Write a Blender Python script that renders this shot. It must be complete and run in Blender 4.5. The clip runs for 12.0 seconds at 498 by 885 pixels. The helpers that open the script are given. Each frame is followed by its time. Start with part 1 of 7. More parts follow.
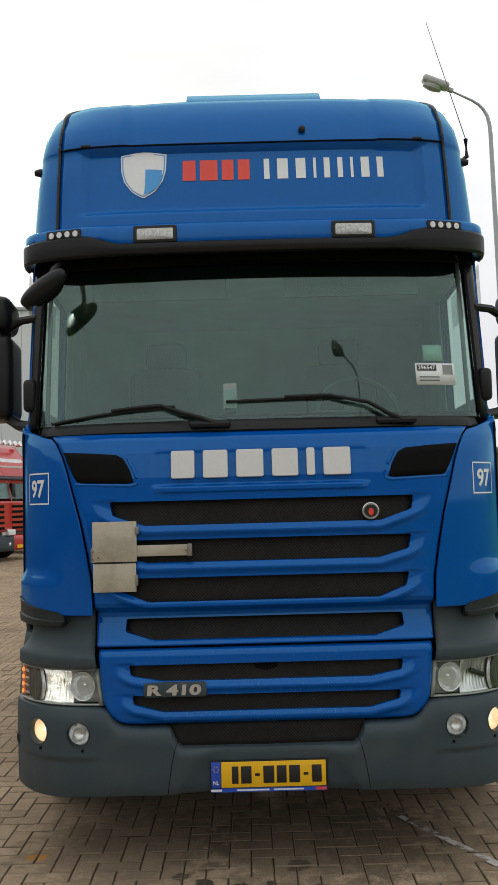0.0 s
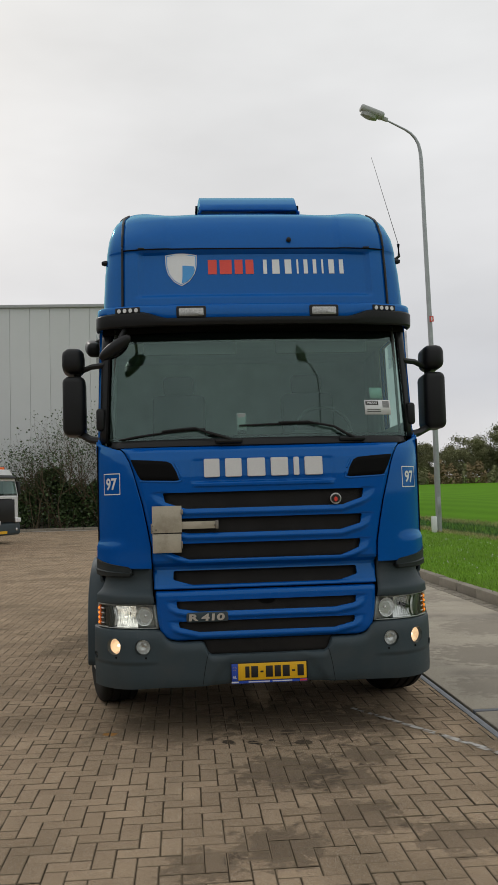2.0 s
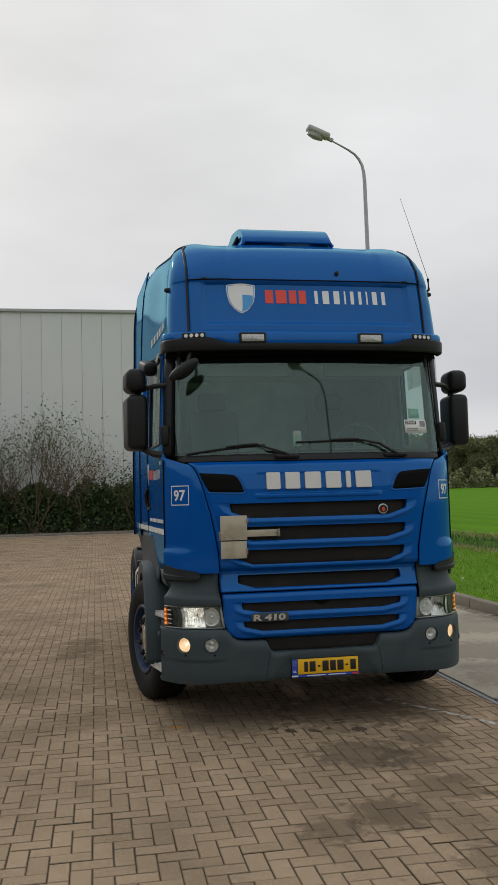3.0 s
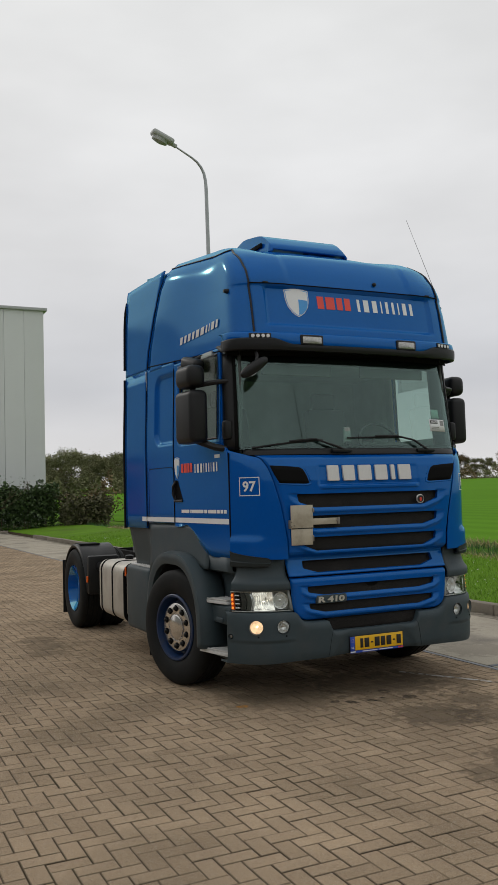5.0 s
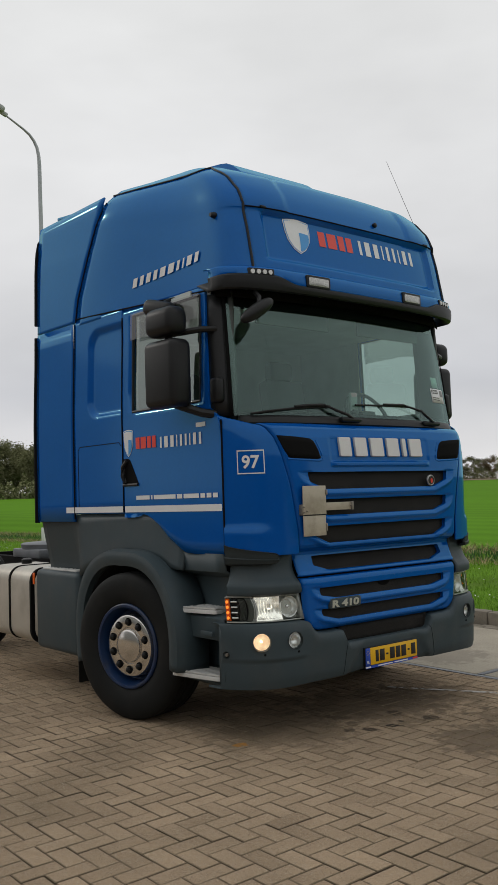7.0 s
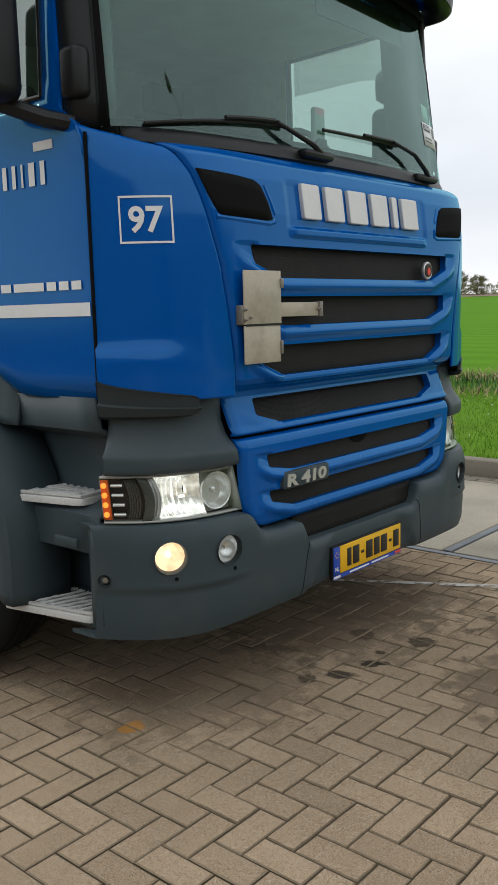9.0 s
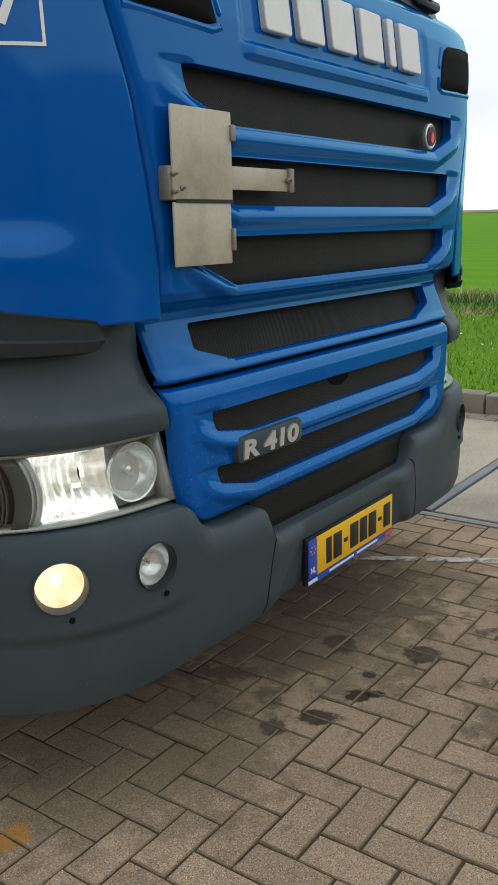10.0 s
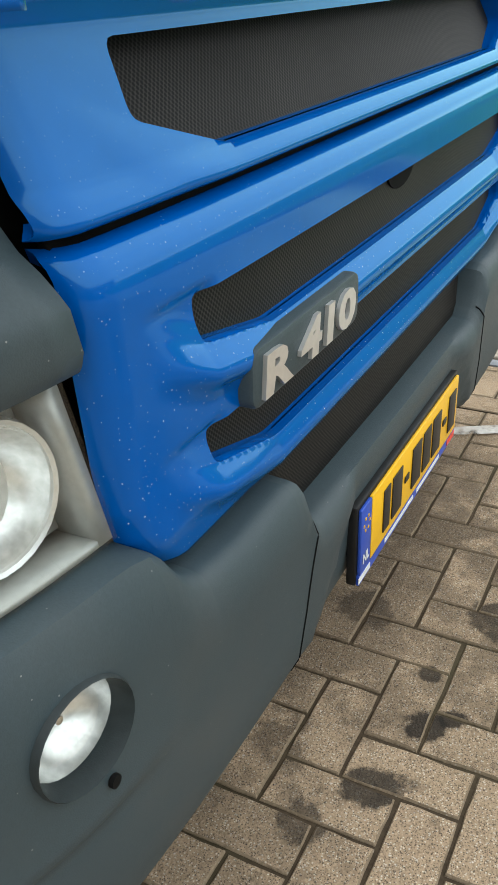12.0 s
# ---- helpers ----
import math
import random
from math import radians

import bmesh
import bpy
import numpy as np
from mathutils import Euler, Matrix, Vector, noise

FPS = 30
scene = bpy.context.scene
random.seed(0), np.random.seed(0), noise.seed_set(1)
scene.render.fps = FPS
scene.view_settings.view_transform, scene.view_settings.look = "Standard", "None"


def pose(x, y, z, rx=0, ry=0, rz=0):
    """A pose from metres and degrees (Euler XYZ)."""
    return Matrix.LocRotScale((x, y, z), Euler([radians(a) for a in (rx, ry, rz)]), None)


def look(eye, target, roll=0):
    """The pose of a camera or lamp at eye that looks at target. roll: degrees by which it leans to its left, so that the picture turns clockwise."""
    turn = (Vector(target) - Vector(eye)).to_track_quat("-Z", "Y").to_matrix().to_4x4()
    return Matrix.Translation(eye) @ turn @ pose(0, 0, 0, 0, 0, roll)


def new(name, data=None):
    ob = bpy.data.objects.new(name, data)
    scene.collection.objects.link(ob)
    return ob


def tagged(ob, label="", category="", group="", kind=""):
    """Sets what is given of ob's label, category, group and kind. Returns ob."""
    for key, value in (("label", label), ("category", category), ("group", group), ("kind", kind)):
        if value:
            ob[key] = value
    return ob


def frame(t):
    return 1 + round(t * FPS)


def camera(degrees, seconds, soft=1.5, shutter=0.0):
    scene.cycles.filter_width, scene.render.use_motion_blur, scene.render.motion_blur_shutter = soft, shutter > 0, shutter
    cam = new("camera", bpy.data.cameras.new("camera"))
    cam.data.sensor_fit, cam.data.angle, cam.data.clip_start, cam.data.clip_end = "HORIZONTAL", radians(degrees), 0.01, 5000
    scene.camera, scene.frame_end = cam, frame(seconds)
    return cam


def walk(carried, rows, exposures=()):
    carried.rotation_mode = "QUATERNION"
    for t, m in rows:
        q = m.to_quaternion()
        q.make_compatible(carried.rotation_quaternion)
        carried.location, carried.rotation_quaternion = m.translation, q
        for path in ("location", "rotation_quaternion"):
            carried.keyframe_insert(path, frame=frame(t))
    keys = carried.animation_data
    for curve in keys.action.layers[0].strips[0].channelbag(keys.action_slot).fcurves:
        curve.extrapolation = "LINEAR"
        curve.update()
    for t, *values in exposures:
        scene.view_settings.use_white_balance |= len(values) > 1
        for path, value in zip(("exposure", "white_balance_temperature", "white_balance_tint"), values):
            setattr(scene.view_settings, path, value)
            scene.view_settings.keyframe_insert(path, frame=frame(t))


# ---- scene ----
cam = camera(32.2, 12.0)
PATH = [
    (0, (-0.059, -4.119, 1.73), (-0.056, -2.123, 1.864), -1.5),
    (0.5, (-0.074, -4.81, 1.754), (-0.056, -2.814, 1.866), -1.6),
    (1, (-0.084, -5.403, 1.786), (-0.062, -3.406, 1.895), -1.6),
    (1.5, (-0.211, -5.869, 1.765), (-0.19, -3.872, 1.876), -1.7),
    (2, (-0.573, -6.182, 1.719), (-0.42, -4.191, 1.837), -1.6),
    (2.5, (-1.161, -6.433, 1.745), (-0.884, -4.456, 1.869), -1.5),
    (3, (-1.743, -6.637, 1.784), (-1.391, -4.672, 1.911), -1.5),
    (3.5, (-2.347, -6.708, 1.779), (-1.899, -4.762, 1.906), -1.5),
    (3.7, (-2.615, -6.733, 1.785), (-2.112, -4.801, 1.906), -1.4),
    (5.3, (-4.386, -6.102, 1.751), (-3.453, -4.337, 1.873), -1.7),
    (5.5, (-4.503, -5.924, 1.757), (-3.523, -4.185, 1.881), -1.7),
    (6, (-4.739, -5.404, 1.723), (-3.649, -3.731, 1.845), -1.8),
    (6.5, (-4.754, -4.811, 1.663), (-3.572, -3.202, 1.782), -1.9),
    (7, (-4.613, -4.202, 1.592), (-3.356, -2.651, 1.716), -1.9),
    (7.5, (-4.324, -3.647, 1.525), (-2.986, -2.163, 1.613), -2.0),
    (7.7, (-4.175, -3.413, 1.517), (-2.802, -1.959, 1.576), -1.9),
    (9.3, (-2.873, -1.782, 1.496), (-1.359, -0.528, 1.129), -1.4),
    (9.5, (-2.716, -1.628, 1.462), (-1.189, -0.401, 1.063), -1.4),
    (10, (-2.24, -1.251, 1.395), (-0.665, -0.117, 0.912), -1.5),
    (10.5, (-1.832, -0.937, 1.284), (-0.233, 0.126, 0.724), -1.7),
    (11, (-1.416, -0.6, 1.205), (0.187, 0.359, 0.491), -1.7),
    (11.5, (-1.169, -0.406, 1.146), (0.398, 0.491, 0.286), -1.8),
    (12, (-1.277, -0.388, 1.221), (0.272, 0.441, 0.264), -2.1),
]
walk(cam, [(t, look(eye, target, roll)) for t, eye, target, roll in PATH],
     exposures=((0.0, 0.48, 6500, 10), (0.7, 0.34, 6500, 10), (1.5, 0.16, 6500, 10), (3.0, 0.08, 6500, 10), (7.0, 0.08, 6500, 10), (7.5, 0.17, 6500, 10), (9.5, 0.68, 6230, 8), (10.5, 0.87, 6230, 8), (11.5, 1.46, 6280, 6), (12.0, 1.6, 6300, 6)))

# world: overcast sky over a weak, wide sun behind the truck
SUN = Vector((-0.37, 0.79, 0.486)).normalized()
world = bpy.data.worlds.new("overcast_sky")
world.use_nodes = True
scene.world = world
wn, wl = world.node_tree.nodes, world.node_tree.links
back = wn["Background"]
sky = wn.new("ShaderNodeTexSky")
sky.sky_type, sky.sun_disc = "NISHITA", False
sky.sun_elevation, sky.sun_rotation = math.asin(SUN.z), math.atan2(SUN.x, SUN.y)
sky.dust_density = 4.0
gain = wn.new("ShaderNodeMix")
gain.data_type, gain.blend_type = "RGBA", "MULTIPLY"
gain.inputs[0].default_value = 1.0
gain.inputs[7].default_value = (0.1, 0.1, 0.1, 1)
wl.new(sky.outputs[0], gain.inputs[6])
geo = wn.new("ShaderNodeTexCoord")
sep = wn.new("ShaderNodeSeparateXYZ")
wl.new(geo.outputs["Generated"], sep.inputs[0])
ramp = wn.new("ShaderNodeValToRGB")
ramp.color_ramp.elements[0].position, ramp.color_ramp.elements[0].color = 0.0, (0.80, 0.77, 0.76, 1)
ramp.color_ramp.elements[1].position, ramp.color_ramp.elements[1].color = 0.5, (0.755, 0.76, 0.757, 1)
for pos, col in ((0.035, (0.72, 0.715, 0.72, 1)), (0.12, (0.57, 0.58, 0.61, 1)), (0.27, (0.71, 0.713, 0.722, 1))):
    e = ramp.color_ramp.elements.new(pos)
    e.color = col
wl.new(sep.outputs[2], ramp.inputs[0])
cloudmap = wn.new("ShaderNodeMapping")
cloudmap.inputs["Scale"].default_value = (2.2, 2.2, 6.0)
wl.new(geo.outputs["Generated"], cloudmap.inputs[0])
cloud = wn.new("ShaderNodeTexNoise")
cloud.inputs["Scale"].default_value, cloud.inputs["Detail"].default_value = 1.3, 4.0
wl.new(cloudmap.outputs[0], cloud.inputs["Vector"])
cr = wn.new("ShaderNodeMapRange")
cr.inputs["From Min"].default_value, cr.inputs["From Max"].default_value = 0.3, 0.7
cr.inputs["To Min"].default_value, cr.inputs["To Max"].default_value = 0.9, 1.08
wl.new(cloud.outputs[0], cr.inputs[0])
cloudy = wn.new("ShaderNodeMix")
cloudy.data_type, cloudy.blend_type = "RGBA", "MULTIPLY"
cloudy.inputs[0].default_value = 1.0
wl.new(ramp.outputs[0], cloudy.inputs[6])
wl.new(cr.outputs[0], cloudy.inputs[7])
mixed = wn.new("ShaderNodeMix")
mixed.data_type = "RGBA"
mixed.inputs[0].default_value = 0.97
wl.new(gain.outputs[2], mixed.inputs[6])
wl.new(cloudy.outputs[2], mixed.inputs[7])
wl.new(mixed.outputs[2], back.inputs[0])
back.inputs[1].default_value = 1.0
sun_data = bpy.data.lights.new("sun", "SUN")
sun_data.energy, sun_data.angle, sun_data.color = 0.22, radians(1.5), (1.0, 0.95, 0.88)
new("sun", sun_data).matrix_world = look(SUN * 60, (0, 0, 0))


# ---------------------------------------------------------------- materials
def mat(name, col, rough=0.5, metal=0.0, coat=0.0, var=0.12, scale=6.0, fine=120.0, bump=0.0, bscale=200.0, spec=0.5, dirt=None):
    """Principled surface; colour varies at two scales; dirt: (colour, amount, scale)."""
    m = bpy.data.materials.new(name)
    m.use_nodes = True
    n, l = m.node_tree.nodes, m.node_tree.links
    b = n["Principled BSDF"]
    b.inputs["Roughness"].default_value, b.inputs["Metallic"].default_value = rough, metal
    b.inputs["Coat Weight"].default_value, b.inputs["Coat Roughness"].default_value = coat, 0.04
    b.inputs["Specular IOR Level"].default_value = spec
    tc = n.new("ShaderNodeTexCoord")
    n1, n2 = n.new("ShaderNodeTexNoise"), n.new("ShaderNodeTexNoise")
    n1.inputs["Scale"].default_value, n1.inputs["Detail"].default_value = scale, 5.0
    n2.inputs["Scale"].default_value, n2.inputs["Detail"].default_value = fine, 2.0
    for q in (n1, n2):
        l.new(tc.outputs["Object"], q.inputs["Vector"])
    add = n.new("ShaderNodeMath")
    add.operation = "ADD"
    l.new(n1.outputs[0], add.inputs[0]), l.new(n2.outputs[0], add.inputs[1])
    mr = n.new("ShaderNodeMapRange")
    mr.inputs["From Min"].default_value, mr.inputs["From Max"].default_value = 0.6, 1.4
    mr.inputs["To Min"].default_value, mr.inputs["To Max"].default_value = 1 - var, 1 + var
    l.new(add.outputs[0], mr.inputs[0])
    mix = n.new("ShaderNodeMix")
    mix.data_type, mix.blend_type = "RGBA", "MULTIPLY"
    mix.inputs[0].default_value = 1.0
    mix.inputs[6].default_value = (*col, 1)
    l.new(mr.outputs[0], mix.inputs[7])
    out = mix.outputs[2]
    if dirt:
        n3 = n.new("ShaderNodeTexNoise")
        n3.inputs["Scale"].default_value, n3.inputs["Detail"].default_value = dirt[2], 8.0
        l.new(tc.outputs["Object"], n3.inputs["Vector"])
        r = n.new("ShaderNodeMapRange")
        r.inputs["From Min"].default_value, r.inputs["From Max"].default_value = 0.5, 0.72
        r.inputs["To Max"].default_value = dirt[1]
        l.new(n3.outputs[0], r.inputs[0])
        mx = n.new("ShaderNodeMix")
        mx.data_type = "RGBA"
        l.new(r.outputs[0], mx.inputs[0]), l.new(out, mx.inputs[6])
        mx.inputs[7].default_value = (*dirt[0], 1)
        out = mx.outputs[2]
    l.new(out, b.inputs["Base Color"])
    if bump:
        n4 = n.new("ShaderNodeTexNoise")
        n4.inputs["Scale"].default_value, n4.inputs["Detail"].default_value = bscale, 3.0
        l.new(tc.outputs["Object"], n4.inputs["Vector"])
        bp = n.new("ShaderNodeBump")
        bp.inputs["Strength"].default_value, bp.inputs["Distance"].default_value = bump, 0.004
        l.new(n4.outputs[0], bp.inputs["Height"]), l.new(bp.outputs[0], b.inputs["Normal"])
    return m


def glass(name, tint, gloss=1.5, shine=(1, 1, 1), most=0.2):
    """A thin pane: tinted see-through with a mirror reflection by Fresnel."""
    m = bpy.data.materials.new(name)
    m.use_nodes = True
    n, l = m.node_tree.nodes, m.node_tree.links
    n.remove(n["Principled BSDF"])
    tr, gl, fr, mx = (n.new("ShaderNode" + k) for k in ("BsdfTransparent", "BsdfGlossy", "Fresnel", "MixShader"))
    tr.inputs[0].default_value = (*tint, 1)
    gl.inputs[0].default_value = (*shine, 1)
    gl.inputs["Roughness"].default_value = 0.01
    fr.inputs[0].default_value = gloss
    top = n.new("ShaderNodeMath")
    top.operation = "MINIMUM"
    top.inputs[1].default_value = most
    l.new(fr.outputs[0], top.inputs[0])
    l.new(top.outputs[0], mx.inputs[0]), l.new(tr.outputs[0], mx.inputs[1]), l.new(gl.outputs[0], mx.inputs[2])
    l.new(mx.outputs[0], n["Material Output"].inputs[0])
    return m


def glow(name, col, strength):
    m = mat(name, col, 0.3, var=0.03)
    b = m.node_tree.nodes["Principled BSDF"]
    b.inputs["Emission Color"].default_value, b.inputs["Emission Strength"].default_value = (*col, 1), strength
    return m


def varied(m, amount=0.25):
    """Shade piece by piece: brightness by Object Info's Random and Random Per Island."""
    n, l = m.node_tree.nodes, m.node_tree.links
    b = n["Principled BSDF"]
    src = b.inputs["Base Color"].links[0].from_socket
    oi, gi = n.new("ShaderNodeObjectInfo"), n.new("ShaderNodeNewGeometry")
    ad = n.new("ShaderNodeMath")
    ad.operation = "ADD"
    l.new(oi.outputs["Random"], ad.inputs[0]), l.new(gi.outputs["Random Per Island"], ad.inputs[1])
    fr = n.new("ShaderNodeMath")
    fr.operation = "FRACT"
    l.new(ad.outputs[0], fr.inputs[0])
    mr = n.new("ShaderNodeMapRange")
    mr.inputs["To Min"].default_value, mr.inputs["To Max"].default_value = 1 - amount, 1 + amount
    l.new(fr.outputs[0], mr.inputs[0])
    mx = n.new("ShaderNodeMix")
    mx.data_type, mx.blend_type = "RGBA", "MULTIPLY"
    mx.inputs[0].default_value = 1.0
    l.new(src, mx.inputs[6]), l.new(mr.outputs[0], mx.inputs[7])
    l.new(mx.outputs[2], b.inputs["Base Color"])
    return m


def lacquer(m, index, tint, rough, most=0.75):
    """A clear gloss over a matt base: a mirror layer by Fresnel."""
    n, l = m.node_tree.nodes, m.node_tree.links
    b = n["Principled BSDF"]
    b.inputs["Specular IOR Level"].default_value = 0.0
    gl, fr, mx, top = (n.new("ShaderNode" + k) for k in ("BsdfGlossy", "Fresnel", "MixShader", "Math"))
    gl.inputs[0].default_value = (*tint, 1)
    gl.inputs["Roughness"].default_value = rough
    fr.inputs[0].default_value = index
    top.operation = "MINIMUM"
    top.inputs[1].default_value = most
    l.new(fr.outputs[0], top.inputs[0]), l.new(top.outputs[0], mx.inputs[0])
    l.new(b.outputs[0], mx.inputs[1]), l.new(gl.outputs[0], mx.inputs[2])
    l.new(mx.outputs[0], n["Material Output"].inputs[0])
    return m


BLUE = lacquer(mat("blue_paint", (0.001, 0.081, 0.375), 0.6, var=0.05, scale=3, fine=40, dirt=((0.003, 0.075, 0.32), 0.25, 9)), 1.5, (0.47, 0.94, 0.98), 0.11, 0.42)
BLUEIN = mat("blue_rim_paint", (0.0015, 0.02, 0.075), 0.45, coat=0.1, var=0.15, dirt=((0.03, 0.03, 0.03), 0.7, 7))
GREY = mat("dark_grey_plastic", (0.041, 0.06, 0.069), 0.5, spec=0.3, var=0.12, scale=4, fine=300, bump=0.12, bscale=700, dirt=((0.09, 0.09, 0.085), 0.25, 5))
LIPGREY = mat("lip_plastic", (0.022, 0.03, 0.032), 0.5, spec=0.3, var=0.15, bump=0.1, bscale=600)
BLACK = mat("black_plastic", (0.01, 0.0105, 0.011), 0.42, spec=0.3, var=0.2, bump=0.08, bscale=500)
MATT = mat("matt_black", (0.006, 0.006, 0.006), 0.85, spec=0.1, var=0.2)
RUBBER = mat("tyre_rubber", (0.009, 0.01, 0.01), 0.7, spec=0.2, var=0.2, scale=8, bump=0.2, bscale=90, dirt=((0.02, 0.019, 0.017), 0.4, 6))
SILVER = mat("brushed_steel", (0.66, 0.65, 0.63), 0.3, 0.7, var=0.08, scale=14)
HUBSTEEL = mat("polished_steel", (0.7, 0.68, 0.65), 0.2, 0.95, var=0.06, scale=14)
CHROME = mat("chrome", (0.8, 0.8, 0.8), 0.12, 1.0, var=0.03)
STEP = mat("step_aluminium", (0.6, 0.6, 0.58), 0.5, 0.25, var=0.15, bump=0.2, bscale=120)
TANK = mat("tank_aluminium", (0.52, 0.49, 0.43), 0.48, 0.4, var=0.14, scale=5, dirt=((0.25, 0.22, 0.18), 0.4, 4))
PLATE = mat("bare_steel_plate", (0.46, 0.415, 0.325), 0.5, 0.1, var=0.1, scale=9, dirt=((0.16, 0.12, 0.08), 0.5, 8))
WHITE = mat("white_film", (0.75, 0.76, 0.76), 0.4, var=0.05)
LOGO = mat("silver_letter", (0.62, 0.61, 0.59), 0.35, 0.25, var=0.06)
RED = mat("red_film", (0.75, 0.06, 0.035), 0.4, var=0.06)
LIGHTBLUE = mat("light_blue_film", (0.06, 0.32, 0.7), 0.4, var=0.06)
YELLOW = mat("yellow_plate", (0.83, 0.47, 0.01), 0.4, var=0.05)
EUBLUE = mat("plate_blue", (0.02, 0.07, 0.42), 0.4, var=0.06)
INK = mat("black_ink", (0.015, 0.013, 0.012), 0.5, var=0.1)
CABIN = mat("cabin_grey", (0.5, 0.55, 0.53), 0.8, var=0.15)
DASH = mat("dashboard_plastic", (0.07, 0.078, 0.072), 0.6, var=0.15)
CLOTH = mat("seat_cloth", (0.13, 0.14, 0.135), 0.9, spec=0.1, var=0.12)
WINDSCREEN = glass("windscreen_glass", (0.7, 0.9, 0.83), 1.82, (0.72, 0.98, 0.92), 0.23)
SIDEGLASS = glass("side_window_glass", (0.84, 0.92, 0.88), 2.7, (0.85, 0.96, 0.92), 0.5)
CLEAR = glass("clear_lamp_cover", (0.93, 0.95, 0.94), 1.45)
REFLECTOR = mat("lamp_reflector", (0.82, 0.83, 0.82), 0.26, 0.65, var=0.1)
AMBER = mat("amber_lens", (0.85, 0.13, 0.01), 0.25, var=0.1)
AMBERLIT = glow("lit_amber_led", (1.0, 0.28, 0.03), 0.9)


def lit(name, col, low, high, scale, stretch):
    """A lit reflector: bright and dim patches as the bulb shows in its facets."""
    m = glow(name, col, high)
    n, l = m.node_tree.nodes, m.node_tree.links
    bs = n["Principled BSDF"]
    bs.inputs["Base Color"].default_value = (0.6, 0.6, 0.58, 1)
    tc, mp, v = n.new("ShaderNodeTexCoord"), n.new("ShaderNodeMapping"), n.new("ShaderNodeTexNoise")
    mp.inputs["Scale"].default_value = stretch
    v.inputs["Scale"].default_value, v.inputs["Detail"].default_value = scale, 3.0
    r = n.new("ShaderNodeMapRange")
    r.inputs["From Min"].default_value, r.inputs["From Max"].default_value = 0.38, 0.62
    r.inputs["To Min"].default_value, r.inputs["To Max"].default_value = low, high
    l.new(tc.outputs["Object"], mp.inputs[0]), l.new(mp.outputs[0], v.inputs["Vector"])
    l.new(v.outputs[0], r.inputs[0]), l.new(r.outputs[0], bs.inputs["Emission Strength"])
    return m


BEAM = lit("lit_headlamp", (1.0, 0.98, 0.9), 0.1, 0.36, 22.0, (0.6, 0.6, 1.6))
BEAM.node_tree.nodes["Principled BSDF"].inputs["Metallic"].default_value = 0.8
BEAM.node_tree.nodes["Principled BSDF"].inputs["Roughness"].default_value = 0.16
BULB = glow("lit_bulb", (1.0, 0.95, 0.84), 1.2)
LAMPCHROME = mat("lamp_chrome", (0.85, 0.86, 0.85), 0.26, 0.7, var=0.25, scale=40)
LAMPSILVER = mat("lamp_silver", (0.6, 0.6, 0.57), 0.28, 0.25, var=0.12)
FOGLIT = lit("lit_fog_lamp", (1.0, 0.76, 0.5), 0.15, 0.45, 26.0, (1, 1, 1))


def grille_mat():
    """Perforated black mesh: a fine grid of holes."""
    m = mat("grille_mesh", (0.013, 0.012, 0.011), 0.6, var=0.25, scale=5, spec=0.15, dirt=((0.024, 0.022, 0.02), 0.5, 4))
    n, l = m.node_tree.nodes, m.node_tree.links
    b = n["Principled BSDF"]
    src = b.inputs["Base Color"].links[0].from_socket
    tc, v = n.new("ShaderNodeTexCoord"), n.new("ShaderNodeTexVoronoi")
    sp, cb, mp = n.new("ShaderNodeSeparateXYZ"), n.new("ShaderNodeCombineXYZ"), n.new("ShaderNodeMapping")
    mp.inputs["Rotation"].default_value = (0, 0, radians(45))
    v.voronoi_dimensions = "2D"
    v.inputs["Scale"].default_value, v.inputs["Randomness"].default_value = 215.0, 0.0
    l.new(tc.outputs["Object"], sp.inputs[0]), l.new(sp.outputs[0], cb.inputs[0]), l.new(sp.outputs[2], cb.inputs[1])
    l.new(cb.outputs[0], mp.inputs[0]), l.new(mp.outputs[0], v.inputs["Vector"])
    r = n.new("ShaderNodeMapRange")
    r.inputs["From Min"].default_value, r.inputs["From Max"].default_value = 0.34, 0.5
    r.inputs["To Min"].default_value, r.inputs["To Max"].default_value = 0.1, 2.4
    l.new(v.outputs["Distance"], r.inputs[0])
    mx = n.new("ShaderNodeMix")
    mx.data_type, mx.blend_type = "RGBA", "MULTIPLY"
    mx.inputs[0].default_value = 1.0
    l.new(src, mx.inputs[6]), l.new(r.outputs[0], mx.inputs[7])
    l.new(mx.outputs[2], b.inputs["Base Color"])
    return m


GRILLE = grille_mat()


def by_place(m):
    """Lets a material's textures run on through all pieces, by their place in the yard."""
    n, l = m.node_tree.nodes, m.node_tree.links
    g = n.new("ShaderNodeNewGeometry")
    for q in [q for q in n if q.bl_idname == "ShaderNodeTexCoord"]:
        for k in list(q.outputs["Object"].links):
            l.new(g.outputs["Position"], k.to_socket)
    return m


def blend_in(m, fac, colour, mode="MIX"):
    """Lays a colour over a material's base colour where fac says."""
    n, l = m.node_tree.nodes, m.node_tree.links
    bs = n["Principled BSDF"]
    mx = n.new("ShaderNodeMix")
    mx.data_type, mx.blend_type = "RGBA", mode
    l.new(fac, mx.inputs[0]), l.new(bs.inputs["Base Color"].links[0].from_socket, mx.inputs[6])
    mx.inputs[7].default_value = (*colour, 1)
    l.new(mx.outputs[2], bs.inputs["Base Color"])


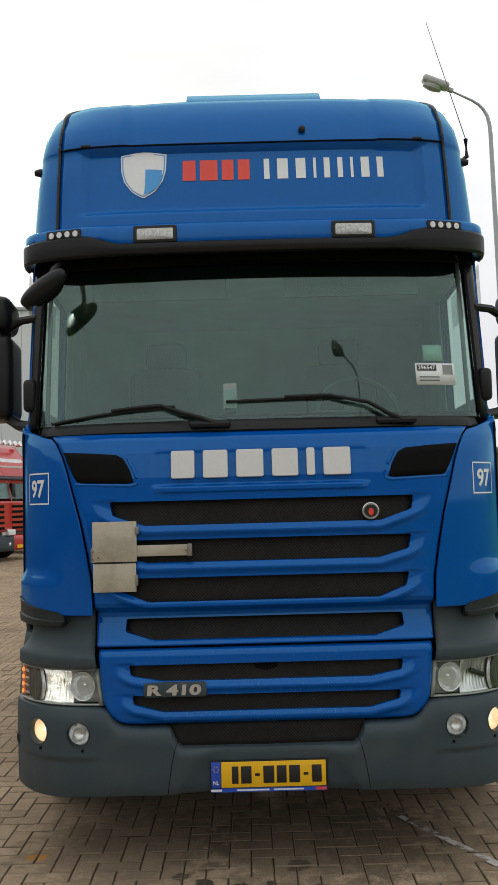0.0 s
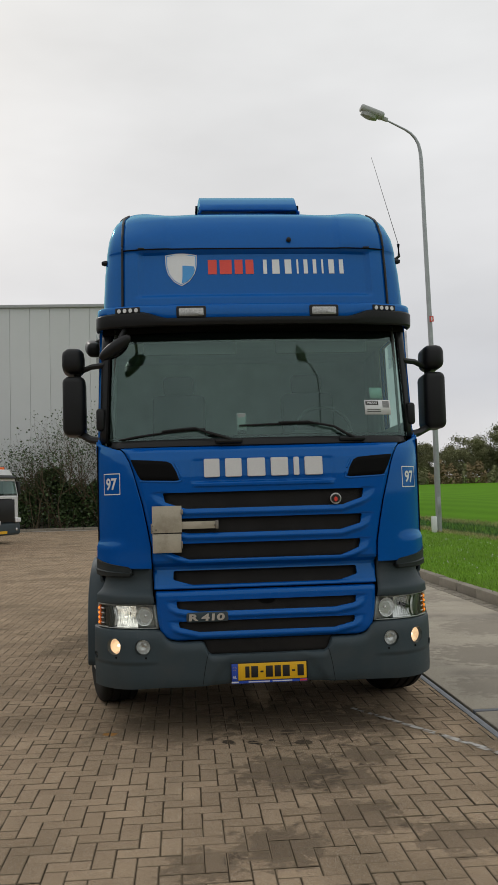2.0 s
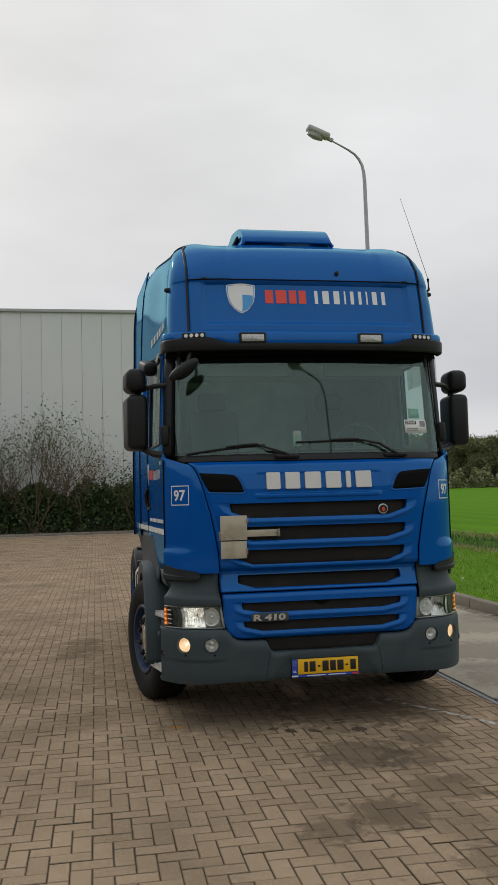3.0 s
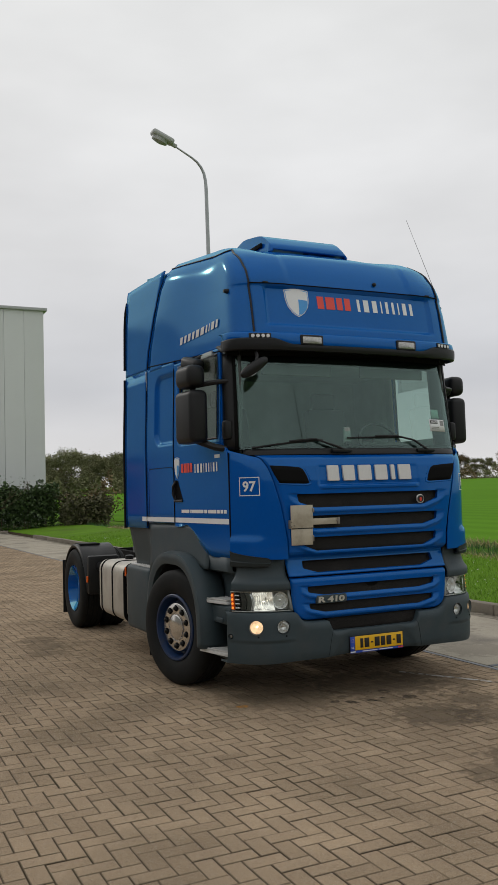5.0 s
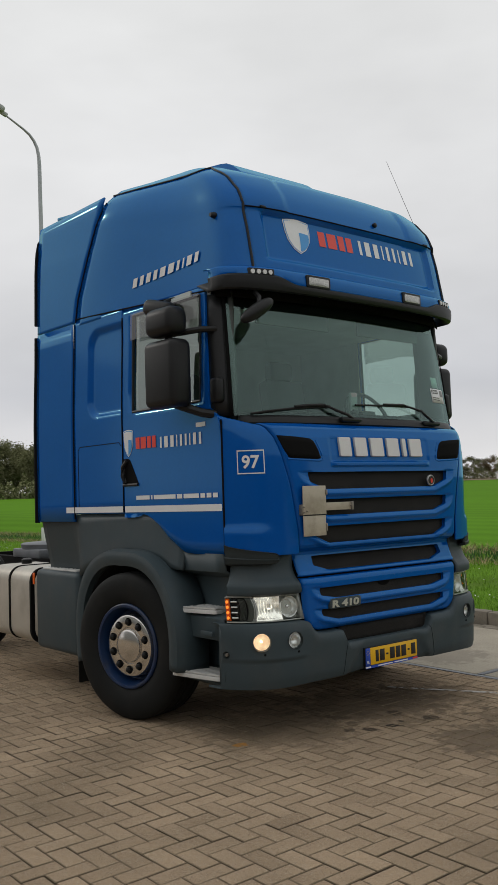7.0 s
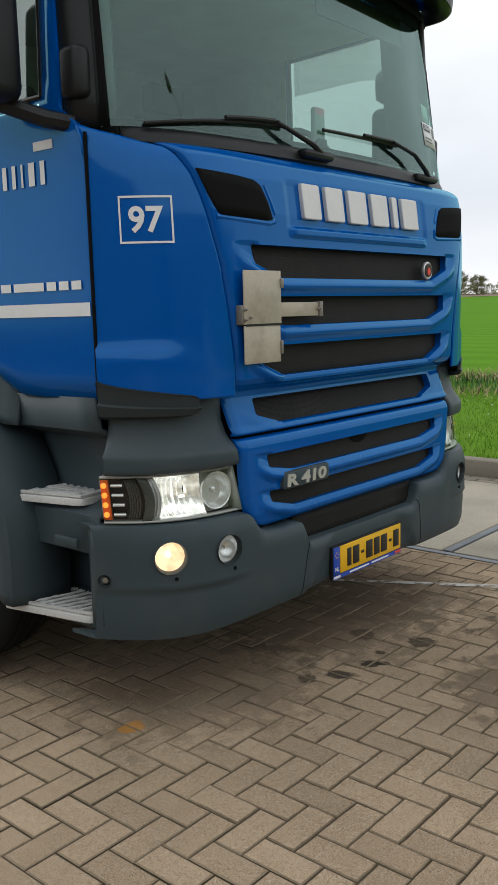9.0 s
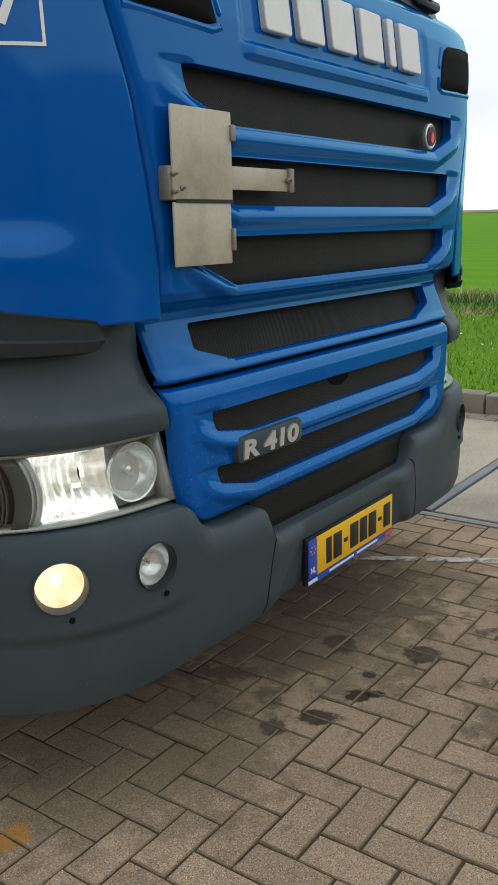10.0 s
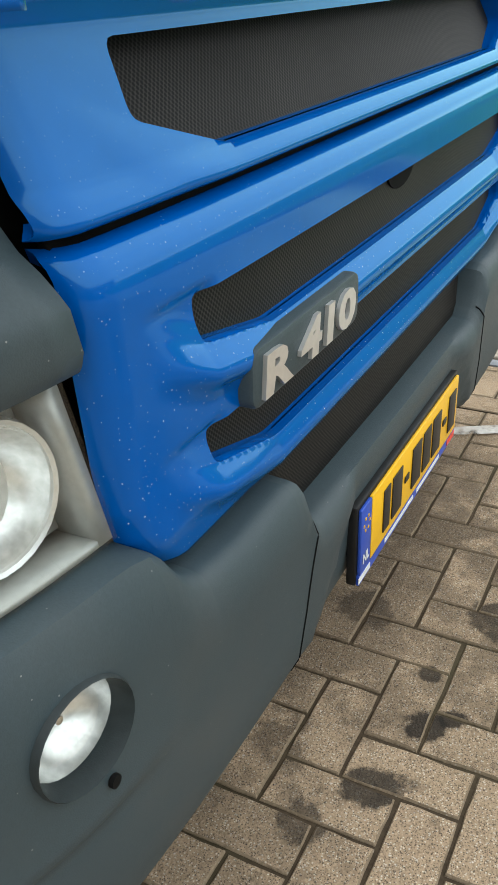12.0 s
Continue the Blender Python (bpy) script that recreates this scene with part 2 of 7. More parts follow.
def ramp_of(m, source, lo, hi, top=1.0):
    n, l = m.node_tree.nodes, m.node_tree.links
    r = n.new("ShaderNodeMapRange")
    r.inputs["From Min"].default_value, r.inputs["From Max"].default_value, r.inputs["To Max"].default_value = lo, hi, top
    l.new(source, r.inputs[0])
    return r.outputs[0]


def specks(m, scale, size, colour, amount, low=None):
    """Small stones or chips: dots round scattered points; low: chips thin out from this height upwards, and behind the front."""
    n, l = m.node_tree.nodes, m.node_tree.links
    g, v = n.new("ShaderNodeNewGeometry"), n.new("ShaderNodeTexVoronoi")
    v.inputs["Scale"].default_value = scale
    l.new(g.outputs["Position"], v.inputs["Vector"])
    dot = ramp_of(m, v.outputs["Distance"], size, size * 0.6, amount)
    pick = n.new("ShaderNodeMath")
    pick.operation = "GREATER_THAN"
    pick.inputs[1].default_value = 0.55
    sp = n.new("ShaderNodeSeparateColor")
    l.new(v.outputs["Color"], sp.inputs[0]), l.new(sp.outputs[0], pick.inputs[0])
    mul = n.new("ShaderNodeMath")
    mul.operation = "MULTIPLY"
    l.new(dot, mul.inputs[0]), l.new(pick.outputs[0], mul.inputs[1])
    if low:
        xyz = n.new("ShaderNodeSeparateXYZ")
        l.new(g.outputs["Position"], xyz.inputs[0])
        for fade in (ramp_of(m, xyz.outputs[2], low + 0.32, low), ramp_of(m, xyz.outputs[1], 0.2, 0.08)):
            keep = n.new("ShaderNodeMath")
            keep.operation = "MULTIPLY"
            l.new(mul.outputs[0], keep.inputs[0]), l.new(fade, keep.inputs[1])
            mul = keep
    blend_in(m, mul.outputs[0], colour)


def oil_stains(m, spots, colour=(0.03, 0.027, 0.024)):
    """Dark ragged stains on the paving at given places (x, y, radius, strength); those under the truck's front also
    carry painted shade.
    """
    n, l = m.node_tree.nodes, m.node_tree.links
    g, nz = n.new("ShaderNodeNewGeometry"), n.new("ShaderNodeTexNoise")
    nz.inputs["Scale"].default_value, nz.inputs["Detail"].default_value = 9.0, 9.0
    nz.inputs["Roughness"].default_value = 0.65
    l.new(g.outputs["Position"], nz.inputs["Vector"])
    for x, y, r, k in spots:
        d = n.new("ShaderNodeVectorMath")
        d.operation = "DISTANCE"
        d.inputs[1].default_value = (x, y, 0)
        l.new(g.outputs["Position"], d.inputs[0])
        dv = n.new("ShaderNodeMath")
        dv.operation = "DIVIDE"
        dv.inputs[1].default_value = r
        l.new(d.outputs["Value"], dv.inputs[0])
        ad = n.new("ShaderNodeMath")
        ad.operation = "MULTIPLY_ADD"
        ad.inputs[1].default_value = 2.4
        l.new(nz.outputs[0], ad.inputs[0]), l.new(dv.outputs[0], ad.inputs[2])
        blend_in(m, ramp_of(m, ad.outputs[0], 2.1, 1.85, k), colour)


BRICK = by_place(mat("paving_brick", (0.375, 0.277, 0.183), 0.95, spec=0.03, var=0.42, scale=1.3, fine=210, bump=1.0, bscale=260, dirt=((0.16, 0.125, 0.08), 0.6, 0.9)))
specks(BRICK, 230.0, 0.4, (0.62, 0.56, 0.46), 0.85)
specks(BRICK, 430.0, 0.42, (0.46, 0.38, 0.29), 0.5)
specks(BRICK, 340.0, 0.46, (0.07, 0.055, 0.044), 0.8)
specks(BRICK, 170.0, 0.34, (0.07, 0.056, 0.046), 0.7)
specks(BRICK, 95.0, 0.2, (0.58, 0.53, 0.47), 0.7)
# wide spots under the truck's front: wet stains, with its shade painted in too
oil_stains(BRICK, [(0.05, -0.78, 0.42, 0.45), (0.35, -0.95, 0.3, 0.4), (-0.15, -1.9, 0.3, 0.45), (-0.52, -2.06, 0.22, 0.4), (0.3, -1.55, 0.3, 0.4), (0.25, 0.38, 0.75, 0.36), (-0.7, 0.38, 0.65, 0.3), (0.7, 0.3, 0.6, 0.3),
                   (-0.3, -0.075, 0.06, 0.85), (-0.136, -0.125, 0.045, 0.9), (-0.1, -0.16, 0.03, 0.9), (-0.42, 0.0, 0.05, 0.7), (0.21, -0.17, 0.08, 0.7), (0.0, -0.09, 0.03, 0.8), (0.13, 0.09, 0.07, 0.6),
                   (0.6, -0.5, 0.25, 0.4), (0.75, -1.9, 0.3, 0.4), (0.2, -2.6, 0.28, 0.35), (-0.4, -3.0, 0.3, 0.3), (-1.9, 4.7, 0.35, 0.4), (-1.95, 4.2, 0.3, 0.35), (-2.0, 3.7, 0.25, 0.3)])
oil_stains(BRICK, [(-1.15, 0.255, 0.055, 0.7)], (0.45, 0.2, 0.03))
varied(BRICK, 0.11)
BRICKEDGE = by_place(mat("dirty_brick_edge", (0.235, 0.18, 0.122), 0.95, spec=0.1, var=0.4, scale=2.0, fine=160, bump=0.8, bscale=230, dirt=((0.1, 0.085, 0.05), 0.7, 1.6)))
specks(BRICKEDGE, 130.0, 0.3, (0.4, 0.36, 0.3), 0.5)
JOINT = mat("joint_sand", (0.075, 0.056, 0.037), 0.95, spec=0.1, var=0.35, scale=3, dirt=((0.06, 0.062, 0.03), 0.5, 2))
CONCRETE = mat("worn_concrete", (0.4, 0.355, 0.28), 0.85, spec=0.25, var=0.2, scale=1.6, fine=60, bump=0.3, bscale=90, dirt=((0.17, 0.15, 0.125), 0.9, 0.9))
specks(CONCRETE, 90.0, 0.4, (0.2, 0.175, 0.13), 0.6)
specks(CONCRETE, 150.0, 0.36, (0.56, 0.53, 0.46), 0.5)
oil_stains(CONCRETE, [(2.5, 2.6, 0.7, 0.6), (3.2, 4.3, 0.8, 0.5), (2.1, 1.2, 0.5, 0.5), (2.75, 7.5, 1.0, 0.5), (2.2, 10.5, 0.8, 0.5), (3.1, 14.0, 1.1, 0.5), (2.4, 19.0, 1.2, 0.5), (2.9, -0.6, 0.6, 0.45), (2.0, -1.9, 0.5, 0.4), (1.9, 5.2, 0.4, 0.6), (2.45, 5.4, 0.3, 0.6)], (0.2, 0.172, 0.135))
KERB = varied(mat("kerb_concrete", (0.24, 0.21, 0.165), 0.9, var=0.2, scale=4, bump=0.5, bscale=60, dirt=((0.1, 0.1, 0.06), 0.6, 3)), 0.15)
DRAIN = mat("drain_steel", (0.19, 0.2, 0.215), 0.6, 0.3, var=0.3)
LINE = mat("worn_white_line", (0.56, 0.54, 0.5), 0.8, var=0.2, scale=20, dirt=((0.3, 0.24, 0.18), 1.0, 14))
ln, ll = LINE.node_tree.nodes, LINE.node_tree.links
lnz, lmx, ltr = ln.new("ShaderNodeTexNoise"), ln.new("ShaderNodeMixShader"), ln.new("ShaderNodeBsdfTransparent")
lnz.inputs["Scale"].default_value, lnz.inputs["Detail"].default_value = 16.0, 8.0
ltc = ln.new("ShaderNodeTexCoord")
ll.new(ltc.outputs["Object"], lnz.inputs["Vector"])
ll.new(ramp_of(LINE, lnz.outputs[0], 0.36, 0.54, 0.85), lmx.inputs[0])
ll.new(ltr.outputs[0], lmx.inputs[1]), ll.new(ln["Principled BSDF"].outputs[0], lmx.inputs[2])
ll.new(lmx.outputs[0], ln["Material Output"].inputs[0])
GRASS = mat("grass_ground", (0.11, 0.22, 0.018), 0.95, spec=0.05, var=0.3, scale=0.7, fine=30, dirt=((0.11, 0.15, 0.04), 0.5, 0.4))
BLADE = varied(mat("grass_blades", (0.18, 0.34, 0.03), 0.7, spec=0.2, var=0.25, scale=0.5), 0.35)
LONGGRASS = varied(mat("long_grass", (0.05, 0.14, 0.025), 0.6, var=0.3), 0.4)
DRYGRASS = varied(mat("dry_grass", (0.33, 0.27, 0.13), 0.7, var=0.3), 0.35)
BUSH = varied(mat("hedge_leaf", (0.055, 0.095, 0.028), 0.55, var=0.4, scale=1.0), 0.5)
OLIVELEAF = varied(mat("olive_leaf", (0.1, 0.098, 0.045), 0.7, var=0.4), 0.4)
BROWNLEAF = varied(mat("autumn_leaf", (0.14, 0.095, 0.035), 0.6, var=0.4), 0.45)
# far leaves are coloured paler: distance haze is put into their colour
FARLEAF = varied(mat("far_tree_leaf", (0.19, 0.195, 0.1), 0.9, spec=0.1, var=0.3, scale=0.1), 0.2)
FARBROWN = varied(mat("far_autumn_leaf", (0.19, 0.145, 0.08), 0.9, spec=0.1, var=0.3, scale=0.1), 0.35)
BARK = mat("bark", (0.12, 0.09, 0.055), 0.9, var=0.3, bump=0.5, bscale=40)
SOIL = mat("soil", (0.06, 0.05, 0.035), 0.95, var=0.3)
CLADDING = varied(mat("grey_cladding", (0.63, 0.65, 0.64), 0.55, var=0.05, scale=0.5), 0.02)
ROOFTRIM = mat("roof_trim", (0.4, 0.41, 0.41), 0.5, var=0.08)
GALV = mat("galvanised_steel", (0.36, 0.38, 0.38), 0.5, 0.7, var=0.15, scale=5)
LAMPGREY = mat("lamp_housing", (0.42, 0.43, 0.42), 0.5, var=0.1)
TRUCKRED = mat("red_truck_paint", (0.5, 0.012, 0.014), 0.3, coat=0.6, var=0.12)
TRUCKWHITE = mat("white_truck_paint", (0.68, 0.69, 0.68), 0.3, coat=0.5, var=0.06)


# ---------------------------------------------------------------- helpers
def smooth(me, angle=38):
    me.shade_smooth()
    me.set_sharp_from_angle(angle=radians(angle))


def part(name, bm, material, parent=None, label="", angle=38):
    """Links a bmesh or a mesh as one object under a thing or a part."""
    if isinstance(bm, bmesh.types.BMesh):
        me = bpy.data.meshes.new(name)
        bm.to_mesh(me)
        bm.free()
    else:
        me = bm
    me.materials.clear()
    me.materials.append(material)
    smooth(me, angle)
    ob = new(name, me)
    if parent:
        ob.parent = parent
    return tagged(ob, label)


def empty(name, label, category, m=None, group="", kind=""):
    ob = new(name)
    if m:
        ob.matrix_world = m
    return tagged(ob, label, category, group, kind)


def mesh_of(name, verts, faces):
    me = bpy.data.meshes.new(name)
    me.from_pydata([tuple(v) for v in verts], [], faces)
    me.update()
    return me


def sheet(name, us, vs, fn, material, parent, hole=None, thick=0.012, centre=(0, 1.4, 1.9), label="", angle=38):
    """A curved panel: a grid through fn(u, v), with holes, thickened inwards; its outside looks away from centre."""
    verts = [fn(u, v) for v in vs for u in us]
    nu = len(us)
    faces = [(j * nu + i, j * nu + i + 1, (j + 1) * nu + i + 1, (j + 1) * nu + i)
             for j in range(len(vs) - 1) for i in range(nu - 1) if not (hole and hole(i, j))]
    me = mesh_of(name, verts, faces)
    c = Vector(centre)
    if sum((f.center - c).dot(f.normal) * f.area for f in me.polygons) < 0:
        me.flip_normals()
    ob = part(name, me, material, parent, label, angle)
    if thick:
        s = ob.modifiers.new("thickness", "SOLIDIFY")
        s.thickness, s.offset = thick, -1
    return ob


def box(bm, cx, cy, cz, sx, sy, sz, bevel=0.0, seg=2, rot=None):
    got = bmesh.ops.create_cube(bm, size=1.0)["verts"]
    m = Matrix.Translation((cx, cy, cz)) @ (rot or Matrix()) @ Matrix.Diagonal((sx, sy, sz, 1))
    bmesh.ops.transform(bm, matrix=m, verts=got)
    if bevel:
        es = list({e for v in got for e in v.link_edges})
        bmesh.ops.bevel(bm, geom=es, offset=bevel, segments=seg, affect="EDGES", profile=0.5)
    return bm


def a_box(*a, **k):
    return box(bmesh.new(), *a, **k)


def tube(points, radius, n=8, taper=None):
    """A round bar through points."""
    bm = bmesh.new()
    pts = [Vector(p) for p in points]
    rings = []
    for i, p in enumerate(pts):
        d = (pts[min(i + 1, len(pts) - 1)] - pts[max(i - 1, 0)]).normalized()
        a = d.cross(Vector((0, 0, 1)) if abs(d.z) < 0.95 else Vector((1, 0, 0))).normalized()
        b = d.cross(a)
        r = radius if taper is None else radius + (taper - radius) * i / (len(pts) - 1)
        rings.append([bm.verts.new(p + r * (math.cos(2 * math.pi * k / n) * a + math.sin(2 * math.pi * k / n) * b)) for k in range(n)])
    for q, w in zip(rings, rings[1:]):
        for k in range(n):
            bm.faces.new((q[k], q[(k + 1) % n], w[(k + 1) % n], w[k]))
    bm.faces.new(rings[0]), bm.faces.new(rings[-1])
    bmesh.ops.recalc_face_normals(bm, faces=bm.faces)
    return bm


def lathe(profile, segs=40, axis="x", caps=(True, True)):
    """Turns (along, radius) pairs round an axis through the origin; caps: whether its first and last rings are closed."""
    bm = bmesh.new()
    rings = []
    for along, r in profile:
        ring = []
        for k in range(segs):
            c, s = r * math.cos(2 * math.pi * k / segs), r * math.sin(2 * math.pi * k / segs)
            ring.append(bm.verts.new({"x": (along, c, s), "y": (c, along, s), "z": (c, s, along)}[axis]))
        rings.append(ring)
    for q, w in zip(rings, rings[1:]):
        for k in range(segs):
            bm.faces.new((q[k], q[(k + 1) % segs], w[(k + 1) % segs], w[k]))
    for ring, cap in ((rings[0], caps[0]), (rings[-1], caps[1])):
        if cap:
            bm.faces.new(ring)
    bmesh.ops.recalc_face_normals(bm, faces=bm.faces)
    return bm


def prism(poly, fn, d0, d1, bevel=0.0):
    """An outline in two coordinates, given depth from d0 to d1 by fn(a, b, depth)."""
    bm = bmesh.new()
    f0 = [bm.verts.new(fn(a, b, d0)) for a, b in poly]
    f1 = [bm.verts.new(fn(a, b, d1)) for a, b in poly]
    bm.faces.new(f0)
    top = bm.faces.new(f1)
    for i in range(len(poly)):
        j = (i + 1) % len(poly)
        bm.faces.new((f0[i], f0[j], f1[j], f1[i]))
    if bevel:
        bmesh.ops.bevel(bm, geom=list(top.edges), offset=bevel, segments=2, affect="EDGES", profile=0.5)
    bmesh.ops.recalc_face_normals(bm, faces=bm.faces)
    return bm


def moved(bm, m):
    bmesh.ops.transform(bm, matrix=m, verts=bm.verts)
    return bm


def rounded(x0, z0, x1, z1, r, n=4):
    out = []
    for cx, cz, a0 in ((x1 - r, z1 - r, 0), (x0 + r, z1 - r, 90), (x0 + r, z0 + r, 180), (x1 - r, z0 + r, 270)):
        out += [(cx + r * math.cos(radians(a0 + 90 * k / n)), cz + r * math.sin(radians(a0 + 90 * k / n))) for k in range(n + 1)]
    return out


def lerp(x, table):
    return float(np.interp(x, [p[0] for p in table], [p[1] for p in table]))


def step01(a, b, x):
    t = min(1.0, max(0.0, (x - a) / (b - a)))
    return t * t * (3 - 2 * t)


def spaced(a, b, n):
    return [a + (b - a) * i / n for i in range(n + 1)]


def words(body, width, height, fn, depth=0.004, bold=0.018):
    """Lettering in the built-in font, fitted to a width and height, laid on a surface by fn(a, b, depth)."""
    cu = bpy.data.curves.new("lettering", "FONT")
    cu.body, cu.extrude, cu.offset, cu.resolution_u = body, 0.5, bold, 3
    ob = new("lettering", cu)
    bpy.context.view_layer.update()
    me = bpy.data.meshes.new_from_object(ob.evaluated_get(bpy.context.evaluated_depsgraph_get()))
    bpy.data.objects.remove(ob)
    co = np.array([v.co[:] for v in me.vertices])
    lo, hi = co.min(0), co.max(0)
    for v in me.vertices:
        a, b = (v.co.x - lo[0]) / (hi[0] - lo[0]) * width, (v.co.y - lo[1]) / (hi[1] - lo[1]) * height
        v.co = fn(a, b, depth if v.co.z > 0 else 0.0)
    me.update()
    bm = bmesh.new()
    bm.from_mesh(me)
    bmesh.ops.recalc_face_normals(bm, faces=bm.faces)
    return bm


def cut_out(ob, bm, angle=38):
    """Cuts a solid out of a panel."""
    cutter = new("cutter", bpy.data.meshes.new("cutter"))
    bm.to_mesh(cutter.data)
    bm.free()
    mod = ob.modifiers.new("hole", "BOOLEAN")
    mod.operation, mod.object, mod.solver = "DIFFERENCE", cutter, "EXACT"
    bpy.context.view_layer.update()
    me = bpy.data.meshes.new_from_object(ob.evaluated_get(bpy.context.evaluated_depsgraph_get()))
    ob.modifiers.clear()
    ob.data = me
    bpy.data.objects.remove(cutter)
    smooth(me, angle)


def cut_round(ob, m, radius, depth=0.2):
    """Cuts a round hole through a panel, along m's y axis."""
    cut_out(ob, moved(lathe([(-depth, radius), (depth, radius)], 32, "y"), m))


def soft_corners(poly, r, n=3):
    """Rounds the corners of an outline."""
    out = []
    for i, p in enumerate(poly):
        p, a, b = Vector(p), Vector(poly[i - 1]), Vector(poly[(i + 1) % len(poly)])
        q = min(r, 0.4 * (a - p).length, 0.4 * (b - p).length)
        s0, s1 = p + (a - p).normalized() * q, p + (b - p).normalized() * q
        for k in spaced(0, 1, n):
            out.append(tuple(s0 * (1 - k) ** 2 + p * 2 * k * (1 - k) + s1 * k ** 2))
    return out


# ---------------------------------------------------------------- the blue tractor unit
specks(BLUE, 75.0, 0.075, (0.6, 0.68, 0.75), 0.85, 0.8)
specks(BLUE, 120.0, 0.1, (0.5, 0.6, 0.7), 0.75, 0.85)
specks(BLUE, 210.0, 0.12, (0.4, 0.52, 0.64), 0.65, 0.9)
specks(GREY, 60.0, 0.06, (0.3, 0.3, 0.29), 0.7)
W = 1.25          # half width of the truck
WC = 1.205        # half width of the cab at its front corners
truck = empty("truck", "blue tractor unit with high roof cab and dark grey bumper", "truck")
PROFILE = [(0.3, 0.05), (0.36, 0.0), (0.5, -0.012), (0.69, 0.01), (0.75, -0.002), (1.0, -0.006), (1.048, -0.002), (1.062, 0.002), (1.085, 0.022), (1.19, 0.062), (1.212, 0.06), (1.238, 0.004), (1.26, -0.01), (1.3, -0.012), (1.69, -0.02), (1.85, -0.015),
           (1.97, 0.0), (2.03, 0.02), (2.07, 0.05), (2.14, 0.075), (2.89, 0.225)]


def plan(x, b=0.29):
    """How far the lower front curves back towards its corners."""
    return b * min(1.0, abs(x) / W) ** 8


def arc(x, b, n=2.7, w=W):
    """The rounder curve of windscreen and visor."""
    return b * (1 - max(0.0, 1 - min(1.0, abs(x) / w) ** n) ** (1 / n))


def face(x, z):
    """The y of the cab's front at x, z."""
    return lerp(z, PROFILE) + plan(x)


def on_face(x, z, d=0.0):
    return Vector((x, face(x, z) - d, z))


def slotted(name, bottom, top, slots, edge, label, badge_step=False, roll=1.0, depth=0.04):
    """A front panel with grille slots; below each a rounded bar that follows the slot's chamfered ends, and beside it a shallow scoop.
    slots: (bottom, top, half width at the top, half width where the chamfer begins, its height, half width at the bottom, bar)"""
    def lower(sl, a):
        return lerp(a, [(0, sl[0]), (sl[5], sl[0]), (sl[3], sl[4]), (sl[3] + 0.12, sl[4] + 0.05)])
    bar_ = [(-0.03, 0), (0.0, 0.002), (0.008, -0.005), (0.016, -0.011), (0.023, -0.0155), (0.03, -0.0165), (0.037, -0.0145), (0.048, -0.005), (0.06, 0)]

    def dent(x, z):
        a, d = abs(x), 0.0
        for sl in slots:
            q = lower(sl, a) - z
            if -0.03 < q < 0.06:
                d += sl[6] * lerp(q, bar_) * (1 - step01(sl[3] - 0.02, sl[3] + 0.1, a))
            d += (0.008 if sl[6] > 0.5 else 0) * step01(sl[3] - 0.03, sl[3] + 0.005, a) * (1 - step01(sl[3] + 0.02, sl[3] + 0.12, a)) * step01(-0.005, 0.03, z - lower(sl, a)) * step01(sl[1] + 0.012, sl[1] - 0.004, z)
        if badge_step:
            d -= 0.012 * step01(1.77, 1.782, z) * step01(1.815, 1.8, z) * (1 - step01(0.47, 0.52, a))
            d += 0.006 * step01(1.8, 1.815, z) * step01(1.99, 1.96, z) * (1 - step01(0.49, 0.53, a))
        d += roll * lerp(top - z, [(0, 0.022), (0.002, 0.015), (0.006, 0.01), (0.013, 0.005), (0.022, 0.0015), (0.034, 0)])
        d += roll * lerp(z - bottom, [(0, 0.02), (0.002, 0.012), (0.006, 0.006), (0.013, 0.002), (0.02, 0)])
        d += roll * lerp(lerp(z, edge) - a, [(0, 0.022), (0.003, 0.014), (0.008, 0.008), (0.016, 0.003), (0.028, 0)])
        return d

    ends = [0, 0.002, 0.004, 0.006, 0.009, 0.013, 0.017, 0.022, 0.028]
    count = int((top - bottom - 0.068) / 0.004)
    zs = [bottom + q for q in ends] + spaced(bottom + 0.034, top - 0.034, count) + [top - q for q in ends[::-1]]
    half = [0.0, 0.1, 0.2, 0.3, 0.4] + spaced(0.44, 0.955, 120) + [0.965, 0.972, 0.979, 0.985, 0.99, 0.994, 0.997, 1.0]
    us = [-q for q in half[:0:-1]] + half
    ob = sheet(name, us, zs, lambda u, z: on_face(u * lerp(z, edge), z, -dent(u * lerp(z, edge), z)), BLUE, truck, thick=0.014, label=label, angle=60)
    tool = bmesh.new()
    for sl in slots:
        zb, zt, xt, xm, zm, xb, _ = sl
        line = soft_corners([(-xt, zt), (-xm, zm), (-xb, zb), (xb, zb), (xm, zm), (xt, zt)], 0.012)
        b2 = prism(line, lambda a, b, d: Vector((a, d, b)), -0.25, 0.25)
        me = bpy.data.meshes.new("slot")
        b2.to_mesh(me)
        b2.free()
        tool.from_mesh(me)
        bpy.data.meshes.remove(me)
        n = len(line)
        part("slot_wall", mesh_of("slot_wall", [on_face(a, b, q) for q in (-0.013, -depth - 0.02) for a, b in line], [(i, (i + 1) % n, n + (i + 1) % n, n + i) for i in range(n)]), BLUE, ob)
        sheet("grille_mesh", spaced(-xt - 0.01, xt + 0.01, 24), spaced(zb - 0.012, zt + 0.012, 8),
              lambda x, z: on_face(x, z, -depth + 0.014 * (zt - z) / (zt - zb)), GRILLE, ob, thick=0.004, label="black perforated grille mesh")
    cut_out(ob, tool, 60)
    return ob


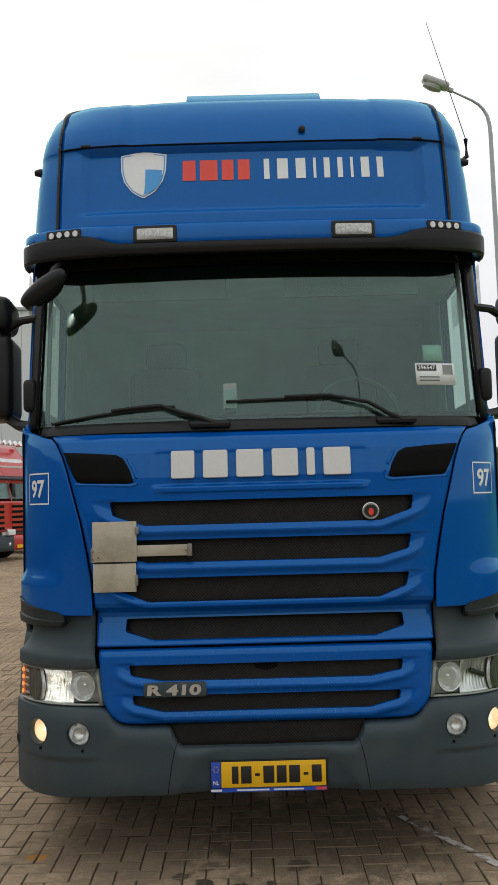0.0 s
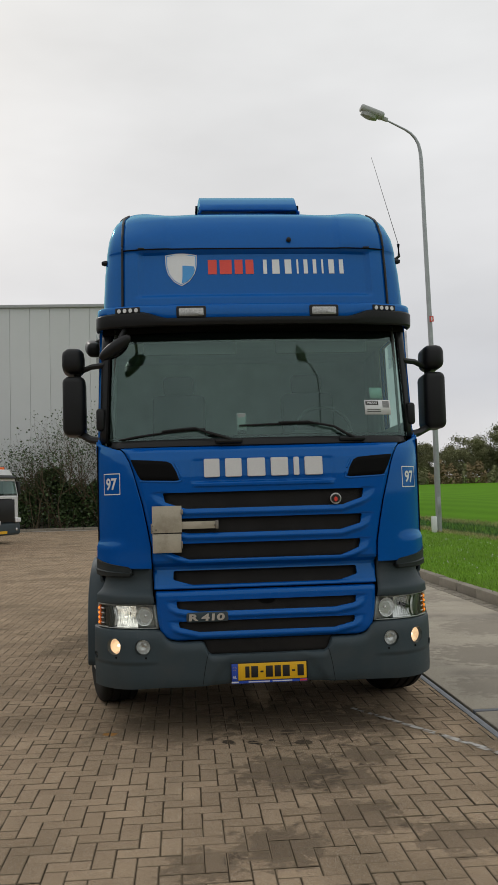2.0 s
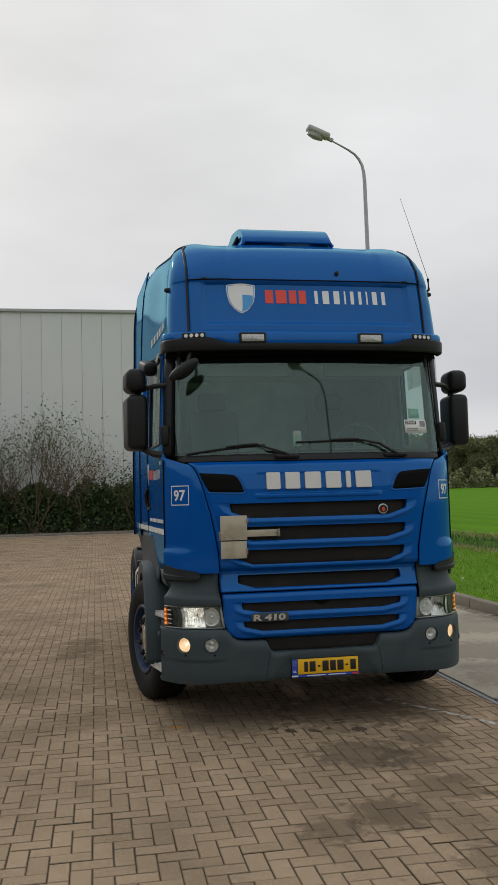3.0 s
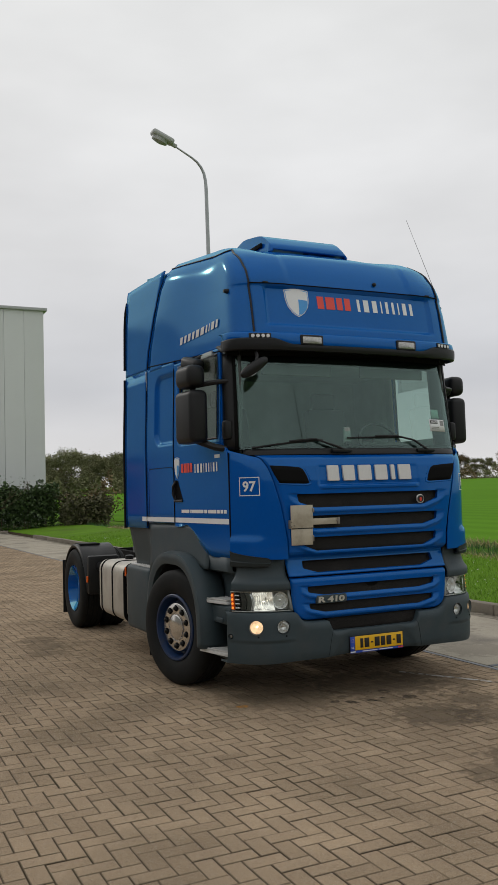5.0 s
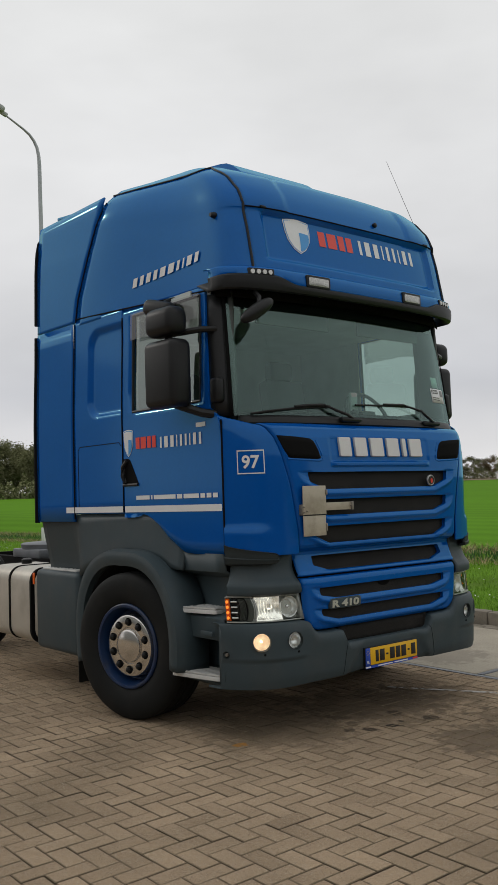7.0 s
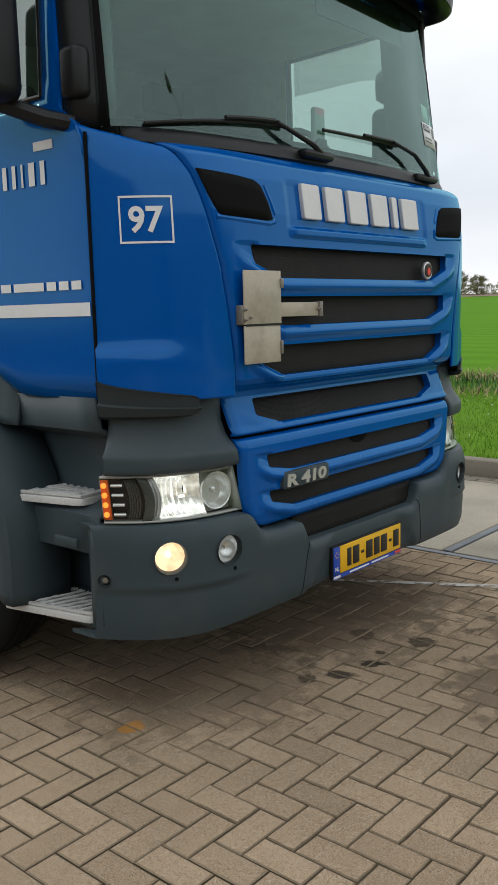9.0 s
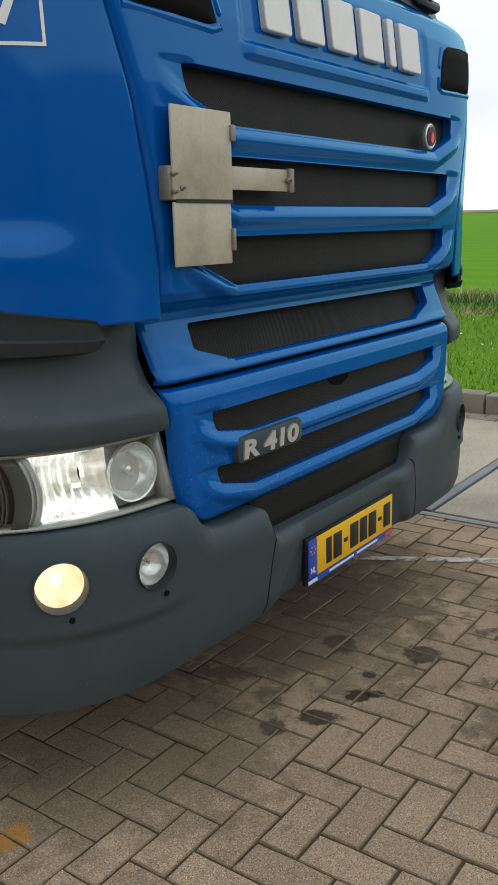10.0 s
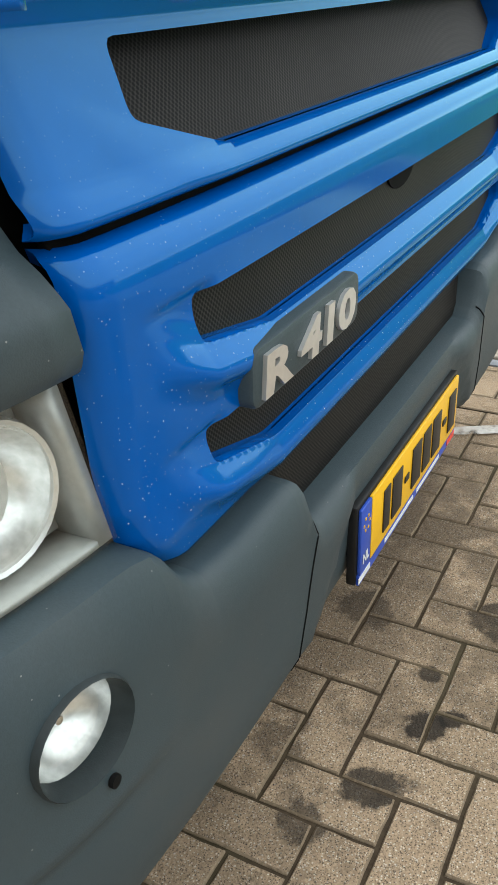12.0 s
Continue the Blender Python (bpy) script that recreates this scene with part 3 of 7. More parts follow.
UP_EDGE = [(1.053, 0.8), (1.2, 0.806), (1.35, 0.81), (1.5, 0.835), (1.65, 0.865), (1.8, 0.905), (1.9, 0.932), (1.97, 0.957), (2.03, 0.99), (2.07, 1.03)]
hood = slotted("front_hatch", 1.053, 2.068, [(1.08, 1.18, 0.66, 0.664, 1.119, 0.53, 0.2), (1.262, 1.376, 0.69, 0.676, 1.313, 0.548, 1), (1.447, 1.555, 0.706, 0.692, 1.487, 0.55, 1), (1.622, 1.738, 0.724, 0.71, 1.672, 0.56, 1)],
               UP_EDGE, "blue front hatch with four grille slots", True)
lower_panel = slotted("lower_grille_panel", 0.69, 1.043, [(0.75, 0.828, 0.632, 0.626, 0.785, 0.485, 0.8), (0.893, 0.97, 0.646, 0.638, 0.92, 0.49, 1)],
        [(0.69, 0.63), (0.694, 0.668), (0.702, 0.697), (0.715, 0.722), (0.735, 0.743), (0.765, 0.761), (0.8, 0.772), (0.85, 0.78), (1.0, 0.792), (1.037, 0.79), (1.043, 0.785)], "blue lower front panel with two grille slots", roll=1.3, depth=0.034)
part("pull_recess", prism([(0.06 * math.cos(q), 0.962 - 0.032 * math.sin(q)) for q in spaced(0, math.pi, 12)], lambda a, b, d: on_face(a, b, d), -0.03, -0.026), MATT, lower_panel, "dark hand pull in the grille mesh")
sheet("seam_filler", spaced(-0.78, 0.78, 20), [1.01, 1.08], lambda x, z: on_face(x, z, -0.03), MATT, truck, thick=0.01)
sheet("panel_backing", spaced(-0.98, 0.98, 24), [0.62, 0.9, 1.05, 1.1, 1.19, 1.22, 1.3, 1.7, 2.05], lambda x, z: on_face(x, z, -0.09), MATT, truck, thick=0.01)

# black vents beside the badge, in the hatch's upper corners
for sx in (-1, 1):
    lo_, hi_ = [(0.607, 1.83), (0.63, 1.824), (0.75, 1.828), (0.876, 1.833), (0.905, 1.88), (0.948, 1.978)], [(0.607, 1.836), (0.625, 1.89), (0.655, 1.945), (0.69, 1.963), (0.80, 1.973), (0.948, 1.982)]
    sheet("corner_vent", [0.607 + 0.341 * k for k in spaced(0, 1, 20)], spaced(0, 1, 4), lambda a, v: on_face(sx * a, lerp(a, lo_) * (1 - v) + lerp(a, hi_) * v, 0.003), MATT, hood, thick=0.012, label="black corner vent mesh")
    part("vent_ledge", tube([on_face(sx * a, b, -0.006) for a, b in ((0.885, 1.826), (0.75, 1.819), (0.62, 1.814), (0.59, 1.823), (0.592, 1.85), (0.605, 1.89), (0.635, 1.95))], 0.011), BLUE, hood)

# raised badge on the hatch: six plain silver blocks
wid = [0.112, 0.118, 0.13, 0.125, 0.04, 0.13]
gap = (0.855 - sum(wid)) / 5
xb = -0.427
for w_ in wid:
    part("badge_block", prism(rounded(xb, 1.842, xb + w_, 1.975, 0.01), lambda a, b, d: on_face(a, b, d), -0.004, 0.014, 0.004), LOGO, hood, "plain silver badge block", 12)
    xb += w_ + gap

# round emblem in the top slot
emblem = part("emblem", moved(lathe([(0, 0.04), (-0.01, 0.04), (-0.013, 0.036), (-0.01, 0.033)], 24, "y"), Matrix.Translation((0.515, face(0.515, 1.67) + 0.004, 1.667))), SILVER, hood, "round silver emblem")
part("emblem_field", prism([(0.515 + 0.032 * math.cos(a), 1.667 + 0.03 * math.sin(a)) for a in spaced(0, 2 * math.pi, 15)[:-1]], lambda a, b, d: on_face(a, b, d), 0.004, 0.011), INK, emblem)
part("emblem_mark", prism([(0.515 + 0.013 * math.cos(a), 1.663 + 0.018 * math.sin(a)) for a in spaced(0, 2 * math.pi, 8)[:-1]], lambda a, b, d: on_face(a, b, d), 0.011, 0.014), RED, emblem)

# model badge
mb = part("model_badge", prism(rounded(-0.577, 0.822, -0.28, 0.89, 0.016), lambda a, b, d: on_face(a, b, d), -0.012, 0.018, 0.006), GREY, truck, "dark grey model badge")
part("badge_lettering", words("R 410", 0.252, 0.05, lambda a, b, d: on_face(-0.56 + a + 0.1 * b, 0.831 + b, 0.018 + d), 0.005, 0.04), SILVER, mb, "silver letters R 410")

# folding hazard sign on brackets
BOLT = mat("dull_steel", (0.25, 0.23, 0.2), 0.5, 0.5, var=0.2)
sign = part("hazard_sign_plate", a_box(-0.698, -0.036, 1.551, 0.208, 0.006, 0.19, bevel=0.002), PLATE, truck, "folded bare metal hazard sign plate")
part("lower_flap", a_box(-0.7, -0.034, 1.384, 0.202, 0.006, 0.135, bevel=0.002), PLATE, sign)
part("hinge_strip", a_box(-0.693, -0.032, 1.454, 0.203, 0.014, 0.008), BLACK, sign)
part("arm", a_box(-0.47, -0.030, 1.506, 0.25, 0.006, 0.052, bevel=0.002), PLATE, sign)
part("end_bracket", a_box(-0.345, -0.028, 1.506, 0.022, 0.026, 0.058, bevel=0.003), BOLT, sign)
part("side_bracket", a_box(-0.797, -0.02, 1.49, 0.03, 0.03, 0.07, bevel=0.004), BOLT, sign)
for x, z in ((-0.775, 1.48), (-0.362, 1.506), (-0.8, 1.508), (-0.8, 1.472)):
    part("bolt", moved(lathe([(0, 0.006), (-0.006, 0.006), (-0.008, 0.003), (-0.016, 0.003)], 8, "y"), Matrix.Translation((x, -0.036, z))), BOLT, sign)
part("side_hinge", a_box(-0.592, -0.034, 1.602, 0.018, 0.022, 0.035, bevel=0.003), BOLT, sign)
part("catch", a_box(-0.596, -0.034, 1.37, 0.012, 0.02, 0.05, bevel=0.003), BOLT, sign)

# corner panels with fleet numbers
for sx in (-1, 1):
    def corner(k, z):
        z = z - max(0.0, z - 2.0) * lerp(k, [(0, 0.6), (0.4, 0.3), (0.75, 0.08), (1, 0)])
        inner = lerp(z, UP_EDGE) + 0.008
        x = inner + (WC - inner) * math.sin(k * math.pi / 2)
        bulge = 0.036 * step01(1.405, 1.365, z) * step01(0.2, 0.62, k)
        top_dip = 0.03 * step01(2.06, 2.14, z)
        return Vector((sx * (x + bulge * 0.4 * k), lerp(max(1.26, min(z, 2.07)), PROFILE) * (1 - k) + plan(x * W / WC) - bulge * (1 - k * 0.5) + top_dip, z))
    zs = [1.205, 1.212] + spaced(1.24, 2.06, 34) + [2.09, 2.12, 2.135]
    cp = sheet("corner_panel", [0, 0.01] + spaced(0.04, 1, 26), zs, corner, BLUE, truck, thick=0.012, label="blue cab corner panel with white fleet number")
    # white outlined box with the fleet number

    def wrap(a, b, d):
        # a runs along the panel's curve
        t = a / 0.2 if sx > 0 else 1 - a / 0.2
        inner = lerp(1.81, UP_EDGE) + 0.008
        xw = inner + (WC - inner) * math.sin((0.25 + 0.36 * t) * math.pi / 2)
        inner = lerp(1.735 + b, UP_EDGE) + 0.008
        k = math.asin((xw - inner) / (WC - inner)) * 2 / math.pi
        p = corner(k, 1.735 + b)
        q = Vector((sx * 0.75, -0.66, 0))
        return p + q * (d + 0.0015)
    for a0, b0, a1, b1 in ((0, 0, 0.2, 0.007), (0, 0.148, 0.2, 0.155), (0, 0.007, 0.007, 0.148), (0.193, 0.007, 0.2, 0.148)):
        bm = bmesh.new()
        nn = 10
        for i in range(nn):
            q = [(a0 + (a1 - a0) * i / nn, b0), (a0 + (a1 - a0) * (i + 1) / nn, b0), (a0 + (a1 - a0) * (i + 1) / nn, b1), (a0 + (a1 - a0) * i / nn, b1)]
            bm.faces.new([bm.verts.new(wrap(a, b, 0.001)) for a, b in q])
        bmesh.ops.remove_doubles(bm, verts=bm.verts, dist=1e-5)
        part("number_border", bm, WHITE, cp, "white number border line")
    part("fleet_number", words("97", 0.128, 0.088, lambda a, b, d: wrap(0.036 + a, 0.034 + b, d), 0.001, 0.025), WHITE, cp, "white fleet number 97")
    # black lip under the corner panel
    def lip_at(k, v):
        zb = lerp(k, [(0.24, 1.165), (0.27, 1.145), (1, 1.142)])
        zt = lerp(k, [(0.24, 1.2), (0.27, 1.22), (0.5, 1.24), (1, 1.285)])
        p = corner(k, 1.22)
        f = lerp(v, [(0, 0.06), (0.04, 0.02), (0.12, -0.004), (0.4, -0.012), (0.46, -0.003), (0.9, -0.006), (0.97, -0.01), (1, -0.002)])
        return p + Vector((-sx * f * 0.8 * k, f * (1 - 0.6 * k), zb + (zt - zb) * v - 1.22))
    sheet("corner_lip", spaced(0.24, 0.985, 30), [0, 0.04, 0.12, 0.25, 0.4, 0.46, 0.7, 0.9, 0.97, 1.0], lip_at, LIPGREY, truck, thick=0.02, label="near black lip under the corner panel", angle=25)

# dark cowl below the windscreen
sheet("cowl", spaced(-1.1, 1.1, 40), [2.04, 2.068, 2.075, 2.1, 2.15], lambda x, z: Vector((x * (1 - (z - 2.07) * 0.1), lerp(z, [(2.04, 0.08), (2.068, 0.062), (2.075, 0.052), (2.1, 0.058), (2.15, 0.085)]) + arc(x, 0.29, 2.6, 1.15), z)), BLACK, truck, thick=0.02, label="black cowl under the windscreen")


def ws(u, v):
    x = u * (1.135 - 0.035 * v)
    return Vector((x, 0.072 + 0.15 * v + arc(x, 0.29 - 0.04 * v, 2.6, 1.15), 2.125 + 0.83 * v))


shield = sheet("windscreen", [math.sin(q) for q in spaced(-math.pi / 2, math.pi / 2, 56)], spaced(0, 1, 10), ws, WINDSCREEN, truck, thick=0, label="large curved windscreen with greenish tint")
for vs in ([0.0, 0.03], [0.885, 1.0]):
    sheet("black_border", [math.sin(q) for q in spaced(-math.pi / 2, math.pi / 2, 44)], vs, lambda u, v: ws(u, v) + Vector((0, 0.004, 0)), MATT, shield, thick=0.004)
for sx in (-1, 1):
    sheet("black_border", [sx * math.sin(q) for q in spaced(1.4, math.pi / 2, 7)], spaced(0, 1, 8), lambda u, v: ws(u, v) + Vector((sx * 0.01, -0.007, 0)), MATT, shield, thick=0.004)
# paper label with printed number inside the glass
lab = sheet("paper_label", spaced(0.70, 0.885, 6), [0.19, 0.325], lambda u, v: ws(u, v) - Vector((0, 0.003, 0)), WHITE, shield, thick=0.001, label="white printed paper label behind the glass")
sheet("label_header", spaced(0.708, 0.798, 4), [0.278, 0.315], lambda u, v: ws(u, v) - Vector((0, 0.005, 0)), INK, lab, thick=0)
part("label_number", words("296547", 0.088, 0.02, lambda a, b, d: ws(0.713 + a / 1.1, 0.284 + b / 0.77) - Vector((0, 0.006 + d, 0)), 0.0005), WHITE, lab, "white number 296547")
sheet("label_block", [0.827, 0.875], [0.255, 0.315], lambda u, v: ws(u, v) - Vector((0, 0.005, 0)), mat("print_grey", (0.25, 0.25, 0.25), 0.7, var=0.8, fine=300), lab, thick=0)
for v0 in (0.235, 0.215):
    sheet("label_line", spaced(0.716, 0.81, 3), [v0, v0 + 0.006], lambda u, v: ws(u, v) - Vector((0, 0.005, 0)), INK, lab, thick=0)
sheet("small_sticker", spaced(0.745, 0.835, 3), [0.34, 0.44], lambda u, v: ws(u, v) + Vector((0, 0.006, 0)), mat("pale_green_sticker", (0.3, 0.42, 0.36), 0.6), shield, thick=0.001)
tb = part("toll_device", a_box(-0.14, 0.115, 2.24, 0.07, 0.03, 0.14, bevel=0.012), mat("pale_plastic", (0.28, 0.3, 0.29), 0.5), shield, "pale toll device on the windscreen")
part("toll_clip", a_box(-0.14, 0.105, 2.17, 0.06, 0.03, 0.03, bevel=0.004), BLACK, tb)

# wipers
for x0, x1, xm, z0, zm in ((-1.03, -0.22, -0.47, 2.135, 2.195), (-0.16, 0.69, 0.36, 2.215, 2.225)):
    def over(x, z, d):
        return ws(x / 1.13, (z - 2.125) / 0.83) - Vector((0, d, 0))
    wp = part("wiper_arm", tube([over(x1, 2.11, 0.03), over(x1 - 0.06, 2.135, 0.045), over(x1 - 0.16, zm - 0.03, 0.045), over(xm, zm + 0.004, 0.035)], 0.013, taper=0.008), BLACK, truck, "black wiper arm and blade")
    part("blade", tube([over(x0 + (xm + 0.06 - x0) * k, z0 + (zm - z0) * (1 - (1 - k) ** 1.5), 0.014) for k in spaced(0, 1, 10)], 0.007, taper=0.009), BLACK, wp)
    part("blade_holder", tube([over(x0 + (xm - x0) * k, z0 + (zm - z0) * (1 - (1 - k) ** 1.5) + 0.008, 0.026) for k in spaced(0.55, 1, 6)], 0.008, taper=0.01), BLACK, wp)
    part("pivot_cover", a_box(x1 - 0.02, 0.05 + arc(x1, 0.29, 2.6, 1.15), 2.104, 0.2, 0.05, 0.035, bevel=0.016), BLACK, wp)

# black pillars between windscreen and doors
for sx in (-1, 1):
    sheet("pillar", spaced(0, 1, 8), spaced(0, 1, 8), lambda k, v: ws(sx, v).lerp(Vector((sx * (WC - 0.008 - 0.025 * v), 0.405 + 0.045 * v, 2.12 + 0.84 * v)), k) + Vector((sx * 0.02, -0.012, 0)) * math.sin(k * math.pi), BLACK, truck, thick=0.03, label="black windscreen pillar")

    sheet("pillar_trim", spaced(0.27, 0.56, 6), spaced(2.1, 2.98, 4), lambda y, z: Vector((sx * (1.1 + 0.25 * (y - 0.31) - 0.03 * (z - 2.1)), y + 0.05 * (z - 2.1), z)), DASH, truck, thick=0.02)

# sun visor and the blue lamp strip above it
WV = 1.195        # half width of visor and lamp strip


def strip(base):
    return lambda u, z: Vector((u * WV, lerp(z, base) + arc(u * WV, 0.33, 3.2, WV), z))


def brow(u):
    """The visor's upper line: low in the middle, higher towards its ends."""
    return 3.002 + 0.052 * step01(0.55, 0.72, abs(u))


VU = [math.sin(a) for a in spaced(-math.pi / 2, math.pi / 2, 80)]


def visor_at(u, v):
    """A flat band with a sharp lower edge; v below 0 is its underside."""
    low = 2.966 + 0.006 * step01(0.8, 1.0, abs(u))
    p = strip([(2, 0)])(u, low + (brow(u) + 0.004 - low) * max(0.0, v) + 0.07 * min(0.0, v + 0.02) / -0.3)
    return p + Vector((0, lerp(v, [(-0.3, 0.2), (-0.02, 0.075), (0, 0.068), (0.05, 0.062), (0.3, 0.058), (0.6, 0.056), (0.9, 0.056), (1.0, 0.064)]), 0))


sheet("header", VU, [2.94, 3.0, 3.08], lambda u, z: Vector((u * 1.16, 0.225 + 0.4 * (z - 2.955) + arc(u * 1.1, 0.25, 2.6, 1.15) * 0.97, z)), MATT, truck, thick=0.01, label="black panel behind the sun visor")
visor = sheet("sun_visor", VU, [-0.3, -0.02, 0, 0.05, 0.3, 0.6, 0.9, 1.0], visor_at, BLACK, truck, thick=0.01, label="black sun visor above the windscreen", angle=25)
lip = sheet("lamp_strip", VU, [0, 0.05, 0.12, 0.5, 0.8, 0.93, 1.0], lambda u, v: strip([(2, 0)])(u, brow(u) + (3.128 - brow(u)) * v) + Vector((0, lerp(v, [(0, 0.075), (0.05, 0.062), (0.12, 0.058), (0.5, 0.062), (0.8, 0.072), (0.93, 0.09), (1.0, 0.13)]), 0)), BLUE, truck, thick=0.015, label="blue strip with roof lamps")
for xc in (-0.49, 0.49):
    rl = part("roof_lamp", prism(rounded(xc - 0.108, 3.012, xc + 0.108, 3.098, 0.012), lambda a, b, d: Vector((a, 0.062 + arc(a, 0.33, 3.2, WV) - d, b)), -0.03, 0.012, 0.004), BLACK, lip, "rectangular roof lamp")
    part("lens", prism(rounded(xc - 0.09, 3.025, xc + 0.09, 3.082, 0.008), lambda a, b, d: Vector((a, 0.062 + arc(a, 0.33, 3.2, WV) - d, b)), 0.006, 0.015, 0.002), mat("lamp_lens", (0.42, 0.42, 0.4), 0.25, 0.6, var=0.3, scale=60), rl, "ribbed clear lens")
for xc in (-0.955, 0.955):
    rl = part("led_marker", prism(rounded(xc - 0.092, 3.055, xc + 0.092, 3.103, 0.008), lambda a, b, d: Vector((a, 0.06 + arc(a, 0.33, 3.2, WV) - d, b)), -0.02, 0.007, 0.003), BLACK, lip, "row of four LED markers")
    for i in range(4):
        x = xc - 0.063 + 0.042 * i
        part("led", prism([(x + 0.014 * math.cos(a), 3.079 + 0.016 * math.sin(a)) for a in spaced(0, 2 * math.pi, 10)[:-1]], lambda a, b, d: Vector((a, 0.06 + arc(a, 0.33, 3.2, WV) - d, b)), 0.004, 0.01), WHITE, rl)

# ---------------------------------------------------------------- roof
RZ = [3.03, 3.05, 3.065, 3.085, 3.1, 3.13, 3.16, 3.175, 3.185, 3.195, 3.205, 3.22, 3.25, 3.3, 3.35, 3.4, 3.45, 3.49, 3.52, 3.533, 3.545, 3.55, 3.6, 3.65, 3.7, 3.75, 3.79, 3.82, 3.85, 3.87, 3.885, 3.895, 3.9]
YF = [(3.08, 0.105), (3.1, 0.098), (3.2, 0.115), (3.4, 0.15), (3.55, 0.185), (3.65, 0.235), (3.75, 0.33), (3.79, 0.395), (3.82, 0.47), (3.85, 0.57), (3.87, 0.68), (3.885, 0.8), (3.895, 0.92), (3.9, 1.05)]
RW = [(3.03, 1.19), (3.2, 1.186), (3.4, 1.177), (3.55, 1.163), (3.65, 1.148), (3.75, 1.122), (3.79, 1.103), (3.82, 1.078), (3.85, 1.035), (3.87, 0.985), (3.885, 0.89), (3.895, 0.68), (3.9, 0.3)]


def back_y(z):
    """The roof's rear edge leans forward towards its top."""
    return lerp(z, [(3.03, 2.15), (3.2, 2.1), (3.5, 1.9), (3.7, 1.76), (3.9, 1.68)])


def rw(z):
    """Half width of the roof at its front."""
    return lerp(z, RW) - 0.04


def wr(z):
    """Half width at its rear, flush with the cab below."""
    return lerp(z, [(3.03, 1.268), (3.5, 1.256), (3.65, 1.24), (3.75, 1.21), (3.8, 1.17), (3.85, 1.07), (3.9, 0.3)])


def roof(s, z):
    """s from -2 (left, rear) by -1 and 1 (corners) to 2 (right, rear)."""
    w, yf, n = rw(z), lerp(z, YF), 4.2
    a = abs(s)
    B = 0.36
    if a <= 1:
        th = a * math.pi / 2
        x = w * math.sin(th) ** (2 / n)
        y = yf + B * (1 - max(0.0, math.cos(th)) ** (2 / n))
    else:
        y = yf + B + (back_y(z) - yf - B) * (a - 1)
        x = w + max(0.0, wr(z) - w) * step01(0.0, 1.0, a - 1)
    d = 0.0
    if a < 1:
        d = 0.032 * step01(0.872, 0.84, x) * step01(3.175, 3.205, z) * step01(3.545, 3.52, z) - 0.014 * step01(3.53, 3.56, z) * step01(0.62, 0.66, x)
    zz = z + 0.38 * max(0.0, z - 3.53) + max(0.0, (z - 3.05) / 0.8) * 0.13 * max(0.0, y - 0.35) - 0.075 * step01(3.55, 3.88, z) * (x / 1.1) ** 3
    zz -= lerp(z, [(3.75, 0), (3.79, 0.013), (3.82, 0.035), (3.85, 0.055), (3.87, 0.06), (3.885, 0.055), (3.9, 0.04)]) * (1 - step01(0.6, 0.95, x))
    return Vector(((x if s >= 0 else -x), y + d, zz))


def trim_s(z):
    """Where the black trim runs: upright along the roof's corner."""
    return math.asin((min(0.99, 0.945 * rw(z)) / rw(z)) ** 2.1) * 2 / math.pi


def roof_at(u, z):
    """u from -1 to 1 between the trims, evenly across."""
    x = abs(u) * min(0.99, 0.945 * rw(z))
    s = math.asin((x / rw(z)) ** 2.1) * 2 / math.pi
    return roof(s if u >= 0 else -s, z)


front_s = sorted(spaced(-1, 1, 70) + [sx * q for sx in (-1, 1) for q in spaced(0.755, 0.84, 16)])
sheet("roof_front", front_s, RZ, roof_at, BLUE, truck, thick=0.012, label="blue roof front with company marking")
for sx in (-1, 1):
    ss = spaced(0, 1, 26) + spaced(1.03, 2, 16)
    sheet("roof_side", ss, RZ, lambda q, z: roof(sx * (q if q > 1 else trim_s(z) + (1 - trim_s(z)) * q), z), BLUE, truck, thick=0.012, label="blue roof side panel")
    part("roof_trim", tube([roof(sx * trim_s(z), z) + Vector((sx * 0.003, -0.003, 0.0)) for z in spaced(3.1, 3.84, 40)], 0.009), BLACK, truck, "black trim along the roof edge")
    part("roof_trim", tube([roof(sx * q, lerp(q, [(trim_s(3.84), 3.84), (1.0, 3.82), (2, 3.82)])) + Vector((0, 0, 0.004)) for q in spaced(trim_s(3.84), 1, 6) + spaced(1.2, 2, 4)], 0.008), BLACK, truck)
    part("roof_plug", moved(lathe([(0, 0.022), (0.02, 0.022), (0.045, 0.014)], 12), Matrix.Translation((sx * 1.115, 0.396, 3.507)) @ Matrix.Diagonal((sx, 1, 1, 1))), BLACK, truck)
sheet("roof_top", spaced(-1, 1, 24), spaced(0, 1, 10), lambda u, v: Vector((u * (0.3 + 0.75 * v ** 0.5) * (1 - 0.1 * v), 0.95 + 0.85 * v, 4.07 + 0.1 * v - 0.05 * u * u)), BLUE, truck, thick=0.012, centre=(0, 1.4, 3.0), label="blue roof top")
part("roof_seam", tube([roof_at(s, 3.55) + Vector((0, -0.002, 0)) for s in front_s], 0.005), MATT, truck, "dark seam across the roof front")
part("washer_nozzle", moved(lathe([(0, 0.018), (-0.02, 0.018), (-0.026, 0.01)], 12, "y"), Matrix.Translation(roof(0.03, 3.6))), BLACK, truck)
for sx in (-1, 1):
    part("seam_catch", moved(a_box(0, 0, 0, 0.05, 0.02, 0.016, bevel=0.005), Matrix.Translation(roof_at(sx * 0.86, 3.555) + Vector((0, 0, 0.0)))), BLACK, truck)

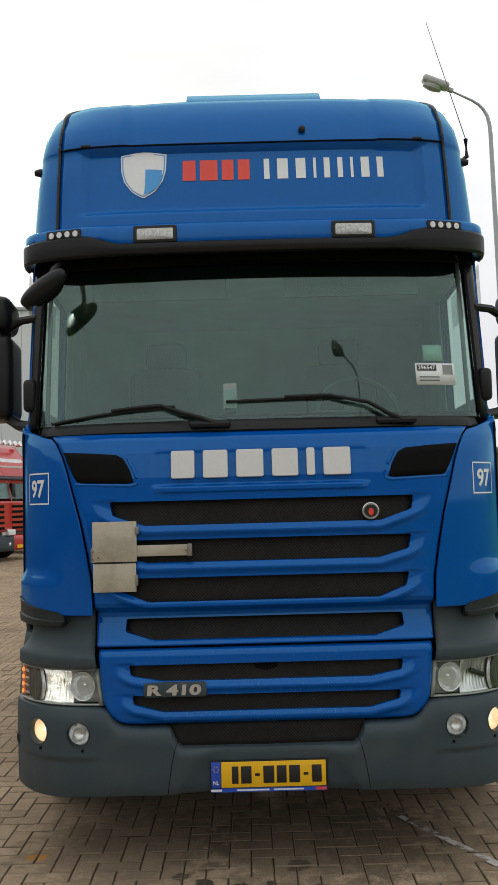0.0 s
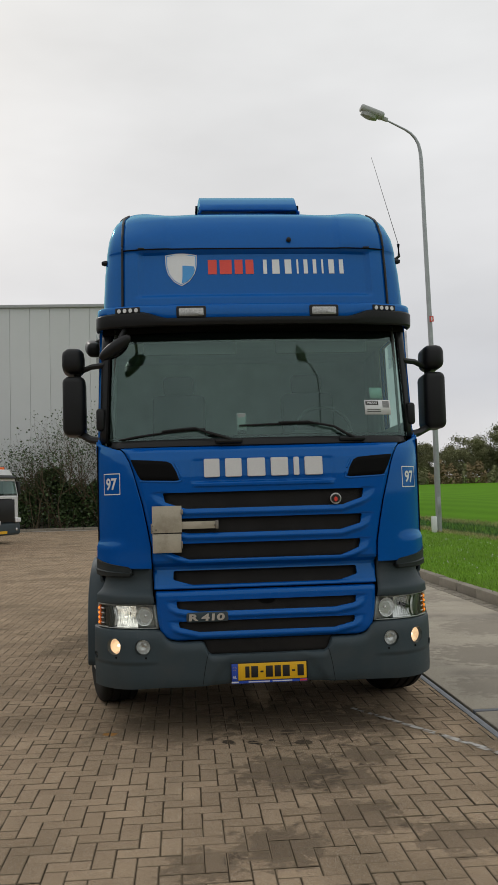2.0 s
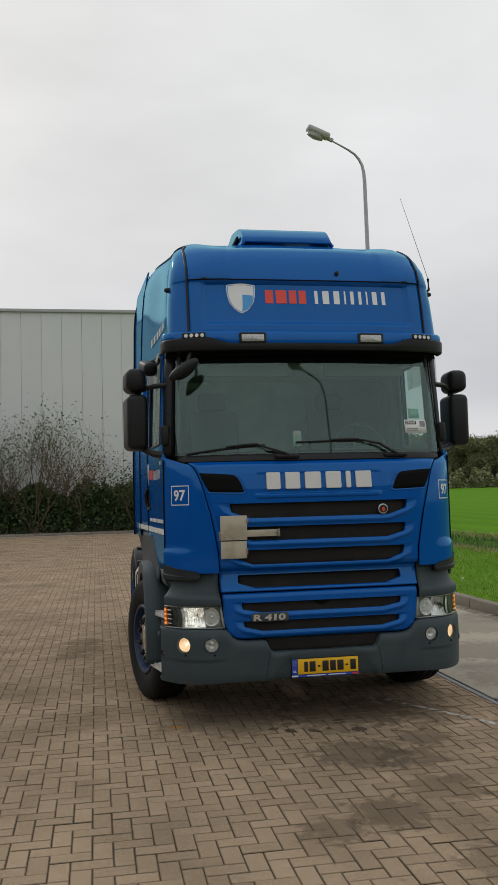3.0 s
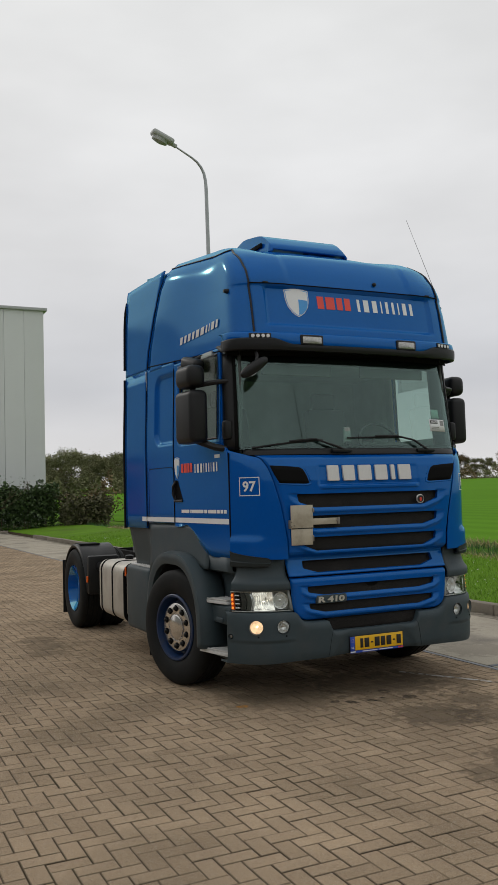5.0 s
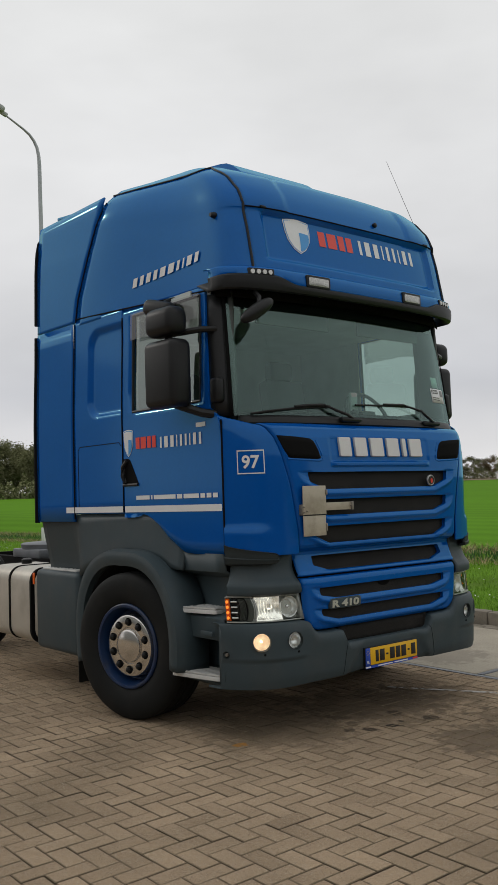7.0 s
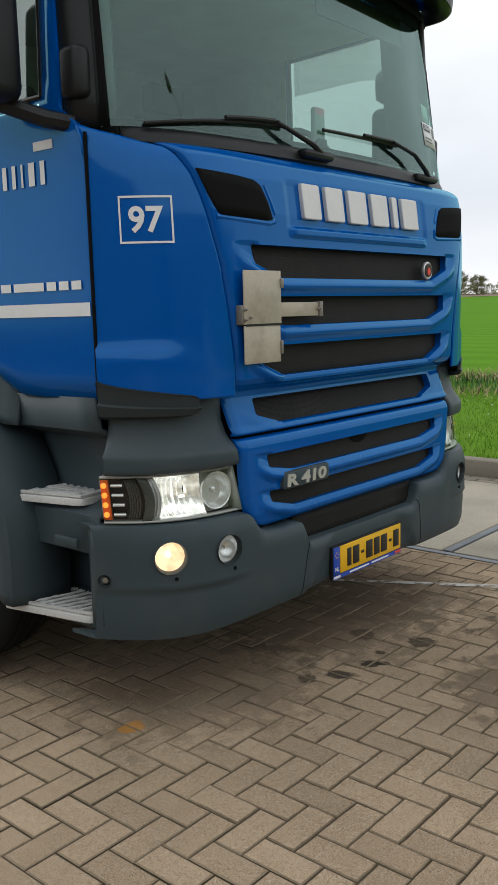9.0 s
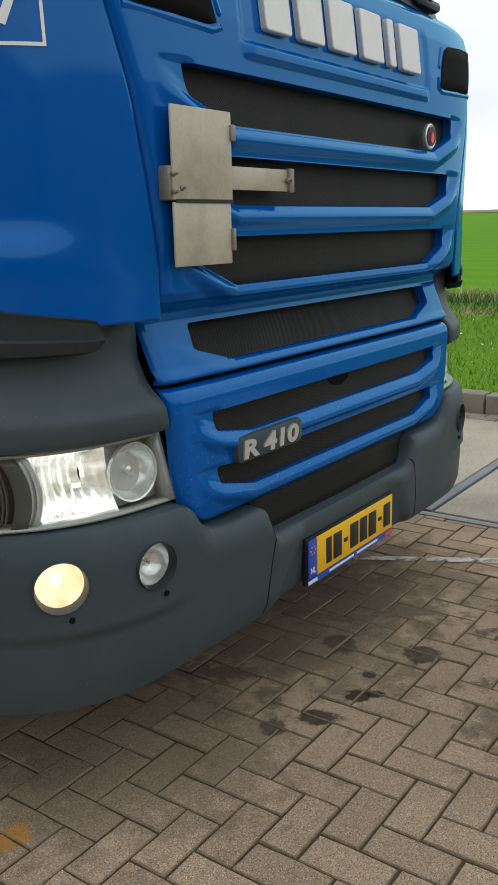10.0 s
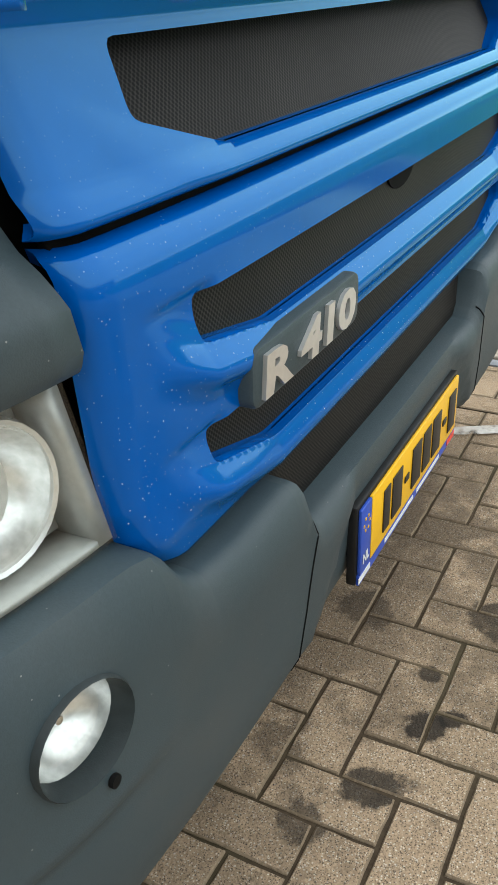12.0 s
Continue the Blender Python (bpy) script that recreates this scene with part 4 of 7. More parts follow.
# company marking on the roof front: a shield and two rows of plain blocks
def on_roof(x, z, d):
    w, yf = rw(z), lerp(z, YF)
    y = yf + 0.36 * (1 - max(0.0, 1 - (abs(x) / w) ** 4.2) ** (1 / 4.2)) + 0.032 * step01(3.175, 3.205, z) * step01(3.545, 3.52, z)
    return Vector((x, y - d, z))


def shield_sheet(name, cx, cz, w, h, fn, d, material, parent_, u0=-1.0, label=""):
    """A shield drawn as a thin curved film; u0: where it begins across its width."""
    half = [(-0.5, 0.02), (-0.44, 0.14), (-0.37, 0.25), (-0.15, 0.42), (0.1, 0.49), (0.42, 0.5)]
    return sheet(name, spaced(u0, 1, 10), spaced(-0.5, 0.5, 14), lambda u, b: fn(cx + w * u * lerp(b, half), cz + h * (b - (0.05 * u * u if b > 0.42 else 0.0)), d), material, parent_, thick=0, label=label)


mk = shield_sheet("marking_shield", -0.555, 3.4, 0.235, 0.255, on_roof, 0.004, WHITE, truck, label="white and blue shield marking")
shield_sheet("shield_edge", -0.555, 3.4, 0.222, 0.242, on_roof, 0.0055, LIGHTBLUE, mk)
shield_sheet("shield_field", -0.555, 3.4, 0.21, 0.23, on_roof, 0.007, WHITE, mk)
shield_sheet("shield_corner", -0.555, 3.36, 0.19, 0.14, on_roof, 0.0085, LIGHTBLUE, mk, 0.1)
def blocks(x0, z0, widths, gap_, height, fn, material, parent_, label):
    """A row of plain blocks that stands for a company's name."""
    x = x0
    for w_ in widths:
        if w_ > 0:
            bm = bmesh.new()
            nn = 3
            top_, bot_ = [], []
            for i in range(nn + 1):
                bot_.append(bm.verts.new(fn(x + w_ * i / nn, z0, 0.003)))
                top_.append(bm.verts.new(fn(x + w_ * i / nn, z0 + height, 0.003)))
            for i in range(nn):
                bm.faces.new((bot_[i], bot_[i + 1], top_[i + 1], top_[i]))
            part("marking_block", bm, material, parent_, label)
        x += abs(w_) + gap_


blocks(-0.355, 3.36, [0.066, 0.09, 0.06, 0.06], 0.022, 0.115, on_roof, RED, mk, "plain red marking block")
blocks(0.06, 3.36, [0.028, 0.055, 0.05, 0.014, 0.03, 0.026, 0.014, 0.042, 0.032], 0.04, 0.115, on_roof, WHITE, mk, "plain white marking block")

# roof hatch
hatch = sheet("roof_hatch", [-1, -0.985, -0.95, -0.6, -0.3, 0, 0.3, 0.6, 0.95, 0.985, 1], spaced(0, 1, 12),
              lambda u, v: Vector((0.03 + u * (0.43 + 0.02 * v), 0.95 + 0.95 * v, 4.115 + 0.16 * v * 0.9 + (0.15 * math.sin(min(1, v * 3.2) * math.pi / 2) * (1 - step01(0.6, 1, v) * 0.7) if abs(u) < 0.98 else -0.02))), BLUE, truck, thick=0.02, centre=(0, 1.4, 3.0), label="blue raised roof hatch", angle=50)
for sx in (-1, 1):
    part("hatch_vent", a_box(0.03 + sx * 0.438, 1.27, 4.19, 0.02, 0.26, 0.04, bevel=0.004), MATT, hatch)
part("roof_marker", a_box(-0.27, 1.0, 4.13, 0.09, 0.03, 0.025, bevel=0.006), BLACK, truck)

# aerial on the driver's roof side
part("aerial_base", tube([roof(0.98, 3.52), roof(0.98, 3.52) + Vector((0.05, 0.0, 0.04)), roof(0.98, 3.52) + Vector((0.05, 0.01, 0.14))], 0.012), BLACK, truck)
part("aerial", tube([roof(0.98, 3.52) + Vector((0.05, 0.01, 0.14)), roof(0.98, 3.52) + Vector((-0.08, 0.27, 0.95))], 0.0025, 6, 0.0015), BLACK, truck, "thin black whip aerial")

# ---------------------------------------------------------------- cab sides, doors
def side_x(z, y=1.5):
    """The cab's side leans in upwards and flares towards the rear."""
    return WC + 0.048 * max(0.0, y - 0.29) - 0.024 * step01(2.15, 3.05, z)


def door_bottom(y):
    return lerp(y, [(0.3, 1.215), (0.66, 1.215), (0.72, 1.225), (0.87, 1.3), (1.0, 1.4), (1.12, 1.47), (1.22, 1.492), (2.3, 1.492)])


WIN = (0.5, 1.31, 2.245, 2.972)
for sx in (-1, 1):
    def side(y, v):
        z = door_bottom(y) + (1.492 - door_bottom(y)) * v if v <= 1 else v
        y = max(y, 0.29 + 0.12 * step01(2.1, 2.17, z) + 0.04 * step01(2.2, 2.95, z))
        return Vector((sx * side_x(z, y), y, z))
    ys = [0.29, 0.294, 0.34, 0.38, 0.44, WIN[0], 0.55, 0.6, 0.7, 0.74, 0.8, 0.88, 0.95, 1.02, 1.08, 1.14, 1.2, 1.26, WIN[1], 1.38, 1.44, 1.446]
    zs = [0, 0.3, 0.6, 1.0, 1.54, 1.7, 1.9, 2.1, 2.2, WIN[2], 2.4, 2.6, 2.8, WIN[3], 2.985, 3.0, 3.02]
    zz_ = lambda y, v: side(y, v) if v != 1.0 else side(y, 1.0)
    iy = (ys.index(WIN[0]), ys.index(WIN[1]))
    iz = (zs.index(WIN[2]), zs.index(WIN[3]))
    door = sheet("door", ys, zs, zz_, BLUE, truck, lambda i, j: iy[0] <= i < iy[1] and iz[0] <= j < iz[1], 0.03, label="blue cab door with company marking")
    sheet("window_pane", spaced(WIN[0] - 0.01, WIN[1] + 0.01, 4), spaced(WIN[2] - 0.01, WIN[3] + 0.01, 4), lambda y, z: Vector((sx * (side_x(z, y) - 0.014), y, z)), SIDEGLASS, door, thick=0, label="side window pane")
    for a, b in (((WIN[0], WIN[2]), (WIN[1], WIN[2])), ((WIN[1], WIN[2]), (WIN[1], WIN[3])), ((WIN[1], WIN[3]), (WIN[0], WIN[3])), ((WIN[0], WIN[3]), (WIN[0], WIN[2]))):
        part("window_seal", tube([(sx * (side_x(z, y) - 0.006), y, z) for y, z in (a, b)], 0.011), BLACK, door)
    sheet("wind_deflector", spaced(0.49, 1.3, 12), [2.78, 2.88, 2.97], lambda y, z: Vector((sx * (side_x(z, y) + 0.03 - 0.2 * (z - 2.85) ** 2), y, z + (0.01 if z > 2.9 else -0.05 * step01(0.85, 0.5, y)))), glass("smoked_deflector" + ("_a" if sx < 0 else "_b"), (0.72, 0.72, 0.7), 1.6, (1, 1, 1), 0.35), door, thick=0, label="smoked wind deflector over the window")
    part("handle_recess", prism(soft_corners([(1.24, 1.7), (1.44, 1.695), (1.455, 1.9), (1.36, 1.9)], 0.03), lambda a, b, d: Vector((sx * (side_x(b, a) + d), a, b)), -0.02, 0.003), MATT, door, "black recessed door handle")
    part("handle_bar", tube([(sx * (side_x(1.75, 1.4) + 0.008), 1.41, 1.72), (sx * (side_x(1.8, 1.4) + 0.024), 1.425, 1.77), (sx * (side_x(1.85, 1.4) + 0.024), 1.42, 1.84), (sx * (side_x(1.87, 1.4) + 0.008), 1.385, 1.885)], 0.017), BLACK, door)
    part("handle_base", tube([(sx * (side_x(1.7, a) + 0.004), a, 1.705) for a in spaced(1.25, 1.44, 4)], 0.012), BLACK, door)
    sheet("stripe", spaced(0.3, 1.43, 12), [1.501, 1.547], lambda y, z: Vector((sx * (side_x(z, y) + 0.004), y, z)), WHITE, door, thick=0, label="white reflective stripe", angle=10)
    sheet("stripe", spaced(1.46, 2.3, 8), [1.501, 1.547], lambda y, z: Vector((sx * (side_x(z, y) + 0.004), y, z)), WHITE, truck, thick=0, label="white reflective stripe", angle=10)
    part("door_gap", tube([(sx * (side_x(z) + 0.0005), 1.449, z) for z in spaced(1.5, 2.98, 10)], 0.0055), MATT, door)
    part("door_gap", tube([(sx * (side_x(z, 0.286) + 0.0005), 0.286, z) for z in spaced(1.22, 2.1, 6)], 0.0065), MATT, door)
    part("door_gap", tube([(sx * side_x(2.985 + 0.06 * (y - 0.4), y), y, 2.985 + 0.06 * (y - 0.4)) for y in spaced(0.4, 2.13, 8)], 0.006), MATT, door)

    def on_side(a, b, d):
        # a runs the way the eye reads it
        y = a if sx > 0 else -a
        return Vector((sx * (side_x(b, y) + 0.0015 + d), y, b))
    st = -1.4 if sx < 0 else 0.45
    mk2 = shield_sheet("door_shield", st + 0.03, 2.015, 0.125, 0.2, on_side, 0.001, WHITE, door, label="white shield marking")
    shield_sheet("shield_edge", st + 0.03, 2.015, 0.116, 0.188, on_side, 0.002, LIGHTBLUE, mk2)
    shield_sheet("shield_field", st + 0.03, 2.015, 0.106, 0.176, on_side, 0.003, WHITE, mk2)
    shield_sheet("shield_corner", st + 0.03, 1.985, 0.096, 0.11, on_side, 0.004, LIGHTBLUE, mk2, 0.1)
    blocks(st + 0.13, 1.965, [0.05, 0.068, 0.047, 0.045], 0.014, 0.085, on_side, RED, door, "plain red marking block")
    blocks(st + 0.435, 1.955, [0.02, 0.042, 0.038, 0.011, 0.024, 0.02, 0.011, 0.032, 0.024], 0.031, 0.08, on_side, WHITE, door, "plain white marking block")
    blocks(st + 0.12, 1.592, [0.17, 0.02, 0.26, 0.06, 0.17, 0.05, 0.05, 0.05], 0.016, 0.03, on_side, WHITE, door, "plain white bar of small lettering")
    part("door_sticker", a_box(sx * (side_x(2.09, 0.5) + 0.002), 0.5, 2.085, 0.004, 0.1, 0.03, rot=pose(0, 0, 0, 0, 0, -sx * 2.3)), WHITE, door)
    # name of the roof on its side, as slanted plain blocks
    blocks(-1.32 if sx < 0 else 0.43, 3.188, [0.05, 0.042, 0.05, 0.042, 0.06, 0.066, 0.03, 0.016, 0.056, 0.042], 0.034, 0.068, lambda a, b, d: Vector((sx * (rw(b + 0.02) + (wr(b + 0.02) - rw(b + 0.02)) * step01(0.47, 2.1, abs(a)) + 0.009 + d * 0.2), (a if sx > 0 else -a) - sx * -0.25 * (b - 3.2), b + 0.055 * (-a if sx > 0 else a + 1.27) * 1.0 + (0.03 if sx > 0 else 0))), LOGO, truck, "plain silver marking block")

    # sleeper side with a rounded recess
    def sleeper(y, z):
        qy, qz, r = abs(y - 1.64) - 0.31 + 0.15, abs(z - 2.6) - 0.36 + 0.15, 0.15
        sd = math.hypot(max(qy, 0.0), max(qz, 0.0)) + min(0.0, max(qy, qz)) - r
        return Vector((sx * (side_x(z, y) - 0.032 * step01(0.0, -0.045, sd)), y, z))
    sheet("sleeper_side", spaced(1.453, 2.0, 42) + spaced(2.03, 2.16, 4), spaced(1.492, 2.2, 8) + spaced(2.215, 3.0, 52) + [3.03, 3.06], sleeper, BLUE, truck, thick=0.012, label="blue sleeper side with rounded recess")
    sheet("door_trim", ys, [q for q in zs if q > 1.6], lambda y, z: Vector((sx * (side_x(z, y) - 0.045), max(y, 0.44 + 0.0001 * y), z)), CABIN, door, lambda i, j: iy[0] <= i < iy[1] and iz[0] - 5 <= j < iz[1] - 5, 0.006, label="grey inner door trim")
    sheet("side_lining", spaced(1.44, 2.14, 4), spaced(1.54, 3.0, 4), lambda y, z: Vector((sx * (side_x(z, y) - 0.05), y, z)), CABIN, truck, thick=0.006)
    part("locker_line", tube([(sx * (side_x(z, y) + 0.0003), y, z) for y, z in ((2.1, 1.54), (2.1, 2.0), (2.07, 2.03), (1.5, 2.03), (1.47, 2.0))], 0.003), MATT, truck)
    # side deflectors behind the cab
    sheet("side_deflector", spaced(2.172, 2.79, 12), spaced(1.43, 3.06, 12), lambda y, z: Vector((sx * side_x(z, y), y, z)), BLUE, truck, thick=0.015, label="blue air deflector behind the cab")
    sheet("roof_deflector", spaced(0, 1, 12), [z for z in RZ if 3.06 < z < 3.8], lambda q, z: (lambda y: Vector((sx * (0.35 * wr(z) + 0.65 * wr(min(z, 3.6)) + 0.048 * (y - 2.1)), y, z + 0.38 * max(0.0, z - 3.53) + (z - 3.05) / 0.8 * 0.13 * (y - 0.35) * step01(3.05, 3.2, z) - 0.075 * step01(3.55, 3.88, z) - 0.12 * step01(3.4, 3.79, z) * (y - 1.9))))(back_y(z) + 0.014 + (2.79 - back_y(z) - 0.014) * q), BLUE, truck, thick=0.015, label="blue upper air deflector")
    part("deflector_edge", tube([(sx * (side_x(z, 2.8) - 0.004), 2.81, z) for z in spaced(1.42, 3.04, 6)], 0.022, 6), MATT, truck, "black rubber edge")
    part("deflector_edge", tube([(sx * (wr(z) + 0.03), 2.81, z + 0.38 * max(0.0, z - 3.53) + (z - 3.05) / 0.8 * 0.13 * 2.5 - 0.075 * step01(3.55, 3.88, z) - 0.12 * step01(3.4, 3.79, z)) for z in spaced(3.12, 3.78, 8)], 0.022, 6), MATT, truck, "black rubber edge")
    part("deflector_gap", tube([(sx * (side_x(z, 2.166) + 0.001), 2.166, z) for z in spaced(1.45, 3.05, 8)], 0.007), MATT, truck)
    part("deflector_gap", tube([roof(sx * 2.0, z) for z in spaced(3.06, 3.78, 10)], 0.008), MATT, truck)
    part("deflector_clip", a_box(sx * (side_x(3.0, 2.166) + 0.004), 2.166, 2.95, 0.008, 0.012, 0.2), WHITE, truck)
    part("deflector_joint", a_box(sx * (side_x(3.06, 2.48) - 0.012), 2.48, 3.095, 0.02, 0.6, 0.016, rot=pose(0, 0, 0, 0, 0, -sx * 2.7)), WHITE, truck)
# roof flap behind the roof
part("roof_flap", moved(a_box(0, 0, 0, 1.8, 1.15, 0.03, bevel=0.01), pose(0, 2.6, 4.2, 8)), BLUE, truck, "blue roof air flap")
part("cab_rear_wall", a_box(0, 2.14, 2.28, 2.51, 0.03, 1.6, bevel=0.01), CABIN, truck)
part("roof_rear_wall", a_box(0, 2.15, 3.4, 2.2, 0.03, 0.7), MATT, truck)

# ---------------------------------------------------------------- cab inside
part("cab_floor", a_box(0, 1.25, 1.5, 2.24, 1.75, 0.06), DASH, truck)
part("headlining", a_box(0, 1.36, 2.995, 2.42, 1.55, 0.04), CABIN, truck)
sheet("dashboard", spaced(-1.12, 1.12, 30), spaced(0, 1, 10), lambda x, k: Vector((x, 0.17 + arc(x, 0.12) + 0.5 * k, 2.06 + 0.07 * math.sin(k * math.pi * 0.9) + 0.07 * step01(0.15, 0.3, x) * step01(0.85, 0.7, x) * step01(0.3, 0.6, k) - 0.5 * step01(0.9, 1.0, k))), DASH, truck, thick=0.02, centre=(0, 0.5, 1.5), label="dark dashboard")
ring = [(0.55 + 0.225 * math.cos(a), 0.62 + 0.1 * math.sin(a), 2.2 + 0.2 * math.sin(a)) for a in spaced(0, 2 * math.pi, 28)]
sw = part("steering_wheel", tube(ring, 0.016), DASH, truck, "dark steering wheel")
part("wheel_hub", a_box(0.55, 0.63, 2.19, 0.16, 0.06, 0.12, bevel=0.02), DASH, sw)
part("spoke", tube([(0.34, 0.62, 2.2), (0.76, 0.62, 2.2)], 0.014), DASH, sw)
part("column", tube([(0.55, 0.6, 2.18), (0.55, 0.4, 1.95)], 0.04), DASH, sw)
for xc in (-0.6, 0.58):
    seat = part("seat_cushion", a_box(xc, 1.35, 1.93, 0.5, 0.5, 0.16, bevel=0.05), CLOTH, truck, "dark cloth cab seat")
    part("seat_back", moved(a_box(0, 0, 0.33, 0.48, 0.14, 0.72, bevel=0.05), Matrix.Translation((xc, 1.6, 1.95)) @ pose(0, 0, 0, -10)), CLOTH, seat)
    part("headrest", a_box(xc, 1.74, 2.72, 0.28, 0.1, 0.18, bevel=0.04), CLOTH, seat)
    part("seat_base", a_box(xc, 1.38, 1.68, 0.36, 0.4, 0.36, bevel=0.02), DASH, seat)
part("bunk", a_box(0, 1.98, 1.95, 2.2, 0.36, 0.2, bevel=0.05), CLOTH, truck)
for xc in (-0.5, 0.5):
    part("inside_visor", a_box(xc, 0.33, 2.85, 0.7, 0.02, 0.14, bevel=0.01), DASH, truck)

# ---------------------------------------------------------------- bumper, lamps
BEZEL = mat("pale_lamp_bezel", (0.42, 0.43, 0.41), 0.35, 0.3, var=0.1)
def bump_top(x):
    return lerp(abs(x), [(0, 0.585), (0.4, 0.588), (0.425, 0.605), (0.455, 0.672), (0.48, 0.68), (0.6, 0.678), (0.68, 0.688), (0.715, 0.708), (0.745, 0.752), (0.765, 0.768), (0.8, 0.774), (1.25, 0.776)])


def bump_bot(x):
    return 0.372 + 0.012 * (1 - step01(0.2, 0.5, abs(x))) - 0.012 * step01(0.7, 1.1, abs(x))


def bumper_at(x, v):
    zt, zb = bump_top(x), bump_bot(x)
    y = plan(x, 0.33) - 0.012 + lerp(v, [(-0.25, 0.13), (-0.12, 0.05), (-0.03, 0.018), (0, 0.006), (0.1, -0.008), (0.35, -0.014), (0.85, -0.02), (0.95, -0.01), (0.99, 0.0), (1.0, 0.012), (1.06, 0.07)])
    y += step01(0.74, 0.9, abs(x)) * lerp(v, [(0, 0), (0.35, 0), (0.41, 0.003), (0.46, -0.009), (0.52, -0.006), (0.85, 0), (1, 0)])
    inset = step01(0.4 - 0.16 * v, 0.36 - 0.16 * v, abs(x) - 0.04)
    y += 0.016 * inset * step01(1.0, 0.9, v)
    z = zb + (zt - zb) * max(0, min(1, v)) if v <= 1 else zt + 0.004
    if v < 0:
        z = zb + 0.012 * v
    return Vector((x, y, z))


bxs = sorted(set([round(sx * W * math.sin(a), 5) for sx in (-1, 1) for a in spaced(0, math.pi / 2, 60)] + [sx * q for sx in (-1, 1) for q in (0.4, 0.412, 0.425, 0.44, 0.455, 0.468, 0.48, 0.68, 0.7, 0.72, 0.735, 0.745, 0.76)]))
bumper = sheet("bumper", bxs, [-0.25, -0.12, -0.03, 0, 0.1, 0.2, 0.35, 0.38, 0.41, 0.435, 0.46, 0.49, 0.52, 0.6, 0.75, 0.85, 0.95, 0.99, 1.0, 1.06], bumper_at, GREY, truck, thick=0.015, centre=(0, 1.4, 0.6), label="dark grey plastic bumper")
sheet("lower_mesh", spaced(-0.46, 0.46, 24), spaced(0.57, 0.7, 3), lambda x, z: Vector((x, plan(x) + 0.035 - 0.1 * (0.69 - z), z)), GRILLE, bumper, thick=0.004, label="black perforated lower mesh")
for sx in (-1, 1):
    part("bumper_gap", tube([bumper_at(sx * lerp(v, [(0, 0.472), (1, 0.426)]), v) for v in spaced(0.02, 0.98, 70)], 0.0016), MATT, bumper)
    # sides of the bumper behind its corner
    sheet("bumper_side", [0.28, 0.3, 0.32, 0.335], spaced(0.41, 0.76, 4), lambda y, z: Vector((sx * (W - 0.012), y, z)), GREY, bumper, thick=0.02)
    part("step_front", a_box(sx * 1.12, 0.35, 0.575, 0.21, 0.02, 0.37, bevel=0.004), GREY, bumper)
    ta = math.degrees(math.atan2(plan(1.245, 0.33) - plan(1.205, 0.33), 0.04))
    tow = Matrix.Translation(bumper_at(sx * 1.236, 0.53) + Vector((sx * 0.002, -0.002, 0))) @ pose(0, 0, 0, 0, 0, sx * ta)
    cut_round(bumper, tow, 0.021, 0.06)
    hole = part("tow_hole", moved(lathe([(0.0, 0.026), (-0.002, 0.024), (0.004, 0.021), (0.025, 0.019), (0.025, 0.003)], 18, "y", (False, True)), tow), LIPGREY, bumper, "dark round tow hole")
    part("tow_bolt", moved(lathe([(0.025, 0.012), (0.008, 0.012), (0.006, 0.004)], 6, "y", (False, True)), tow), BOLT, hole)
    for xh in (0.865, 1.079):
        part("screw_hole", moved(lathe([(0.002, 0.007), (-0.003, 0.007)], 10, "y"), Matrix.Translation(bumper_at(sx * xh, 0.54) + Vector((0, -0.002, 0)))), MATT, bumper)
    # two round lamps: outer lit fog lamp, inner spot lamp
    for xl, zl, r, lit in ((1.091, 0.66, 0.053, True), (0.886, 0.66, 0.05, False)):
        ang = math.degrees(math.atan2(plan(xl + 0.03, 0.33) - plan(xl - 0.03, 0.33), 0.06)) * 0.85
        m = Matrix.Translation(bumper_at(sx * xl, 0.76) * 1.0) @ pose(0, 0, 0, 0, 0, sx * ang)
        m.translation.z = zl
        rec = 1.0 if lit else 0.85
        cut_round(bumper, m, r * 1.1)
        fl = part("round_lamp", moved(lathe([(0.022 * rec, r * 1.0), (0.034 * rec, r * 0.93), (0.05 * rec, r * 0.72), (0.062 * rec, r * 0.4), (0.066 * rec, 0.006)], 28, "y", (False, True)), m), FOGLIT if lit else LAMPCHROME, bumper, "lit round fog lamp" if lit else "unlit round spot lamp")
        part("lamp_ring", moved(lathe([(0.05, r * 1.13), (-0.004, r * 1.13), (-0.006, r * 1.1), (0.004 * rec, r * 1.05), (0.022 * rec, r * 1.0), (0.05, r * 1.04)], 28, "y", (False, False)), m), GREY if lit else LIPGREY, fl)
        part("bulb", moved(lathe([(0.066 * rec, 0.009), (0.044 * rec, 0.009), (0.036 * rec, 0.004)], 16, "y"), m), BULB if lit else CHROME, fl)
        part("cover", moved(lathe([(0.021 * rec, r * 1.0), (0.014 * rec, r * 0.85), (0.01 * rec, r * 0.4), (0.009 * rec, 0.002)], 24, "y", (False, True)), m), CLEAR, fl)

